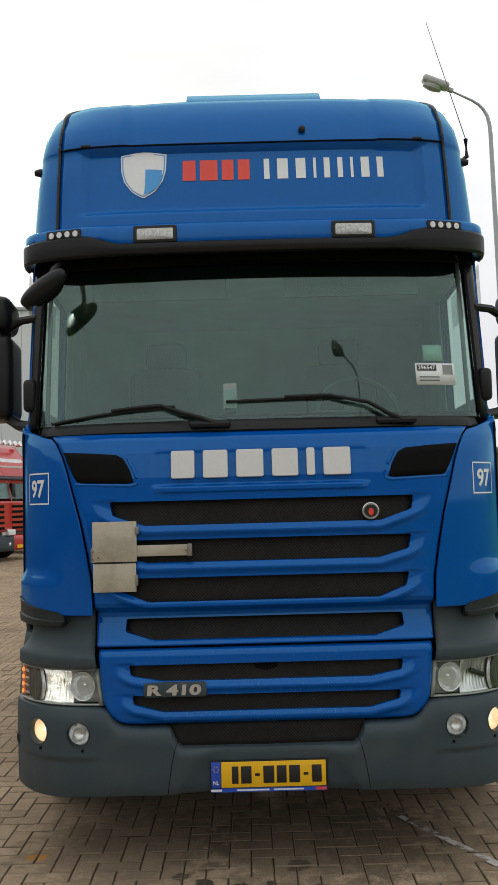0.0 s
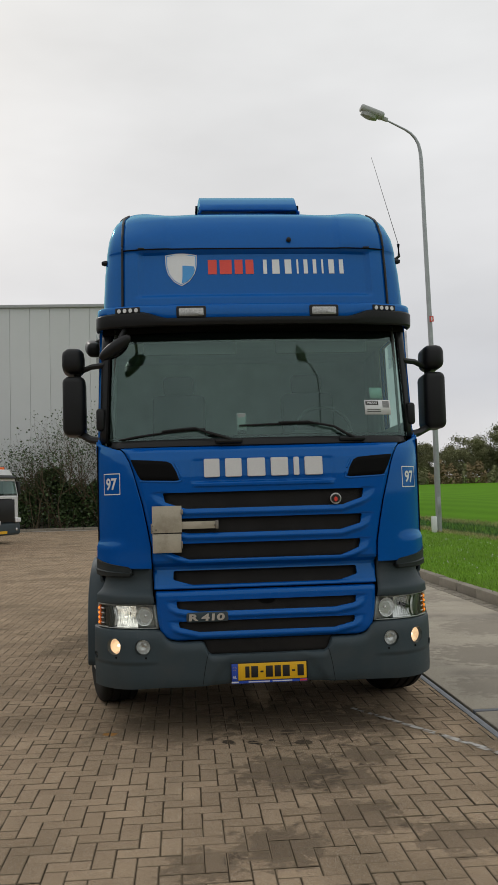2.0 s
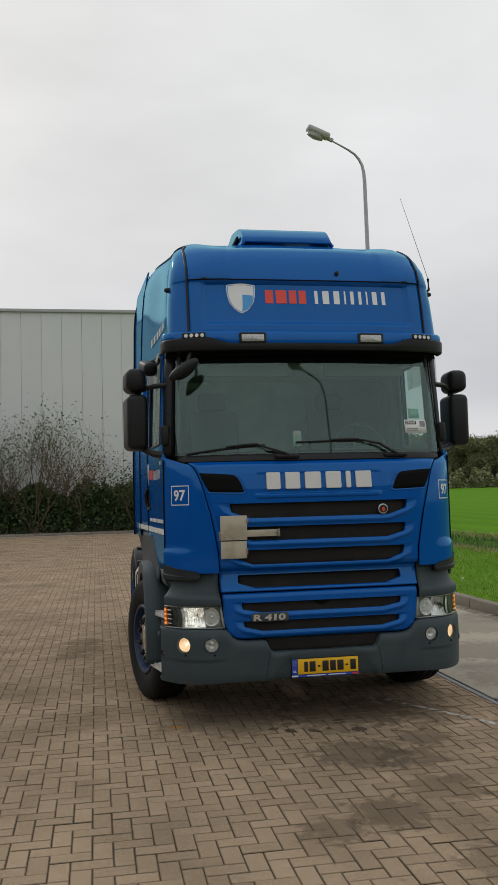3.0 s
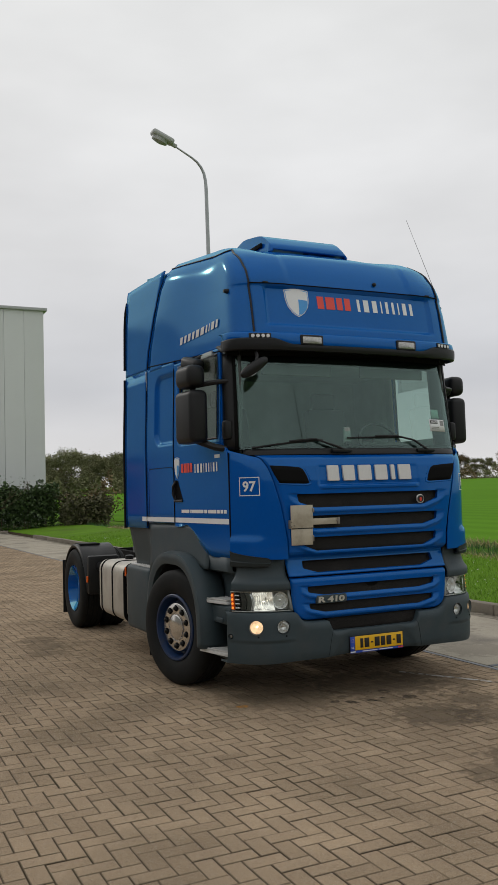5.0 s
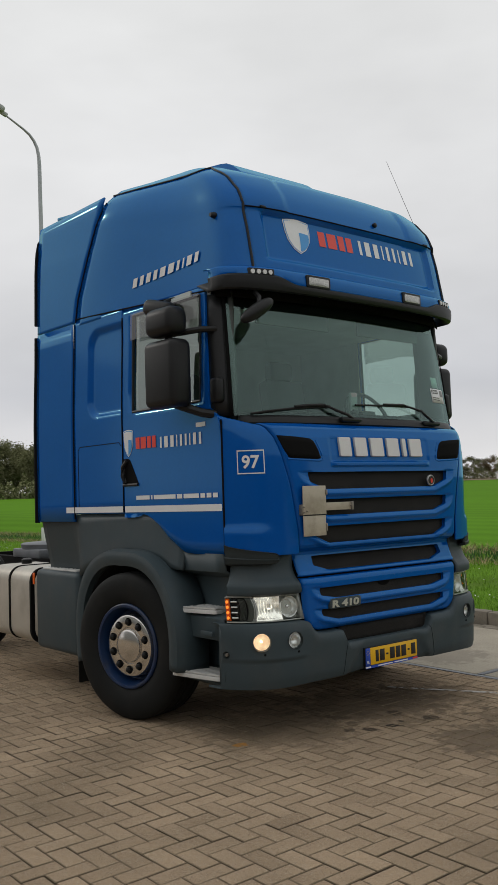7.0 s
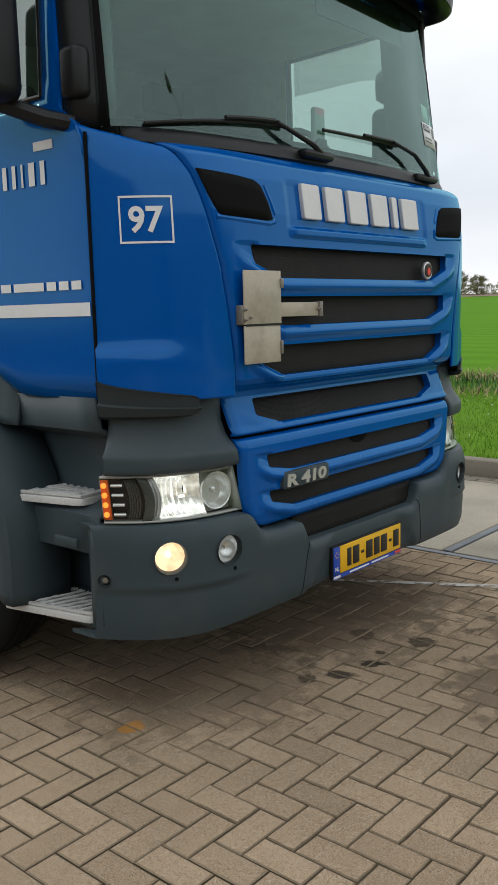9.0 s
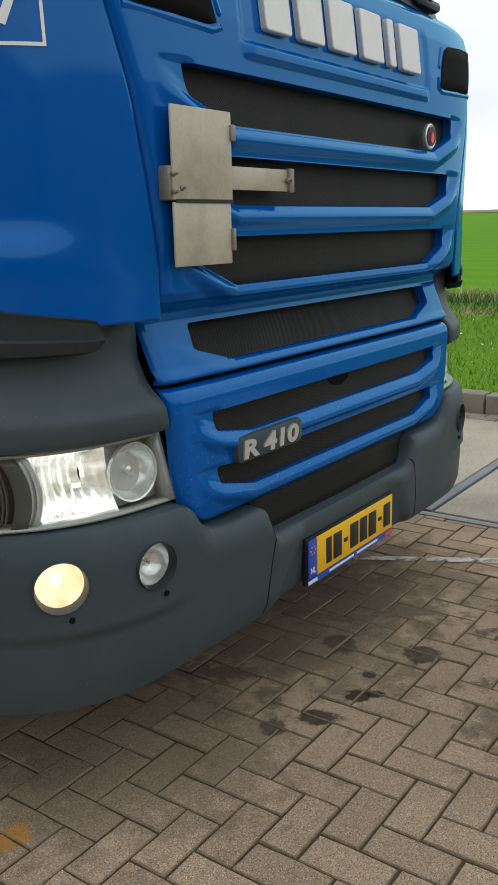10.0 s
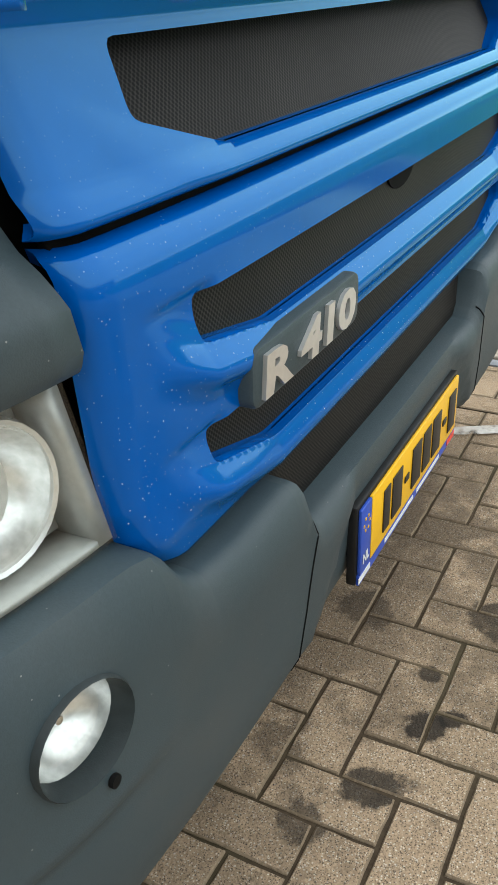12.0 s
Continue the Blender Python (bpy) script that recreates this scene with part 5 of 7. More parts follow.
# number plate: no characters, plain bars
pl = part("number_plate", a_box(0, -0.018, 0.457, 0.545, 0.016, 0.142, bevel=0.003), BLACK, truck, "yellow number plate in a black holder")
part("yellow_field", a_box(0.021, -0.029, 0.4645, 0.485, 0.006, 0.116, bevel=0.002), YELLOW, pl, "yellow reflective field")
part("country_band", a_box(-0.246, -0.029, 0.4645, 0.044, 0.006, 0.116, bevel=0.002), EUBLUE, pl, "blue country band")
part("holder_strip", a_box(0.0, -0.028, 0.3945, 0.535, 0.004, 0.018), EUBLUE, pl, "blue holder strip")
for i in range(6):
    a = 2 * math.pi * i / 6
    part("band_mark", a_box(-0.246 + 0.012 * math.cos(a), -0.0325, 0.49 + 0.012 * math.sin(a), 0.004, 0.001, 0.004), YELLOW, pl)
part("country_code", words("NL", 0.026, 0.018, lambda a, b, d: Vector((-0.259 + a, -0.0325 - d, 0.421 + b)), 0.0005), WHITE, pl, "white letters NL")
xc = -0.172
for w_ in (0.03, 0.048, -0.03, 0.05, 0.045, 0.05, -0.03, 0.045):
    if w_ > 0:
        part("plate_bar", a_box(xc + w_ / 2, -0.0335, 0.464, w_, 0.002, 0.078, bevel=0.0006), INK, pl, "plain dark bar")
    else:
        part("plate_bar", a_box(xc - w_ / 2, -0.0335, 0.464, 0.022, 0.002, 0.012, bevel=0.0006), INK, pl, "plain dark bar")
    xc += abs(w_) + 0.0125
for x0, x1 in ((-0.15, 0.0), (0.02, 0.16)):
    part("strip_bar", a_box((x0 + x1) / 2, -0.0305, 0.3945, x1 - x0, 0.001, 0.007), WHITE, pl)
part("strip_tag", a_box(-0.245, -0.0305, 0.3945, 0.05, 0.001, 0.01), WHITE, pl)
part("strip_tag", a_box(0.24, -0.0305, 0.3945, 0.05, 0.001, 0.012), RED, pl)

# grey housings over the headlamps, headlamps
DIVIDER = mat("lamp_divider", (0.06, 0.068, 0.058), 0.35, var=0.15)
for sx in (-1, 1):
    def hous(k, z):
        xi = lerp(z, [(0.95, 0.8), (1.05, 0.812), (1.21, 0.815)])
        x = xi + (W - 0.024 - xi) * math.sin(k * math.pi / 2)
        y = plan(x, 0.3) + lerp(z, [(0.95, 0.03), (0.955, 0.004), (0.97, -0.006), (1.01, -0.002), (1.03, 0.012), (1.06, 0.045), (1.12, 0.07), (1.25, 0.07)]) * (1 - 0.35 * k)
        x -= lerp(z, [(0.95, 0.015), (0.96, 0.0), (1.02, 0.002), (1.06, 0.05), (1.12, 0.085), (1.25, 0.09)]) * k ** 3
        return Vector((sx * x, y, z))
    sheet("lamp_housing", spaced(0, 1, 22), [0.952, 0.956, 0.962, 0.975, 1.0, 1.01, 1.02, 1.035, 1.05, 1.07, 1.09, 1.12, 1.16, 1.24], hous, GREY, truck, thick=0.015, centre=(0, 1.4, 1.0), label="dark grey housing over the headlamp")

    def hl(k, z, d=0.0):
        xi = lerp(z, [(0.775, 0.772), (0.95, 0.797)])
        x = xi + (W - 0.03 - xi) * math.sin(k * math.pi / 2)
        nx = Vector((math.sin(k * math.pi / 2) ** 3, -1, 0)).normalized()
        return Vector((sx * x, plan(x, 0.31) + 0.016 + lerp(z, [(0.775, 0.0), (0.95, 0.018)]), z)) + Vector((sx * nx.x, nx.y, 0)) * d
    mid = dict(centre=(0, 1.4, 0.86))
    lamp = sheet("headlamp", spaced(0, 1, 20), spaced(0.782, 0.948, 4), lambda k, z: hl(k, z, -0.07), BLACK, truck, thick=0.01, label="clear glass headlamp, low beam and amber LEDs lit", **mid)
    # pale rim round the lamp
    for ks, z0, z1 in ((spaced(0, 1, 18), 0.782, 0.789), (spaced(0, 1, 18), 0.941, 0.948)):
        sheet("lamp_rim", ks, [z0, z1], lambda k, z: hl(k, z, 0.0), BEZEL, lamp, thick=0.06, **mid)
    for k0, k1 in ((0, 0.025), (0.985, 1.0)):
        sheet("lamp_rim", [k0, k1], spaced(0.782, 0.948, 3), lambda k, z: hl(k, z, 0.0), BEZEL, lamp, thick=0.06, **mid)
    sheet("lamp_glass", spaced(0, 1, 20), spaced(0.784, 0.946, 3), lambda k, z: hl(k, z, 0.006), CLEAR, lamp, thick=0, label="clear lamp glass", **mid)
    # the bowl that fills the inner part, its low beam lit
    is_lit = sx < 0

    def bowl(k, z):
        q = max(0.0, 1 - ((k - 0.37) / 0.17) ** 2) * max(0.0, 1 - ((z - 0.865) / 0.082) ** 2)
        return hl(k, z, -0.01 - 0.052 * q ** 0.6 + 0.004 * math.sin(k * 190) * q)
    sheet("lamp_plate", spaced(0.02, 0.235, 6), spaced(0.789, 0.941, 3), lambda k, z: hl(k, z, -0.045), LAMPSILVER, lamp, thick=0.004, **mid)
    sheet("facet_band", spaced(0.485, 0.545, 19), spaced(0.789, 0.941, 8), lambda k, z: hl(k + 0.035 * ((z - 0.866) / 0.075) ** 2 - 0.02, z, -0.014 - 0.006 * abs(math.sin(k * 160))), REFLECTOR, lamp, thick=0.003, label="ribbed chrome band", **mid)
    sheet("reflector", spaced(0.215, 0.49, 36), spaced(0.789, 0.941, 22), bowl, BEAM if is_lit else REFLECTOR, lamp, thick=0.003, label="lit low beam reflector" if is_lit else "low beam reflector", **mid)
    if is_lit:
        part("bulb", tube([hl(0.33, 0.864, -0.02), hl(0.36, 0.864, -0.02)], 0.005, 10), BULB, lamp, "lit bulb")
    else:
        part("bulb_shield", tube([hl(0.3, 0.888, -0.03), hl(0.36, 0.875, -0.024), hl(0.44, 0.858, -0.03)], 0.013, 8), BLACK, lamp, "dark bulb shield")
    p = hl(0.13, 0.868, -0.016)
    turn = Matrix.Translation(p) @ pose(0, 0, 0, 0, 0, sx * 14)
    hb = part("high_beam", moved(lathe([(-0.004, 0.066), (0.012, 0.06), (0.03, 0.046), (0.042, 0.028), (0.045, 0.012), (0.016, 0.01), (0.012, 0.003)], 28, "y", (False, True)), turn @ Matrix.Diagonal((0.92, 1, 1, 1))), LAMPCHROME, lamp, "round chrome high beam reflector")
    part("reflector_rim", moved(lathe([(0.004, 0.07), (-0.006, 0.069), (-0.004, 0.065), (0.004, 0.064)], 28, "y", (False, False)), turn @ Matrix.Diagonal((0.92, 1, 1, 1))), REFLECTOR, hb)
    sheet("divider", spaced(0.515, 0.575, 4), spaced(0.789, 0.941, 8), lambda k, z: hl(k + 0.035 * ((z - 0.866) / 0.075) ** 2, z, -0.002), DIVIDER, lamp, thick=0.02, **mid)
    for q in range(5):
        sheet("ribbed_lens", [0.595 + 0.016 * q, 0.604 + 0.016 * q], spaced(0.797, 0.933, 10), lambda k, z: hl(k + 0.03 * ((z - 0.866) / 0.075) ** 2, z, -0.012), DIVIDER, lamp, thick=0.008, **mid)
    sheet("indicator", spaced(0.83, 0.97, 5), spaced(0.795, 0.935, 4), lambda k, z: hl(k, z, -0.004), AMBER, lamp, thick=0.012, label="amber indicator lens", **mid)
    for i in range(4):
        z = 0.813 + 0.034 * i
        part("led", moved(lathe([(0.003, 0.0105), (-0.003, 0.009), (-0.005, 0.004)], 10, "y"), Matrix.Translation(hl(0.89, z, -0.001)) @ pose(0, 0, 0, 0, 0, sx * 52)), AMBERLIT, lamp)
        part("led_strip", tube([hl(k, z, -0.008) for k in spaced(0.705, 0.8, 4)], 0.006, 8), REFLECTOR, lamp)

# ---------------------------------------------------------------- steps, arches, running gear
def wheel_set(xc, yc, dual):
    """Tyre, rim and hub of one side; xc: the tyre's middle."""
    sx = 1 if xc > 0 else -1
    m = Matrix.Translation((xc, yc, 0.53)) @ pose(0, 0, 0, 0, 0, 0 if dual else 13) @ Matrix.Scale(1.028, 4) @ Matrix.Diagonal((sx, 1, 1, 1))
    w = empty("wheel", "", "")
    w.parent = truck
    tagged(w, "black truck tyre on a blue rim")
    tyre = [(-0.14, 0.3), (-0.152, 0.34), (-0.157, 0.42), (-0.15, 0.47), (-0.135, 0.5), (-0.115, 0.515), (-0.08, 0.516), (-0.075, 0.505), (-0.06, 0.505), (-0.055, 0.517), (-0.005, 0.518), (0, 0.505), (0.012, 0.505), (0.017, 0.517),
            (0.06, 0.516), (0.065, 0.505), (0.08, 0.505), (0.085, 0.516), (0.115, 0.514), (0.135, 0.5), (0.15, 0.47), (0.157, 0.42), (0.152, 0.36), (0.14, 0.315), (0.128, 0.298)]
    part("tyre", moved(lathe(tyre, 64, "x", (False, False)), m), RUBBER, w)
    if dual:
        part("inner_tyre", moved(lathe(tyre, 48, "x", (False, False)), m @ Matrix.Translation((-0.34, 0, 0))), RUBBER, w)
        rim = [(0.13, 0.3), (0.145, 0.297), (0.147, 0.285), (0.12, 0.27), (0.0, 0.25), (-0.05, 0.235), (-0.06, 0.2), (-0.055, 0.15), (-0.05, 0.12), (0.03, 0.115), (0.05, 0.1), (0.055, 0.01)]
        part("rim", moved(lathe(rim, 48, "x", (False, True)), m), BLUE, w, "bright blue dished rim")
        for i in range(10):
            a = 2 * math.pi * i / 10
            part("wheel_nut", moved(lathe([(-0.06, 0.018), (-0.025, 0.016), (-0.02, 0.008)], 8), m @ Matrix.Translation((0, 0.17 * math.cos(a), 0.17 * math.sin(a)))), BLUEIN, w)
    else:
        rim = [(0.12, 0.3), (0.14, 0.299), (0.147, 0.29), (0.145, 0.275), (0.1, 0.262), (0.03, 0.25), (0.02, 0.23), (0.05, 0.215), (0.05, 0.01)]
        part("rim", moved(lathe(rim, 48, "x", (False, True)), m), BLUEIN, w, "dark blue dished rim")
        cap = [(0.03, 0.224), (0.095, 0.222), (0.112, 0.214), (0.117, 0.204), (0.114, 0.13), (0.104, 0.124), (0.104, 0.118), (0.124, 0.112), (0.13, 0.1), (0.132, 0.01)]
        hub = part("hub_cap", moved(lathe(cap, 48), m), HUBSTEEL, w, "polished steel hub cap")
        for i in range(10):
            a = 2 * math.pi * (i + 0.5) / 10
            part("nut_collar", moved(lathe([(0.1, 0.03), (0.119, 0.029), (0.12, 0.024)], 14), m @ Matrix.Translation((0, 0.168 * math.cos(a), 0.168 * math.sin(a)))), MATT, hub)
            part("wheel_nut", moved(lathe([(0.1, 0.021), (0.136, 0.019), (0.142, 0.01)], 6), m @ Matrix.Translation((0, 0.168 * math.cos(a), 0.168 * math.sin(a)))), BLACK, hub)
    return w


FY, RY = 1.37, 5.5
for sx in (-1, 1):
    wheel_set(1.17 if sx > 0 else -1.195, FY, False)
    wheel_set(sx * 1.105, RY, True)

    # wheel arch: outer flare and inner liner
    def arch(a, r, x):
        return Vector((sx * x, FY + 0.02 + r * 1.0 * math.cos(a), 0.5 + r * 1.0 * math.sin(a)))
    ang = [radians(q) for q in spaced(-14, 186, 48)]

    def flare(a, k):
        sq = 1 + 0.09 * abs(math.sin(2 * a)) ** 1.5 * (1 if math.sin(a) > 0 else 0)
        r = lerp(k, [(0, 0.595), (1, 0.61), (2, 0.67), (3, 0.71), (4, 0.725), (5, 0.75)]) * sq
        x = lerp(k, [(0, 0.95), (1, 1.335), (2, 1.35), (3, 1.34), (4, 1.29), (5, 1.1)])
        return arch(a, r, x)
    sheet("wheel_arch", ang, [0, 0.5, 1, 1.5, 2, 2.5, 3, 3.5, 4, 5], flare, GREY, truck, thick=0.01, centre=(0, FY, 0.5), label="dark grey plastic wheel arch")
    sheet("arch_liner", ang, [0.55, 1.3], lambda a, x: arch(a, 0.64, x), MATT, truck, thick=0.01, centre=(0, FY, 0.5))
    sheet("arch_back", spaced(0.7, 2.1, 4), spaced(0.6, 1.45, 4), lambda y, z: Vector((sx * 0.55, y, z)), MATT, truck, thick=0.02)
    # filler between arch and cab, with the door's lower line
    sheet("cab_skirt", spaced(0.74, 2.78, 30), spaced(0, 1, 6), lambda y, k: Vector((sx * (side_x(1.4, y) - 0.02 + 0.03 * (1 - k) - (0.12 if y > 2.25 else 0.12 * step01(2.1, 2.25, y)) * (1 - k)), y, lerp(y, [(0.85, 1.1), (1.0, 1.17), (1.37, 1.2), (1.8, 1.12), (2.1, 1.0), (2.9, 1.02)]) * (1 - k) + k * min(1.488, door_bottom(y) + 0.02))), GREY, truck, thick=0.02, label="dark grey skirt under the cab")
    # entry: recessed side with two grating steps
    sheet("step_recess", spaced(0.3, 0.93, 6), [0.375, 0.43, 0.6, 0.66, 0.8, 0.84, 1.05, 1.1, 1.22], lambda y, z: Vector((sx * lerp(z, [(0.375, 1.19), (0.43, 1.02), (0.6, 1.02), (0.66, 1.22), (0.8, 1.225), (0.84, 1.08), (1.05, 1.07), (1.1, 1.2), (1.22, 1.215)]), y, z)), GREY, truck, thick=0.02, label="dark grey recessed cab entry")
    for z, y0, y1, xf, xr in ((0.855, 0.42, 0.83, 1.2, 1.3), (0.43, 0.365, 0.79, 1.224, 1.313)):
        line = soft_corners([(1.05, y0), (xf, y0), (xr, y1), (1.12, y1 + 0.09), (1.05, y1 + 0.09)], 0.03)
        st_ = part("step", prism(line, lambda a, b, d: Vector((sx * a, b, z + d)), -0.034, -0.008, 0.004), STEP, truck, "aluminium grating step")
        for i in range(10):
            yy = y0 + 0.025 + (y1 - y0 - 0.03) * i / 9
            xe = xf + (xr - xf) * (yy - y0) / (y1 - y0) - 0.012
            part("tread_bar", tube([(sx * 1.06, yy + 0.02, z), (sx * xe, yy - 0.02 if i else yy, z)], 0.005, 4), STEP, st_)
            part("tread_bar", tube([(sx * 1.06, yy, z), (sx * xe, min(yy + 0.06, y1), z)], 0.005, 4), STEP, st_)
        part("step_edge", tube([(sx * 1.06, y0 + 0.008, z), (sx * (xf - 0.01), y0 + 0.008, z), (sx * (xr - 0.01), y1, z), (sx * 1.12, y1 + 0.08, z)], 0.007, 5), STEP, st_)
    part("side_marker", a_box(sx * 1.252, 0.45, 0.7, 0.014, 0.13, 0.035, bevel=0.006), GREY, truck)
    # mud flap
    part("mud_flap", a_box(sx * 1.16, 2.13, 0.3, 0.3, 0.015, 0.3, bevel=0.004), RUBBER, truck, "black rubber mud flap")
    # side box and tank
    sb = part("side_box", a_box(sx * 1.05, 2.54, 0.68, 0.5, 0.78, 0.68, bevel=0.05, seg=3), GREY, truck, "dark grey side box with chequered top")
    part("tread_plate", a_box(sx * 1.05, 2.55, 1.022, 0.42, 0.62, 0.02, bevel=0.006), STEP, sb, "aluminium tread plate")
    for i in range(9):
        for j in range(5):
            part("tread_dimple", a_box(sx * (0.89 + 0.08 * j), 2.29 + 0.065 * i, 1.034, 0.03, 0.012, 0.006, rot=pose(0, 0, 0, 0, 0, 45 if (i + j) % 2 else -45)), STEP, sb) if sx < 0 else None
    tank = part("fuel_tank", a_box(sx * 1.0, 3.56, 0.68, 0.58, 1.16, 0.66, bevel=0.12, seg=5), TANK, truck, "aluminium fuel tank with black straps")
    for y in (3.1, 3.55, 4.0):
        part("strap", prism(rounded(-0.297, -0.337, 0.297, 0.337, 0.125, 6), lambda a, c, d: Vector((sx * 1.0 + a, y + d - 0.06, 0.68 + c)), -0.016, 0.016), MATT, tank)
    part("filler_cap", moved(lathe([(0, 0.05), (0.04, 0.05), (0.05, 0.03)], 16, "z"), Matrix.Translation((sx * 1.0, 3.75, 1.01))), BLACK, tank)
    part("side_reflector", a_box(sx * 1.292, 2.97, 0.93, 0.012, 0.03, 0.1, bevel=0.004), AMBER, tank, "amber side reflector")
    # rear mudguard
    def guard(a, k):
        r = 0.63
        return Vector((sx * lerp(k, [(0, 0.75), (0.1, 1.225), (0.5, 1.24), (1, 1.235)]), RY + r * math.cos(a), 0.5 + r * math.sin(a) - (0.02 if k > 0.4 else 0) - 0.06 * max(0, k - 0.5)))
    gd = sheet("rear_mudguard", [radians(q) for q in spaced(0, 172, 30)], [0, 0.1, 0.5, 1.0], guard, BLACK, truck, thick=0.012, centre=(0, RY, 0.5), label="black plastic rear mudguard")
    part("guard_front", a_box(sx * 1.02, RY - 0.67, 0.75, 0.42, 0.1, 0.5, bevel=0.03), BLACK, gd)
    part("rear_flap", a_box(sx * 1.04, RY + 0.67, 0.5, 0.4, 0.02, 0.75, bevel=0.005), RUBBER, gd, "black rubber rear flap")
    part("side_lamp", a_box(sx * 1.24, RY - 0.69, 0.7, 0.02, 0.04, 0.08, bevel=0.005), AMBER, gd, "amber side lamp")
    part("tank_pipe", tube([(sx * 1.07, 4.15, 0.85), (sx * 1.07, 4.4, 0.86), (sx * 1.07, 4.8, 0.86)], 0.06, 12), BLACK, truck)
    part("chassis_rail", a_box(sx * 0.4, 4.2, 0.86, 0.08, 4.6, 0.26, bevel=0.01), MATT, truck)
    part("tread_rib", a_box(sx * 1.05, RY, 1.125, 0.28, 0.3, 0.02, bevel=0.005), RUBBER, gd)
    # mirrors
    mx, my = (1.455, 0.68) if sx > 0 else (-1.405, 0.6)
    mir = part("mirror_arm", tube([(sx * 1.15, 0.38, 2.72), (sx * 1.25, 0.42, 2.715), (mx - sx * 0.035, my - 0.01, 2.70)], 0.022), BLACK, truck, "black mirrors on an arm")
    turn = pose(0, 0, 0, 0, 0, -sx * 5)
    part("main_mirror", moved(a_box(0, 0, 0, 0.175, 0.33, 0.455, bevel=0.05, seg=4), Matrix.Translation((mx, my, 2.425)) @ turn), BLACK, mir)
    part("wide_mirror", moved(a_box(0, 0, 0, 0.17, 0.3, 0.195, bevel=0.06, seg=4), Matrix.Translation((mx + sx * 0.005, my, 2.775)) @ turn), BLACK, mir)
    part("mirror_neck", tube([(mx - sx * 0.02, my + 0.01, 2.63), (mx - sx * 0.025, my + 0.01, 2.72)], 0.028), BLACK, mir)
    part("mirror_foot", tube([(sx * 1.18, 0.37, 2.14), (sx * 1.26, 0.42, 2.155), (mx - sx * 0.035, my - 0.04, 2.22)], 0.03), BLACK, mir)
    part("foot_cap", a_box(sx * 1.18, 0.35, 2.3, 0.07, 0.1, 0.17, bevel=0.025, seg=3), BLACK, mir)
    part("mirror_glass", moved(a_box(0, 0.162, 0, 0.11, 0.004, 0.38), Matrix.Translation((mx, my, 2.425)) @ turn), CHROME, mir)
    part("mirror_glass", moved(a_box(0, 0.144, 0, 0.09, 0.004, 0.12), Matrix.Translation((mx + sx * 0.005, my, 2.765)) @ turn), CHROME, mir)

# kerb mirror and front mirror on the passenger side
km = part("kerb_mirror", moved(lathe([(0.138 * math.cos(q), 0.048 * math.sin(q) ** 0.75) for q in spaced(0.06, math.pi - 0.06, 18)], 24), Matrix.Translation((-1.045, 0.07, 2.8)) @ pose(0, 0, 0, 0, -34, -12)), BLACK, truck, "black front mirror on a bracket")
part("bracket", tube([(-0.98, 0.17, 2.95), (-1.0, 0.1, 2.9), (-1.03, 0.07, 2.83)], 0.016), BLACK, km)
part("mirror_glass", moved(lathe([(0.0, 0.045), (-0.003, 0.045), (-0.004, 0.02)], 20, "y"), Matrix.Translation((-1.035, 0.126, 2.79)) @ pose(0, 0, 0, 0, -34, -12) @ Matrix.Diagonal((2.2, -1, 1, 1))), CHROME, km)
pm = part("side_kerb_mirror", moved(a_box(0, 0, 0, 0.12, 0.28, 0.12, bevel=0.045, seg=4), Matrix.Translation((-1.28, 0.86, 2.93)) @ pose(0, 0, 0, 15, 0, 10)), BLACK, truck, "black kerb mirror over the passenger door")
part("bracket", tube([(-1.2, 0.84, 3.0), (-1.26, 0.84, 2.97)], 0.02), BLACK, pm)

# frame behind the cab
part("fifth_wheel", moved(lathe([(0, 0.45), (0.05, 0.46), (0.06, 0.44)], 32, "z"), Matrix.Translation((0, 5.0, 1.08))), DRAIN, truck, "greasy steel fifth wheel")
part("fifth_wheel_base", a_box(0, 5.0, 1.03, 0.9, 0.7, 0.1, bevel=0.02), DRAIN, truck)
part("cross_member", a_box(0, 6.4, 0.86, 0.9, 0.08, 0.26, bevel=0.01), MATT, truck)
part("catwalk", a_box(0, 3.4, 1.0, 0.85, 1.5, 0.03, bevel=0.006), STEP, truck, "aluminium catwalk plate")
part("air_tank", tube([(-0.5, 3.3, 1.04), (-0.5, 4.1, 1.04)], 0.07, 14), MATT, truck)
part("hose", tube([(-0.55, 2.95, 1.2), (-0.7, 3.3, 1.13), (-0.75, 3.6, 1.16), (-0.6, 4.0, 1.1)], 0.014), MATT, truck)
part("hose", tube([(-0.6, 3.0, 1.1), (-0.8, 3.5, 1.12), (-0.7, 3.9, 1.16)], 0.012), MATT, truck)
part("engine_block", a_box(0, 1.3, 0.95, 0.9, 1.9, 0.6, bevel=0.05), MATT, truck)
part("axle", tube([(-0.95, FY, 0.5), (0.95, FY, 0.5)], 0.07, 12), MATT, truck)
part("rear_axle", tube([(-0.9, RY, 0.53), (0.9, RY, 0.53)], 0.1, 12), MATT, truck)
part("number_underlay", a_box(0, 0.5, 0.62, 1.94, 0.7, 0.4, bevel=0.05), MATT, truck)

# ---------------------------------------------------------------- ground
GX = [(-3000, -0.012), (-60, -0.0055), (1.4, -0.0055), (1.6, -0.06), (4.0, -0.06), (4.06, 0.1), (4.2, 0.13), (5.5, 0.2), (7.0, 0.31), (7.7, 0.34), (8.0, 0.28), (8.5, -0.1), (9.2, -0.2), (9.6, -0.1), (10.4, 0.2), (11.0, 0.24), (13, 0.2), (30, 0.1), (120, 0.1), (3000, 0.1)]


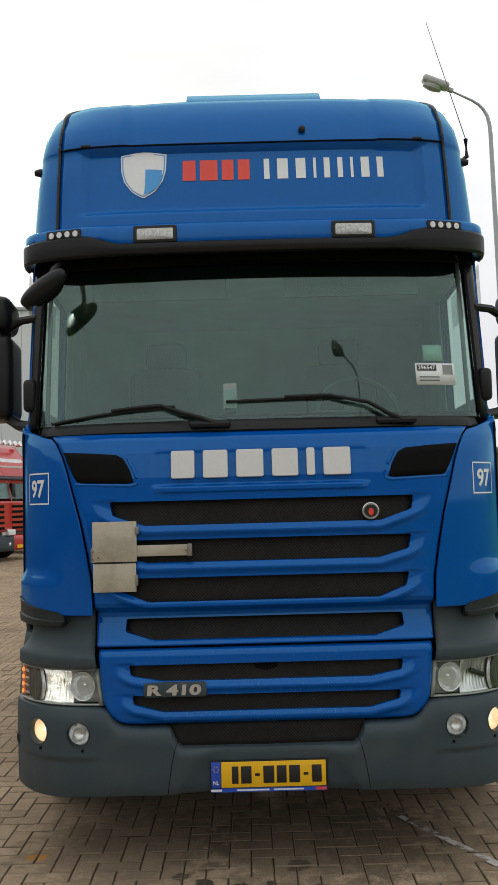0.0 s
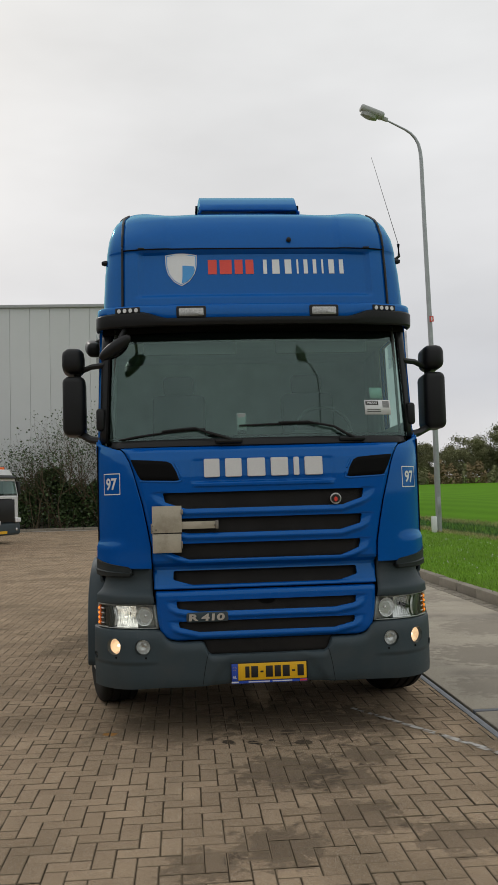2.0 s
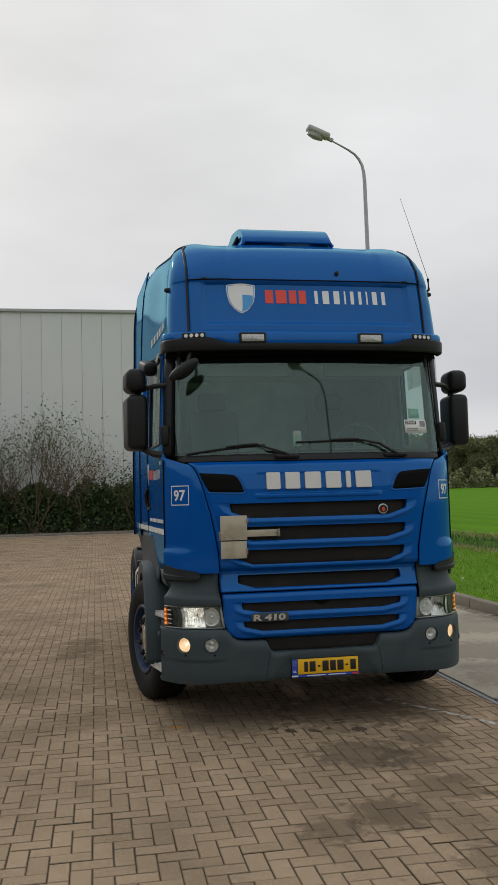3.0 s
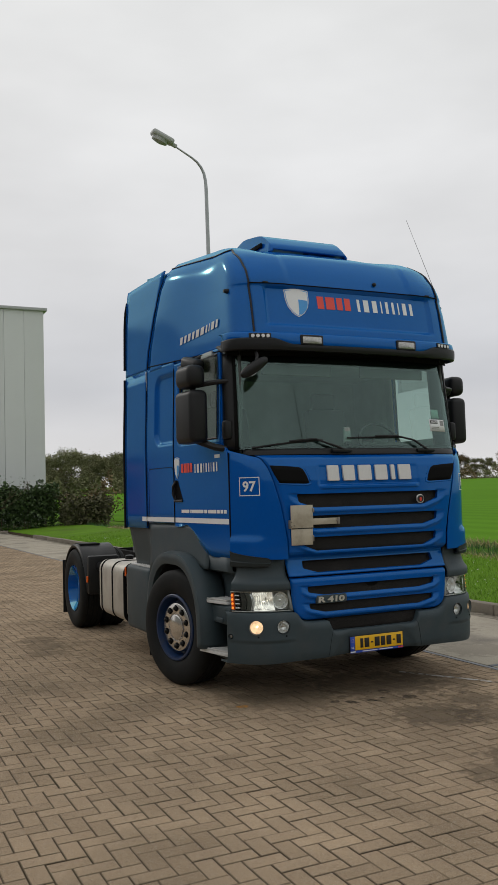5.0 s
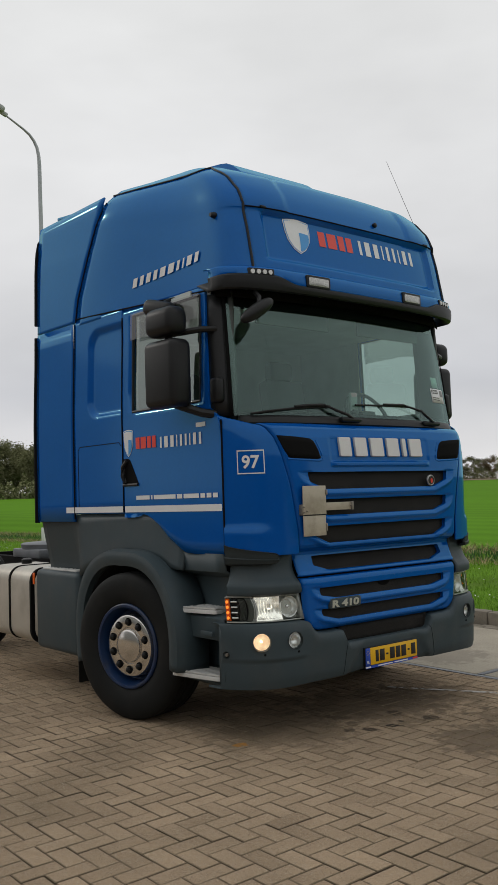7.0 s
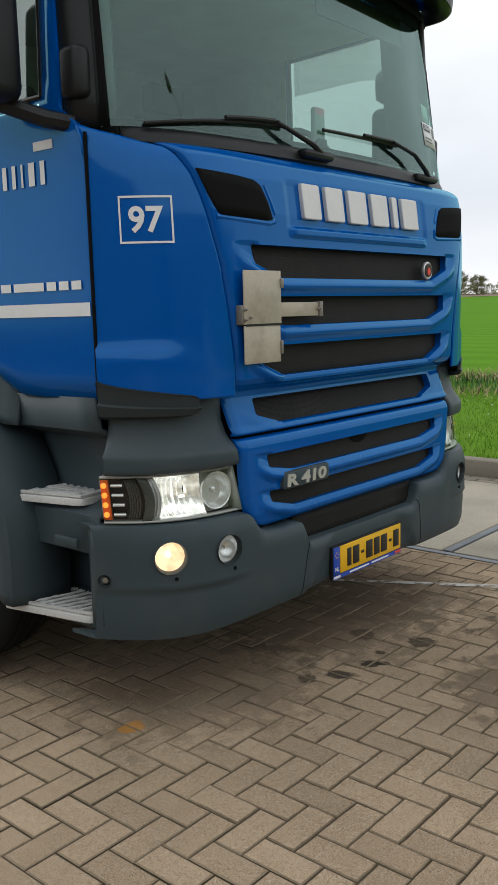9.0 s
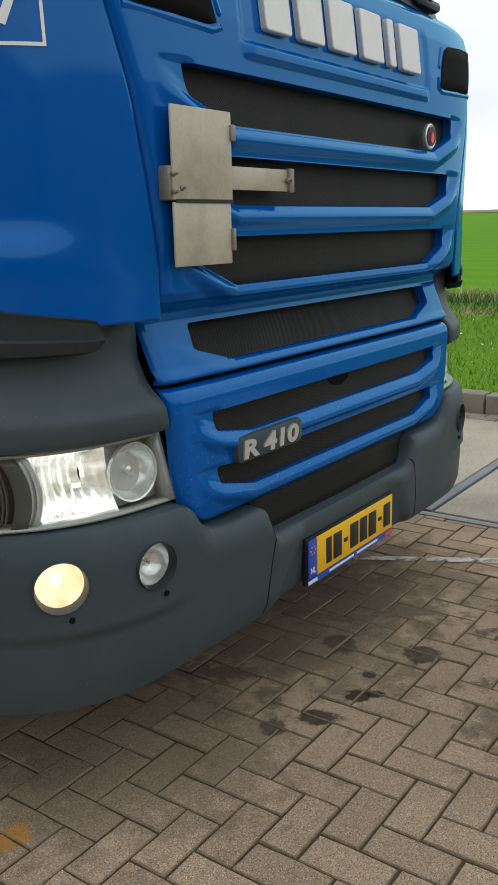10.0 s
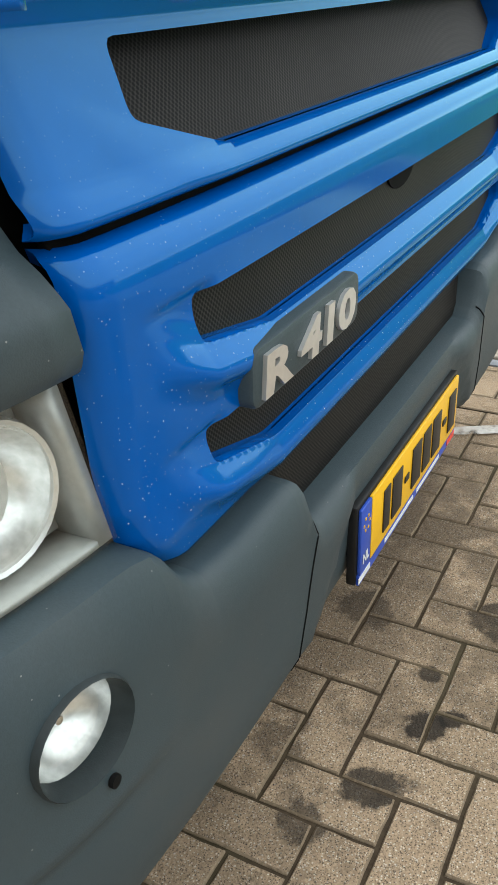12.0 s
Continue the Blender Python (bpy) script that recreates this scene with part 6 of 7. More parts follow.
def ground_z(x, y=0.0):
    """The yard is level; the field beyond the ditch rises gently into the distance."""
    r = math.hypot(x, y)
    return lerp(x, GX) + 0.0165 * min(400.0, max(0.0, r - 14)) * step01(9.5, 13 + 0.2 * max(0.0, y - 20), x)


gx = [-3000, -300, -60, -30, -14, -8, -4, 0, 1.4, 1.6, 3.5, 4.0, 4.06, 4.2] + spaced(4.6, 7.4, 7) + [7.7, 8.0, 8.25, 8.5, 8.9, 9.2, 9.6, 10.0, 10.4, 11.0, 13, 16, 20, 25, 30, 40, 50, 60, 80, 100, 120, 160, 200, 300, 400, 3000]
gy = [-3000, -300, -60, -20] + spaced(-12, 60, 36) + [70, 80, 90, 100, 120, 140, 160, 200, 300, 400, 3000]
def make_ground():
    verts = [(x, y, ground_z(x, y) + (0.04 * noise.noise((x * 0.4, y * 0.3, 0)) if 4.5 < x < 12 else 0)) for y in gy for x in gx]
    n = len(gx)
    faces = [(j * n + i, j * n + i + 1, (j + 1) * n + i + 1, (j + 1) * n + i) for j in range(len(gy) - 1) for i in range(n - 1)]
    me = mesh_of("ground", verts, faces)
    me.materials.append(JOINT), me.materials.append(GRASS)
    for k, p in enumerate(me.polygons):
        p.material_index = 1 if p.center.x > 4.03 or p.center.x < -60 or abs(p.center.y) > 60 else 0
    me.shade_smooth()
    return tagged(new("ground", me), "flat ground with joint sand, verge and green field", "ground", kind="structure")


make_ground()
# field of even green beyond the ditch, with faint sowing rows
FIELD = mat("field_crop", (0.1, 0.24, 0.012), 0.95, spec=0.03, var=0.12, scale=0.05, fine=3)
fn_, fl_ = FIELD.node_tree.nodes, FIELD.node_tree.links
wv = fn_.new("ShaderNodeTexWave")
wv.bands_direction, wv.wave_profile = "X", "SIN"
wv.inputs["Scale"].default_value, wv.inputs["Distortion"].default_value, wv.inputs["Detail"].default_value = 0.16, 1.2, 2.0
ftc = fn_.new("ShaderNodeTexCoord")
fl_.new(ftc.outputs["Object"], wv.inputs["Vector"])
frm = fn_.new("ShaderNodeMapRange")
frm.inputs["To Min"].default_value, frm.inputs["To Max"].default_value = 0.9, 1.07
fl_.new(wv.outputs["Fac"], frm.inputs[0])
fmx = fn_.new("ShaderNodeMix")
fmx.data_type, fmx.blend_type = "RGBA", "MULTIPLY"
fmx.inputs[0].default_value = 1.0
fb = fn_["Principled BSDF"]
fl_.new(fb.inputs["Base Color"].links[0].from_socket, fmx.inputs[6]), fl_.new(frm.outputs[0], fmx.inputs[7])
fl_.new(fmx.outputs[2], fb.inputs["Base Color"])
fx = [11.2, 12, 13, 14, 16, 18, 20, 25, 30, 35, 40, 50, 60, 80, 100, 120, 150, 165, 180, 195]
fy = [-60, -20, 0, 10, 15, 20, 25, 30, 35, 40, 50, 60, 70, 80, 90, 100, 110, 120, 130, 140, 150, 165, 200]
part("field", mesh_of("field", [(x, y, ground_z(x, y) + 0.03) for y in fy for x in fx],
                      [(j * 20 + i, j * 20 + i + 1, j * 20 + i + 21, j * 20 + i + 20) for j in range(22) for i in range(19)]), FIELD)
tagged(bpy.data.objects["field"], "even green crop field", "field", kind="structure")
px = [195, 215, 235, 260, 290, 330]
part("ploughed_strip", mesh_of("ploughed_strip", [(x, y, ground_z(x, y) + 0.12) for y in (-50, 0, 50, 100, 130, 160, 200, 250) for x in px],
                               [(j * 6 + i, j * 6 + i + 1, j * 6 + i + 7, j * 6 + i + 6) for j in range(7) for i in range(5)]), mat("ploughed_earth", (0.2, 0.135, 0.085), 0.95, var=0.2, scale=0.05))
tagged(bpy.data.objects["ploughed_strip"], "bare brown ploughed strip of field", "field", kind="structure")

# concrete lane beside the brick yard, steel drain at the seam
lane = empty("concrete_lane", "worn grey concrete lane with wet stains", "lane", kind="structure")
for y0, y1 in ((-40, -11.7), (-11.69, -5.7), (-5.69, 0.4), (0.48, 6.3), (6.31, 12.3), (12.31, 18.3), (18.31, 24.3), (24.31, 30.3), (30.31, 40.4)):
    part("slab", a_box(2.655, (y0 + y1) / 2, -0.03, 2.08, y1 - y0, 0.06, bevel=0.005, seg=1), CONCRETE, lane)
part("drain_channel", a_box(1.555, 5, -0.02, 0.05, 70, 0.05, bevel=0.004), DRAIN, lane, "dark steel drain channel")
part("cross_drain", a_box(2.655, 0.44, -0.022, 2.08, 0.05, 0.05, bevel=0.004), DRAIN, lane, "dark steel cross drain")
gb = part("gutter_brick", a_box(0, 0, -0.022, 0.094, 0.208, 0.05, bevel=0.006, seg=1), KERB, lane)
gb.location = (3.745, -2.5, 0)
for r in range(2):
    for i in range(1 - r, 148):
        o = new("gutter_brick", gb.data)
        o.parent = lane
        o.location = (3.745 + 0.102 * r, -2.5 + 0.216 * i + 0.108 * r, 0.004 * math.sin(i * 2.9 + r))
    part("gutter_strip", a_box(3.745 + 0.102 * r, 35.0, -0.022, 0.094, 11.0, 0.05), KERB, lane)
    part("gutter_strip", a_box(3.745 + 0.102 * r, -6.6, -0.022, 0.094, 7.9, 0.05), KERB, lane)
kerb = empty("kerb", "weathered concrete kerb along the verge", "kerb", kind="structure")
kb = a_box(0, 0, 0.02, 0.16, 0.99, 0.26, bevel=0.02)
kme = part("kerb_stone", kb, KERB, kerb)
kme.location = (3.98, -9.5, 0)
for i in range(1, 44):
    o = new("kerb_stone", kme.data)
    o.parent = kerb
    o.location = (3.98 + 0.004 * math.sin(i * 2.3), -9.5 + i, 0.006 * math.sin(i * 1.7))
fk = empty("far_kerb", "low concrete kerb before the hedge", "kerb", kind="structure")
for i in range(32):
    o = new("kerb_stone", kme.data)
    o.parent = fk
    o.matrix_basis = pose(-27.5 + i, 41.0, 0, 0, 0, 90)
part("pale_edge", a_box(-10, 40.7, -0.022, 28, 0.3, 0.05), mat("pale_edge_stone", (0.5, 0.48, 0.44), 0.8, var=0.15), fk)
part("planting_soil", a_box(-9, 43.0, 0.0, 36, 3.8, 0.16, bevel=0.02), SOIL)
tagged(bpy.data.objects["planting_soil"], "dark soil bed under the hedge", "soil", kind="structure")

# worn white line
lw = []
for k in spaced(0, 1, 16):
    x, y = 0.71 + 0.8 * k, 0.68 - 1.48 * k
    w_ = 0.03 * (0.6 + 0.6 * k)
    lw.append(((x - 0.87 * w_, y - 0.49 * w_), (x + 0.87 * w_, y + 0.49 * w_)))
part("white_line", mesh_of("white_line", [(p[0], p[1], 0.0052) for a in lw for p in a], [(2 * i, 2 * i + 1, 2 * i + 3, 2 * i + 2) for i in range(16)]), LINE)
tagged(bpy.data.objects["white_line"], "worn white painted line on the bricks", "line", kind="structure")


# ---------------------------------------------------------------- plants
def leaves(name, centres, size, material, parent=None, label="", up=0.0, long=1.0):
    """Many small leaves as loose quads round the given centres (n x 3)."""
    n = len(centres)
    rng = np.random.default_rng(len(name) + n)
    a = rng.normal(size=(n, 3)) * [1, 1, 0.5]
    a /= np.linalg.norm(a, axis=1)[:, None]
    b = np.cross(a, rng.normal(size=(n, 3)) * [0.6, 0.6, 1] + [0, 0, up])
    b /= np.linalg.norm(b, axis=1)[:, None]
    s = size * (0.6 + 0.8 * rng.random((n, 1)))
    q = np.stack([centres - a * s * 0.5, centres + b * s * 0.5 * long, centres + a * s * 0.5, centres - b * s * 0.5 * long], 1).reshape(-1, 3)
    me = bpy.data.meshes.new(name)
    me.from_pydata(q.tolist(), [], np.arange(4 * n).reshape(-1, 4).tolist())
    me.materials.append(material)
    ob = new(name, me)
    if parent:
        ob.parent = parent
    return tagged(ob, label)


def blades(name, xy, z, h, w, material, label, lean=0.35):
    n = len(xy)
    rng = np.random.default_rng(n)
    t = rng.random(n) * 2 * math.pi
    hh = h * (0.5 + rng.random(n))
    base = np.column_stack([xy, z])
    sidev = np.column_stack([np.cos(t), np.sin(t), 0 * t]) * w
    tip = base + np.column_stack([rng.normal(size=n) * lean * hh, rng.normal(size=n) * lean * hh, hh])
    q = np.stack([base - sidev, base + sidev, tip], 1).reshape(-1, 3)
    me = bpy.data.meshes.new(name)
    me.from_pydata(q.tolist(), [], np.arange(3 * n).reshape(-1, 3).tolist())
    me.materials.append(material)
    return tagged(new(name, me), label, "grass", kind="stuff")


rng = np.random.default_rng(5)
def scatter(n, x0, x1, y0, y1):
    x, y = rng.uniform(x0, x1, n), y0 + (y1 - y0) * rng.random(n) ** 1.3
    return np.column_stack([x, y]), np.array([ground_z(v) for v in x])


p, z = scatter(60000, 4.1, 7.75, -2, 30)
blades("verge_grass", p, z, 0.05, 0.006, BLADE, "short bright green verge grass")
p, z = scatter(26000, 7.9, 10.6, -2, 40)
blades("ditch_grass", p, z, 0.17, 0.012, LONGGRASS, "long dark green ditch grass")
p, z = scatter(5000, 7.3, 8.1, -2, 34)
blades("dry_grass", p, z, 0.1, 0.01, DRYGRASS, "dry straw on the ditch edge", 0.8)
p, z = scatter(6000, 10.5, 11.3, -2, 40)
blades("dry_grass", p, z, 0.16, 0.013, DRYGRASS, "dry straw on the far ditch bank", 0.8)
p, z = scatter(260, 4.4, 7.0, 0, 26)
blades("daisies", p, z + 0.04, 0.016, 0.01, WHITE, "small white daisies in the grass")
p, z = scatter(500, 3.98, 4.15, -2, 25)
blades("kerb_weeds", p, z * 0 + 0.1, 0.09, 0.008, BLADE, "grass tufts over the kerb")


def hedge_points(n, x0, x1, y0, y1, h, base=0.1, rough=0.6):
    x, y = rng.uniform(x0, x1, n), rng.uniform(y0, y1, n)
    top = np.array([h * (0.75 + rough * 0.5 * (noise.noise((q * 0.7, w * 0.7, 3.0)) + 0.6 * noise.noise((q * 2.1, w * 2.0, 7.0)))) for q, w in zip(x, y)])
    zz = base + (top - base) * rng.random(n) ** 0.6
    return np.column_stack([x, y, zz])


def bush(name, x0, x1, y0, y1, h, n, material, label):
    th = empty(name, label, "hedge")
    leaves("foliage", hedge_points(n, x0, x1, y0, y1, h), 0.14, material, th)
    for i in range(10):
        x, y = rng.uniform(x0 + 0.2, x1 - 0.2), rng.uniform(y0, y1)
        part("stem", tube([(x, y, 0.05), (x + rng.normal() * 0.15, y, h * 0.5), (x + rng.normal() * 0.3, y, h * 0.9)], 0.025, 5, 0.008), BARK, th)
    return th


bush("hedge", -16, -10.4, 41.8, 43.6, 3.9, 10000, OLIVELEAF, "olive brown overgrown hedge before the hall")
bush("hedge", -10.4, -7.2, 41.8, 43.6, 3.9, 8000, BUSH, "dark green bushy hedge before the hall")
bush("hedge", -7.4, -5.6, 41.8, 43.2, 3.2, 4500, BUSH, "dark green bushy hedge before the hall")
bush("hedge", -2.9, 2.2, 41.8, 43.4, 3.3, 14000, BUSH, "dark green leafy hedge before the hall")
bush("hedge", 2.2, 6.9, 41.6, 43.4, 3.1, 12000, BUSH, "dark green leafy hedge before the hall")
bush("hedge", 6.9, 9.4, 39.5, 42.5, 2.3, 7000, OLIVELEAF, "low olive brown hedge end by the field")
bush("hedge", -5.8, -2.8, 41.9, 43.2, 3.1, 8000, BUSH, "dark green hedge with bare twigs before the hall")


def limb(bm_pts, p0, d, length, r, depth, tips):
    pts = [p0]
    p, v = Vector(p0), Vector(d).normalized()
    for k in range(4):
        v = (v + Vector((random.gauss(0, 0.14), random.gauss(0, 0.14), random.gauss(0.06, 0.1)))).normalized()
        p = p + v * length / 4
        pts.append(tuple(p))
    bm_pts.append((pts, r, r * 0.55))
    if depth == 0:
        tips.append(tuple(p))
        return
    for k in range(3):
        q = Vector(pts[2 + k % 3])
        w = (v + Vector((random.gauss(0, 0.5), random.gauss(0, 0.5), random.gauss(0.1, 0.3)))).normalized()
        limb(bm_pts, tuple(q), w, length * 0.66, r * 0.5, depth - 1, tips)


def shrub(name, x, y, h, leaf, label, nleaf=14, spread=0.5, stems=6, depth=3):
    th = empty(name, label, "shrub")
    tips = []
    for s in range(stems):
        runs = []
        a = random.random() * 6.28
        limb(runs, (x + random.gauss(0, 0.12), y + random.gauss(0, 0.12), 0.05), (spread * math.cos(a), spread * math.sin(a) * 0.5, 1), h * 0.46, 0.036, depth, tips)
        bm = bmesh.new()
        for pts, r0, r1 in runs:
            b2 = tube(pts, r0, 4, r1)
            me = bpy.data.meshes.new("limb")
            b2.to_mesh(me)
            b2.free()
            bm.from_mesh(me)
            bpy.data.meshes.remove(me)
        part("branch", bm, BARK, th)
    c = np.array(tips)
    c = np.repeat(c, nleaf, 0) + rng.normal(size=(len(c) * nleaf, 3)) * 0.2
    leaves("crown", c, 0.1, leaf, th)
    return th


shrub("shrub", -5.0, 42.2, 7.0, BUSH, "tall bare shrub with few leaves before the hall", 3, 0.75, 13)
shrub("shrub", -4.0, 42.4, 7.2, BUSH, "tall bare shrub with few leaves before the hall", 3, 0.4, 9)
shrub("shrub", -7.4, 42.2, 5.8, BUSH, "bare twiggy shrub before the hall", 4, 0.8, 13)
shrub("shrub", -8.8, 42.1, 4.7, BUSH, "twiggy shrub above the hedge", 5, 0.5, 6)
shrub("shrub", -2.4, 42.2, 4.6, BROWNLEAF, "brown twiggy shrub above the hedge", 5, 0.7, 7)
shrub("shrub", 0.2, 42.4, 3.9, BUSH, "twiggy shrub above the hedge", 6, 0.8, 7)
shrub("shrub", 2.4, 42.4, 3.9, BUSH, "twiggy shrub above the hedge", 6, 0.8, 7)
shrub("shrub", 8.9, 41.2, 2.2, BROWNLEAF, "brown grassy shrub at the hedge end", 10, 0.9, 8)

# small white daisies scattered over the verge
dx, dy = rng.uniform(4.6, 7.0, 420), rng.uniform(-1.0, 26.0, 420)
tagged(leaves("daisies", np.array([(a, b, ground_z(a, b) + 0.075) for a, b in zip(dx, dy)]), 0.022, WHITE, None, "small white daisies on the verge"), "", "flowers", kind="stuff")

# fence behind the hedge
fence = empty("fence", "grey steel bar fence behind the hedge", "fence")
part("rail", a_box(-4, 43.9, 2.4, 20, 0.05, 0.05), GALV, fence)
part("rail", a_box(-4, 43.9, 0.5, 20, 0.05, 0.05), GALV, fence)
for i in range(100):
    o = part("bar", a_box(-14 + 0.2 * i, 43.9, 1.3, 0.025, 0.025, 2.5), GALV, fence) if i == 0 else new("bar", o.data)
    if i:
        o.parent = fence
        o.location.x = 0.2 * i


def far_tree(x, y, h, w, material, label, slim=False):
    th = empty("tree", label, "tree", group="trees beyond the field")
    g = ground_z(x, y)
    part("trunk", tube([(x, y, g - 0.2), (x + 0.1 * h * random.gauss(0, 0.2), y, g + h * 0.5), (x, y, g + h * 0.85)], 0.02 * h, 6, 0.006 * h), BARK, th)
    for k in range(4):
        a = random.random() * 6.28
        part("limb", tube([(x, y, g + h * (0.25 + 0.1 * k)), (x + 0.3 * w * math.cos(a), y + 0.3 * w * math.sin(a), g + h * (0.5 + 0.1 * k))], 0.01 * h, 5, 0.004 * h), BARK, th)
    n = 34
    cl = []
    for k in range(n):
        zz = h * (0.1 + 0.88 * random.random() ** 0.75)
        rr = w * 0.5 * math.sin(math.pi * min(1.0, 0.14 + 0.86 * (1 - zz / h) ** (0.6 if slim else 0.85))) ** 0.7
        a, q = random.random() * 6.28, random.random() ** 0.5
        cl.append((x + rr * q * math.cos(a), y + rr * q * math.sin(a), g + zz))
    c = np.array(cl)
    c = np.repeat(c, 330, 0) + rng.normal(size=(n * 330, 3)) * [0.068 * w, 0.068 * w, 0.05 * h]
    c[:, 2] = np.maximum(c[:, 2], g + 0.1)
    leaves("crown", c, 0.027 * h, material, th)


random.seed(11)
# direction (degrees from the truck's axis), distance and height of the tree belts
for az0, az1, stepd, dist, h0, h1 in ((9, 33, 0.8, 168, 6.2, 9.8), (33, 64, 1.0, 300, 6.0, 9.5)):
    az = az0
    while az < az1:
        d = dist * random.uniform(0.97, 1.1)
        h = random.uniform(h0, h1) * (1.3 if 21 < az < 29 else 1.0) * (0.85 if az < 15 else 1)
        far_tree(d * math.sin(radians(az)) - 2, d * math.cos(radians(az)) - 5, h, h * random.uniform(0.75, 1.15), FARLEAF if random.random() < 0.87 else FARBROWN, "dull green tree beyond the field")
        az += stepd * random.uniform(0.7, 1.2)
c = []
for az in np.arange(5, 66, 0.0018):
    dist = 160 if az < 33 else 292
    d = dist * random.uniform(0.98, 1.04)
    x, y = d * math.sin(radians(az)) - 2, d * math.cos(radians(az)) - 5
    c.append((x, y, ground_z(x, y) + random.random() ** 1.2 * (4.2 if az < 33 else 4.5) * (0.75 + 0.4 * math.sin(az * 2.1) * math.sin(az * 5.3))))
c = np.array(c)
brown = np.sin(np.arange(len(c)) * 0.0011) + 0.5 * np.sin(np.arange(len(c)) * 0.0047) > 0.35
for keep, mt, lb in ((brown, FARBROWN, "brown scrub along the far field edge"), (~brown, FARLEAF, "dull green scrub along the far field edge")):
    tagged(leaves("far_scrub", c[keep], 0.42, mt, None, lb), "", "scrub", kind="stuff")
farm = empty("farmhouse", "small white farmhouse far across the field", "house")
fz = ground_z(222, 151)
part("wall", a_box(222, 151, fz + 1.0, 4.5, 4.5, 2.0), TRUCKWHITE, farm)
part("roof", prism([(-2.7, 1.9), (2.7, 1.9), (0, 3.3)], lambda a, b, d: Vector((222 + d, 151 + a, fz + b)), -2.5, 2.5), ROOFTRIM, farm)

# ---------------------------------------------------------------- hall behind the hedge
hall = empty("warehouse", "large hall with pale grey vertical metal cladding", "building")
HH, HW, HY, HX = 13.0, 1.165, 45.0, 6.9
pan = part("cladding_panel", a_box(0, 0, HH / 2, HW - 0.012, 0.1, HH, bevel=0.012, seg=1), CLADDING, hall)
pan.location = (HX - HW / 2, HY, 0)
for i in range(1, 34):
    o = new("cladding_panel", pan.data)
    o.parent = hall
    o.location = (HX - HW / 2 - HW * i, HY, 0)
for i in range(20):
    o = new("cladding_panel", pan.data)
    o.parent = hall
    o.matrix_basis = pose(HX - 0.05, HY + HW / 2 + 0.05 + HW * i, 0, 0, 0, 90)
part("core", a_box(HX - 20, HY + 12, HH / 2 - 0.1, 39.4, 23.6, HH - 0.2), ROOFTRIM, hall)
part("roof_edge", a_box(HX - 19.8, HY + 12, HH + 0.08, 40, 24.4, 0.18, bevel=0.02), ROOFTRIM, hall)
part("plinth", a_box(HX - 19.8, HY - 0.08, 0.2, 39.6, 0.1, 0.4), CONCRETE, hall)


# unseen plain halls added behind and to the side to darken the reflections
for nm, cx, cy, sx_, sy_, hh in (("warehouse", -34, -6, 12, 66, 9.0), ("warehouse", -4, -46, 70, 12, 8.5)):
    hb = empty(nm, "plain grey hall, unseen, added to darken reflections", "building")
    part("wall", a_box(cx, cy, hh / 2, sx_, sy_, hh, bevel=0.05), mat("added_hall_cladding", (0.3, 0.31, 0.3), 0.6, var=0.1, scale=0.3), hb)
    part("roof_edge", a_box(cx, cy, hh + 0.1, sx_ + 0.4, sy_ + 0.4, 0.2), ROOFTRIM, hb)

# ---------------------------------------------------------------- street lamps
def street_lamp(x, y, base, yaw, label):
    th = empty("street_lamp", label, "street lamp", pose(x, y, base, 0, 0, yaw))
    H = 12.85
    pts = [(0, 0, -0.3), (0, 0, 2), (0, 0, 4), (-0.02, 0, 6), (-0.05, 0, 8), (-0.08, 0, 10), (-0.1, 0, H - 0.8), (-0.12, 0, H - 0.5), (-0.17, 0, H - 0.25), (-0.27, 0, H - 0.05), (-0.42, 0, H + 0.12), (-0.6, 0, H + 0.24), (-0.95, 0, H + 0.42), (-1.35, 0, H + 0.62)]
    part("post", tube(pts, 0.095, 14, 0.024), GALV, th, "tapered galvanised steel post")
    head = part("lamp_head", sheet_head(), LAMPGREY, th, "grey street lamp head")
    part("lamp_bowl", moved(lathe([(0.04, 0.17), (-0.07, 0.16), (-0.12, 0.06)], 16, "z"), Matrix.Translation((-1.76, 0, H + 0.7)) @ pose(0, 0, 0, 8, 22) @ Matrix.Diagonal((1.75, 1.1, 1, 1))), mat("lamp_bowl", (0.35, 0.36, 0.34), 0.2), head)
    part("hatch", a_box(0, -0.1, 0.9, 0.12, 0.03, 0.5, bevel=0.01), GALV, th)
    part("cable_box", a_box(-0.16, -0.03, 0.3, 0.14, 0.2, 0.5, bevel=0.01), WHITE, th, "pale cable box on the post")
    part("number_tag", a_box(0, -0.1, 6.85, 0.13, 0.02, 0.18), RED, th)
    part("number_field", a_box(0, -0.112, 6.85, 0.05, 0.006, 0.12), WHITE, th)
    return th


def sheet_head():
    bm = bmesh.new()
    box(bm, 0, 0, 0.04, 0.82, 0.42, 0.2, bevel=0.085, seg=4)
    box(bm, 0.42, 0, -0.01, 0.3, 0.14, 0.12, bevel=0.03)
    return moved(bm, Matrix.Translation((-1.68, 0, 12.85 + 0.77)) @ pose(0, 0, 0, 8, 22))


street_lamp(7.45, 20.7, 0.28, 0, "tall galvanised street lamp on the grass verge")
street_lamp(6.3, -18.8, 0.0, 0, "tall galvanised street lamp behind the yard")


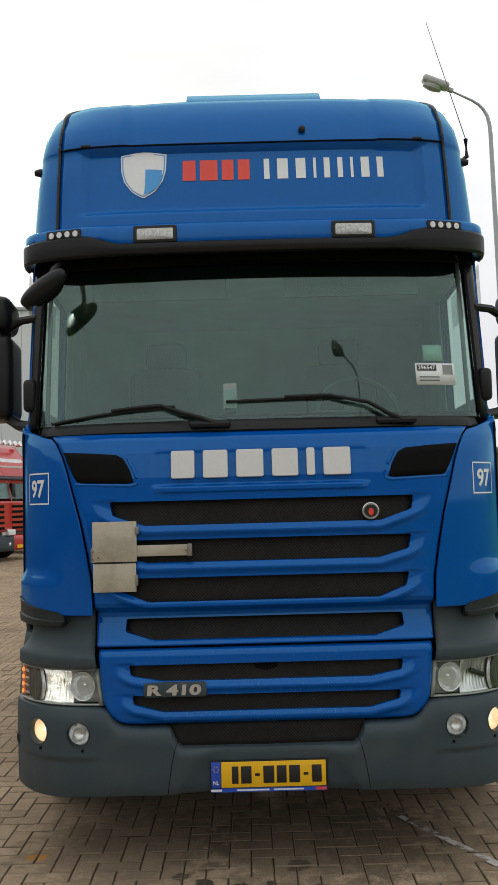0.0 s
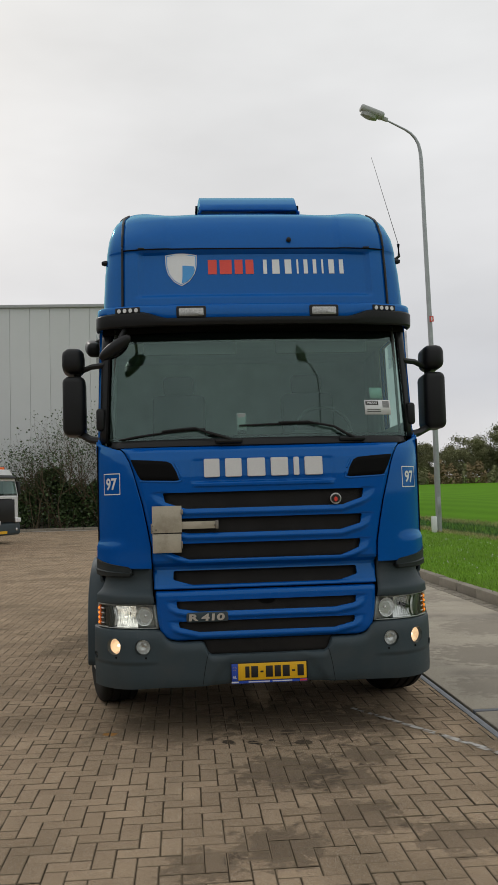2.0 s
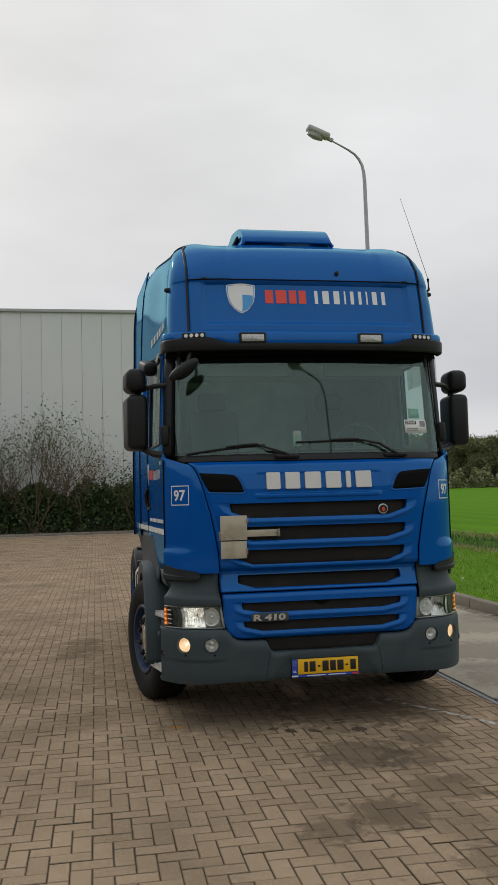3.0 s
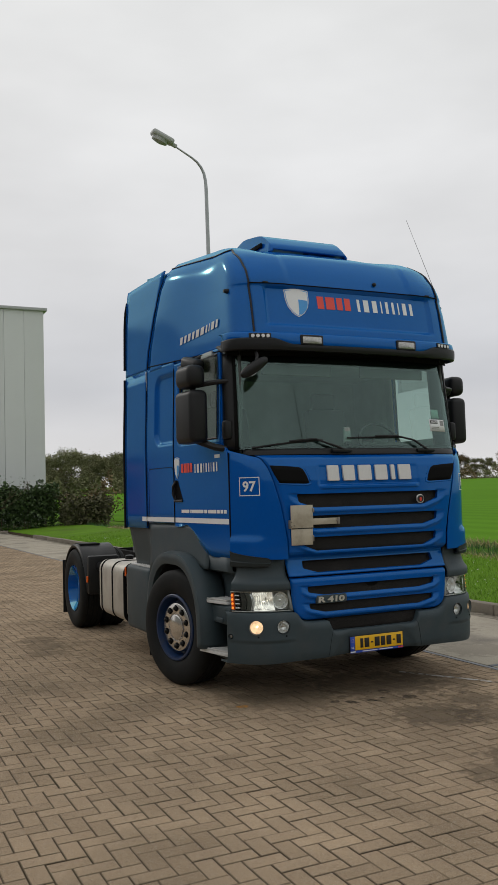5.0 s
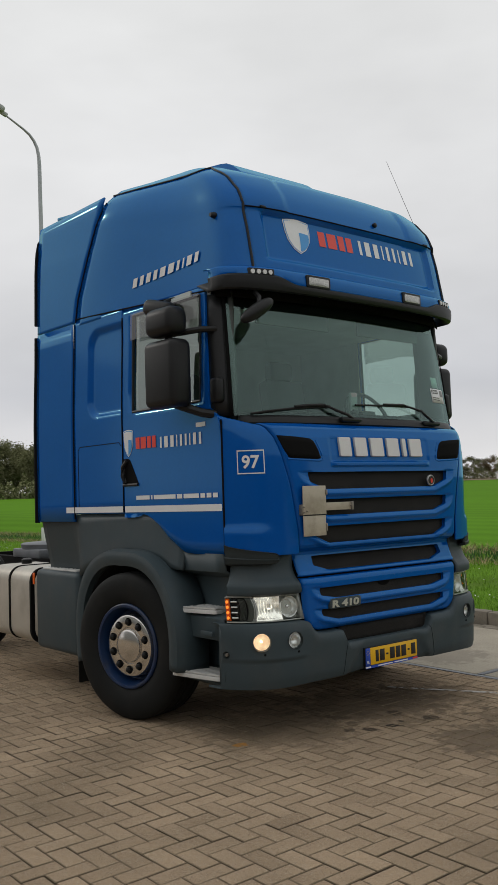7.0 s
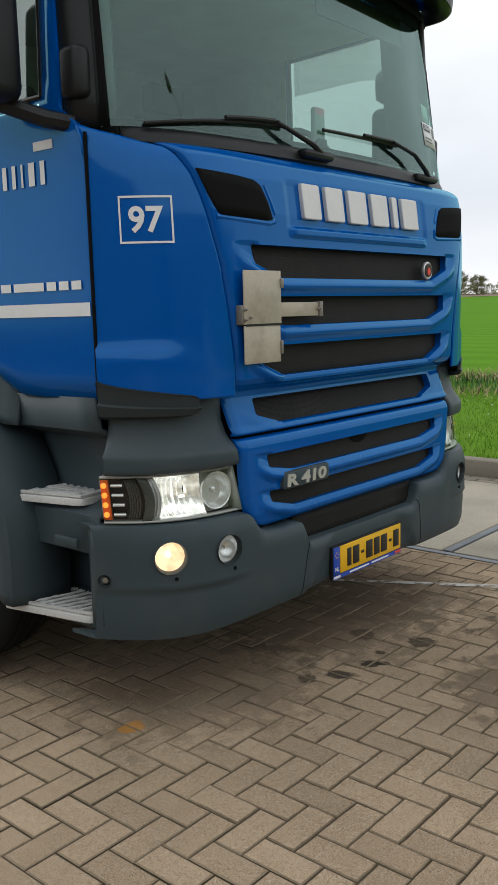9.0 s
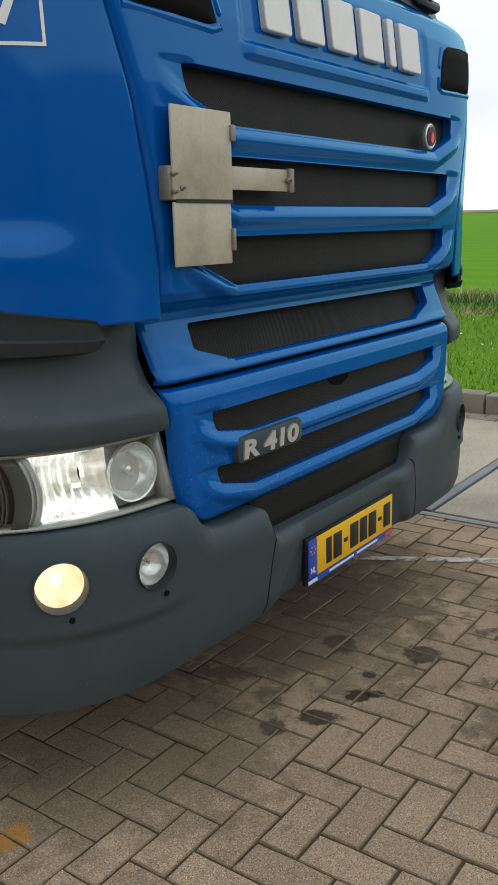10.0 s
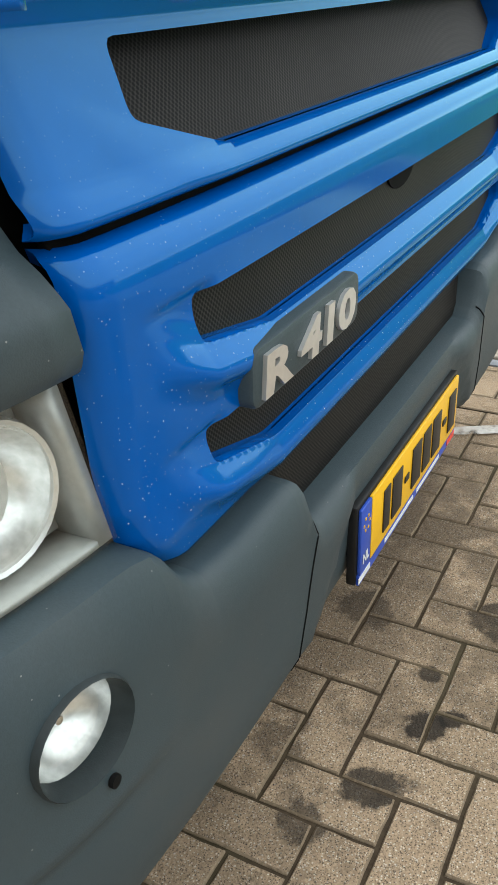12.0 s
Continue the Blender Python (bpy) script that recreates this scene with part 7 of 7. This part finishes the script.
# ---------------------------------------------------------------- other parked trucks
def parked_truck(m, paint, high, label, white_band=False):
    """A simpler cab: body, windscreen, grille bars, bumper, lamps, mirrors, wheels. Its front looks along local -y."""
    th = empty("truck", label, "truck", m, "parked trucks")
    top = 3.75 if high else 2.95
    hw = 1.24

    def shell(s, z):
        n = 4.0
        w = hw * (1 - 0.16 * step01(2.4, top, z) ** 2)
        yf = lerp(z, [(0.5, 0), (1.9, 0), (2.7, 0.18), (3.1, 0.3), (top, 0.75 if high else 0.5)])
        a = abs(s)
        if a <= 1:
            t = a * math.pi / 2
            x, y = w * math.sin(t) ** (2 / n), yf + 0.3 * (1 - max(0, math.cos(t)) ** (2 / n))
        else:
            x, y = w, yf + 0.3 + (2.2 - yf - 0.3) * (a - 1)
        return Vector((x if s >= 0 else -x, y, z))
    ss = spaced(-2, -1.2, 4) + spaced(-1, 1, 40) + spaced(1.2, 2, 4)
    zs = spaced(0.95, 1.85, 6) + spaced(1.9, 2.6, 6) + spaced(2.65, top, 10)
    i0, i1 = [i for i, s in enumerate(ss) if abs(s) < 0.62][0], [i for i, s in enumerate(ss) if abs(s) < 0.62][-1]
    sheet("cab", ss, zs, shell, paint, th, lambda i, j: i0 <= i < i1 and 7 <= j < 12, 0.02, centre=(0, 1.2, 2))
    part("cab_top", mesh_of("cab_top", [shell(s, top) for s in ss] , [tuple(range(len(ss)))]), paint, th)
    part("cab_back", a_box(0, 2.18, 2.1, 2.3, 0.04, 2.4), MATT, th)
    part("cab_inside", a_box(0, 1.4, 1.9, 2.2, 1.3, 1.6), DASH, th)
    sheet("windscreen", ss[i0 - 1:i1 + 2], spaced(1.98, 2.62, 4), lambda s, z: shell(s, z) + Vector((0, 0.015, 0)), WINDSCREEN, th, thick=0, centre=(0, 1.2, 2))
    sheet("sun_visor", ss[i0 - 1:i1 + 2], [2.6, 2.72], lambda s, z: shell(s, z) + Vector((0, -0.1 * (2.72 - z) / 0.12 - 0.02, 0)), BLACK, th, thick=0.02, centre=(0, 1.2, 2))
    for k in range(5):
        sheet("grille_bar", spaced(-0.62, 0.62, 6), [1.02 + 0.17 * k, 1.1 + 0.17 * k], lambda x, z: Vector((x, -0.012 + 0.02 * abs(x) ** 4, z)), MATT, th, thick=0.015, centre=(0, 1.2, 1.4))
    part("bumper", moved(a_box(0, 0.3, 0.58, 2.46, 0.6, 0.52, bevel=0.12, seg=4), Matrix()), paint if high else GREY, th)
    for sx in (-1, 1):
        lp = part("headlamp", a_box(sx * 0.95, 0.02, 0.92, 0.4, 0.16, 0.2, bevel=0.04), REFLECTOR, th, "clear headlamp")
        part("lamp_glass", a_box(sx * 0.95, -0.062, 0.92, 0.34, 0.012, 0.15, bevel=0.004), WHITE, lp)
        part("fog_lamp", moved(lathe([(0, 0.06), (-0.02, 0.055), (-0.03, 0.02)], 12, "y"), Matrix.Translation((sx * 0.9, -0.0, 0.55))), REFLECTOR, th)
        part("side_window", a_box(sx * 1.235, 0.95, 2.3, 0.02, 0.85, 0.65, bevel=0.008), MATT, th)
        mi = part("mirror", a_box(sx * 1.42, 0.25, 2.2, 0.2, 0.12, 0.55, bevel=0.04), BLACK, th)
        part("mirror_arm", tube([(sx * 1.2, 0.35, 2.45), (sx * 1.4, 0.28, 2.45)], 0.03), BLACK, mi)
        part("amber_lamp", a_box(sx * 0.8, 0.6, top + 0.05, 0.2, 0.14, 0.12, bevel=0.03), AMBER, th)
        part("wheel", moved(lathe([(-0.15, 0.3), (-0.15, 0.46), (-0.1, 0.51), (0.1, 0.51), (0.15, 0.46), (0.14, 0.3), (0.06, 0.26), (0.05, 0.02)], 28), Matrix.Translation((sx * 1.05, 1.45, 0.51)) @ Matrix.Diagonal((sx, 1, 1, 1))), RUBBER, th)
        part("wheel", moved(lathe([(-0.15, 0.3), (-0.15, 0.46), (-0.1, 0.51), (0.1, 0.51), (0.15, 0.46), (0.14, 0.3), (0.06, 0.26), (0.05, 0.02)], 28), Matrix.Translation((sx * 1.05, 5.1, 0.51)) @ Matrix.Diagonal((sx, 1, 1, 1))), RUBBER, th)
        part("chassis_rail", a_box(sx * 0.4, 3.8, 0.85, 0.1, 4.2, 0.25), MATT, th)
    part("number_plate", a_box(0, -0.01, 0.45, 0.52, 0.02, 0.11), YELLOW, th)
    if high:
        for k in range(5):
            part("roof_lamp", moved(lathe([(0.05, 0.05), (0, 0.085), (-0.03, 0.08)], 14, "y"), Matrix.Translation((-0.6 + 0.3 * k, 0.42, top + 0.08))), CHROME, th)
        part("lamp_bar", tube([(-0.8, 0.48, top + 0.02), (0.8, 0.48, top + 0.02)], 0.025), CHROME, th)
        sheet("light_box", spaced(-0.75, 0.75, 6), [3.0, 3.3], lambda x, z: shell(math.asin(min(1, (abs(x) / hw) ** 2)) * 2 / math.pi * (1 if x >= 0 else -1), z) + Vector((0, -0.015, 0)), WHITE, th, thick=0.02, centre=(0, 1.2, 2))
        for sx in (-1, 1):
            part("side_marking", a_box(sx * 1.2, 1.2, 3.15, 0.03, 1.0, 0.3, bevel=0.004), WHITE, th)
    if white_band:
        part("grille_surround", a_box(0, -0.02, 1.3, 1.5, 0.04, 0.9, bevel=0.02), BLACK, th)
    return th


parked_truck(pose(-7.95, 22.4, 0, 0, 0, 70), TRUCKRED, False, "red low cab truck parked facing the yard")
parked_truck(pose(-7.5, 24.1, 0, 0, 0, 72), TRUCKRED, True, "bright red high roof truck with roof lamps")
parked_truck(pose(-7.7, 28.5, 0, 0, 0, 66), TRUCKWHITE, False, "white truck with dark grille parked by the hedge", True)

# ---------------------------------------------------------------- paving bricks, last
BL, BW, JG = 0.2115, 0.10575, 0.0045
OX, OY = 0.0125, 0.085
yard = empty("brick_pavement", "brown concrete bricks laid in herringbone, oil stained", "pavement", kind="structure")


def brick_mesh(l, w):
    c, b = 0.0045, 0.003
    x, y = l / 2 - JG / 2, w / 2 - JG / 2
    v = [(-x, -y, -0.02), (x, -y, -0.02), (x, y, -0.02), (-x, y, -0.02), (-x, -y, -b), (x, -y, -b), (x, y, -b), (-x, y, -b), (-x + c, -y + c, 0), (x - c, -y + c, 0), (x - c, y - c, 0), (-x + c, y - c, 0)]
    f = [(8, 9, 10, 11), (4, 5, 9, 8), (5, 6, 10, 9), (6, 7, 11, 10), (7, 4, 8, 11), (0, 1, 5, 4), (1, 2, 6, 5), (2, 3, 7, 6), (3, 0, 4, 7)]
    return v, f


def worn_brick(l, w, rng):
    """A brick with uneven, worn edges."""
    x, y = l / 2 - JG / 2, w / 2 - JG / 2
    ring = [(-x + 2 * x * i / 5, -y) for i in range(5)] + [(x, -y + 2 * y * i / 3) for i in range(3)] + [(x - 2 * x * i / 5, y) for i in range(5)] + [(-x, y - 2 * y * i / 3) for i in range(3)]
    n = len(ring)
    jit = rng.uniform(0.0, 0.0026, n)
    v = [(px, py, -0.02) for px, py in ring]
    v += [(px * (1 - q / x), py * (1 - q / y), -0.003 - q * 0.4) for (px, py), q in zip(ring, jit)]
    v += [(px * (1 - (0.002 + 1.3 * q) / x), py * (1 - (0.002 + 1.3 * q) / y), 0.0) for (px, py), q in zip(ring, jit)]
    f = [tuple(range(2 * n, 3 * n))]
    f += [(n + i, n + (i + 1) % n, 2 * n + (i + 1) % n, 2 * n + i) for i in range(n)]
    f += [(i, (i + 1) % n, n + (i + 1) % n, n + i) for i in range(n)]
    return np.array(v), f


def herringbone(x0, x1, y0, y1):
    """Centres of bricks lying along x and along y."""
    along_x, along_y = [], []
    u = BW
    for j in range(int(y0 / u) - 2, int(y1 / u) + 3):
        for i in range(int(x0 / u) - 4, int(x1 / u) + 5):
            k = (i + j) % 4
            if k == 0:
                along_x.append((OX + (i + 1) * u, OY + (j + 0.5) * u))
            elif k == 2:
                along_y.append((OX + (i + 0.5) * u, OY + (j + 1) * u))
    return along_x, along_y


ax, ay = herringbone(-14, 1.8, -11, 40.8)
ok = lambda p: -14 < p[0] < 1.6 and -11 < p[1] < 40.5
ax, ay = [p for p in ax if ok(p)], [p for p in ay if ok(p)]
near = lambda p: -1.35 < p[0] < 1.0 and -1.6 < p[1] < 0.35
v, f = brick_mesh(BL, BW)
rngb = np.random.default_rng(3)
made = {}
count = 0
far_v, far_f = [], []
va = np.array(v)
vb = va[:, [1, 0, 2]] * [-1, 1, 1]
for pts, base in ((ax, va), (ay, vb)):
    kinds = []
    for _ in range(8):
        wv, wf = worn_brick(BL, BW, rngb)
        km_ = mesh_of("brick", wv if base is va else wv[:, [1, 0, 2]] * [-1, 1, 1], wf)
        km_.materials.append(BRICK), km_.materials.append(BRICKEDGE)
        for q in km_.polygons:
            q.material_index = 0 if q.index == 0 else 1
        kinds.append(km_)
    for p in pts:
        dz = rngb.normal() * 0.0012
        if near(p) and count < 300:
            o = new("brick", kinds[count * 5 % 8])
            o.parent = yard
            o.location = (p[0], p[1], dz)
            count += 1
        else:
            k = len(far_v) * 12
            far_v.append(np.minimum(base + [p[0], p[1], dz], [1.528, 1e6, 1e6]))
            far_f.extend([tuple(k + q for q in fc) for fc in f[:5]])
me = bpy.data.meshes.new("brick_field")
me.from_pydata(np.concatenate(far_v).tolist(), [], far_f)
me.materials.append(BRICK), me.materials.append(BRICKEDGE)
me.polygons.foreach_set("material_index", [0, 1, 1, 1, 1] * len(far_v))
fo = new("brick_field", me)
fo.parent = yard
tagged(fo, "brown herringbone paving bricks", kind="stuff")
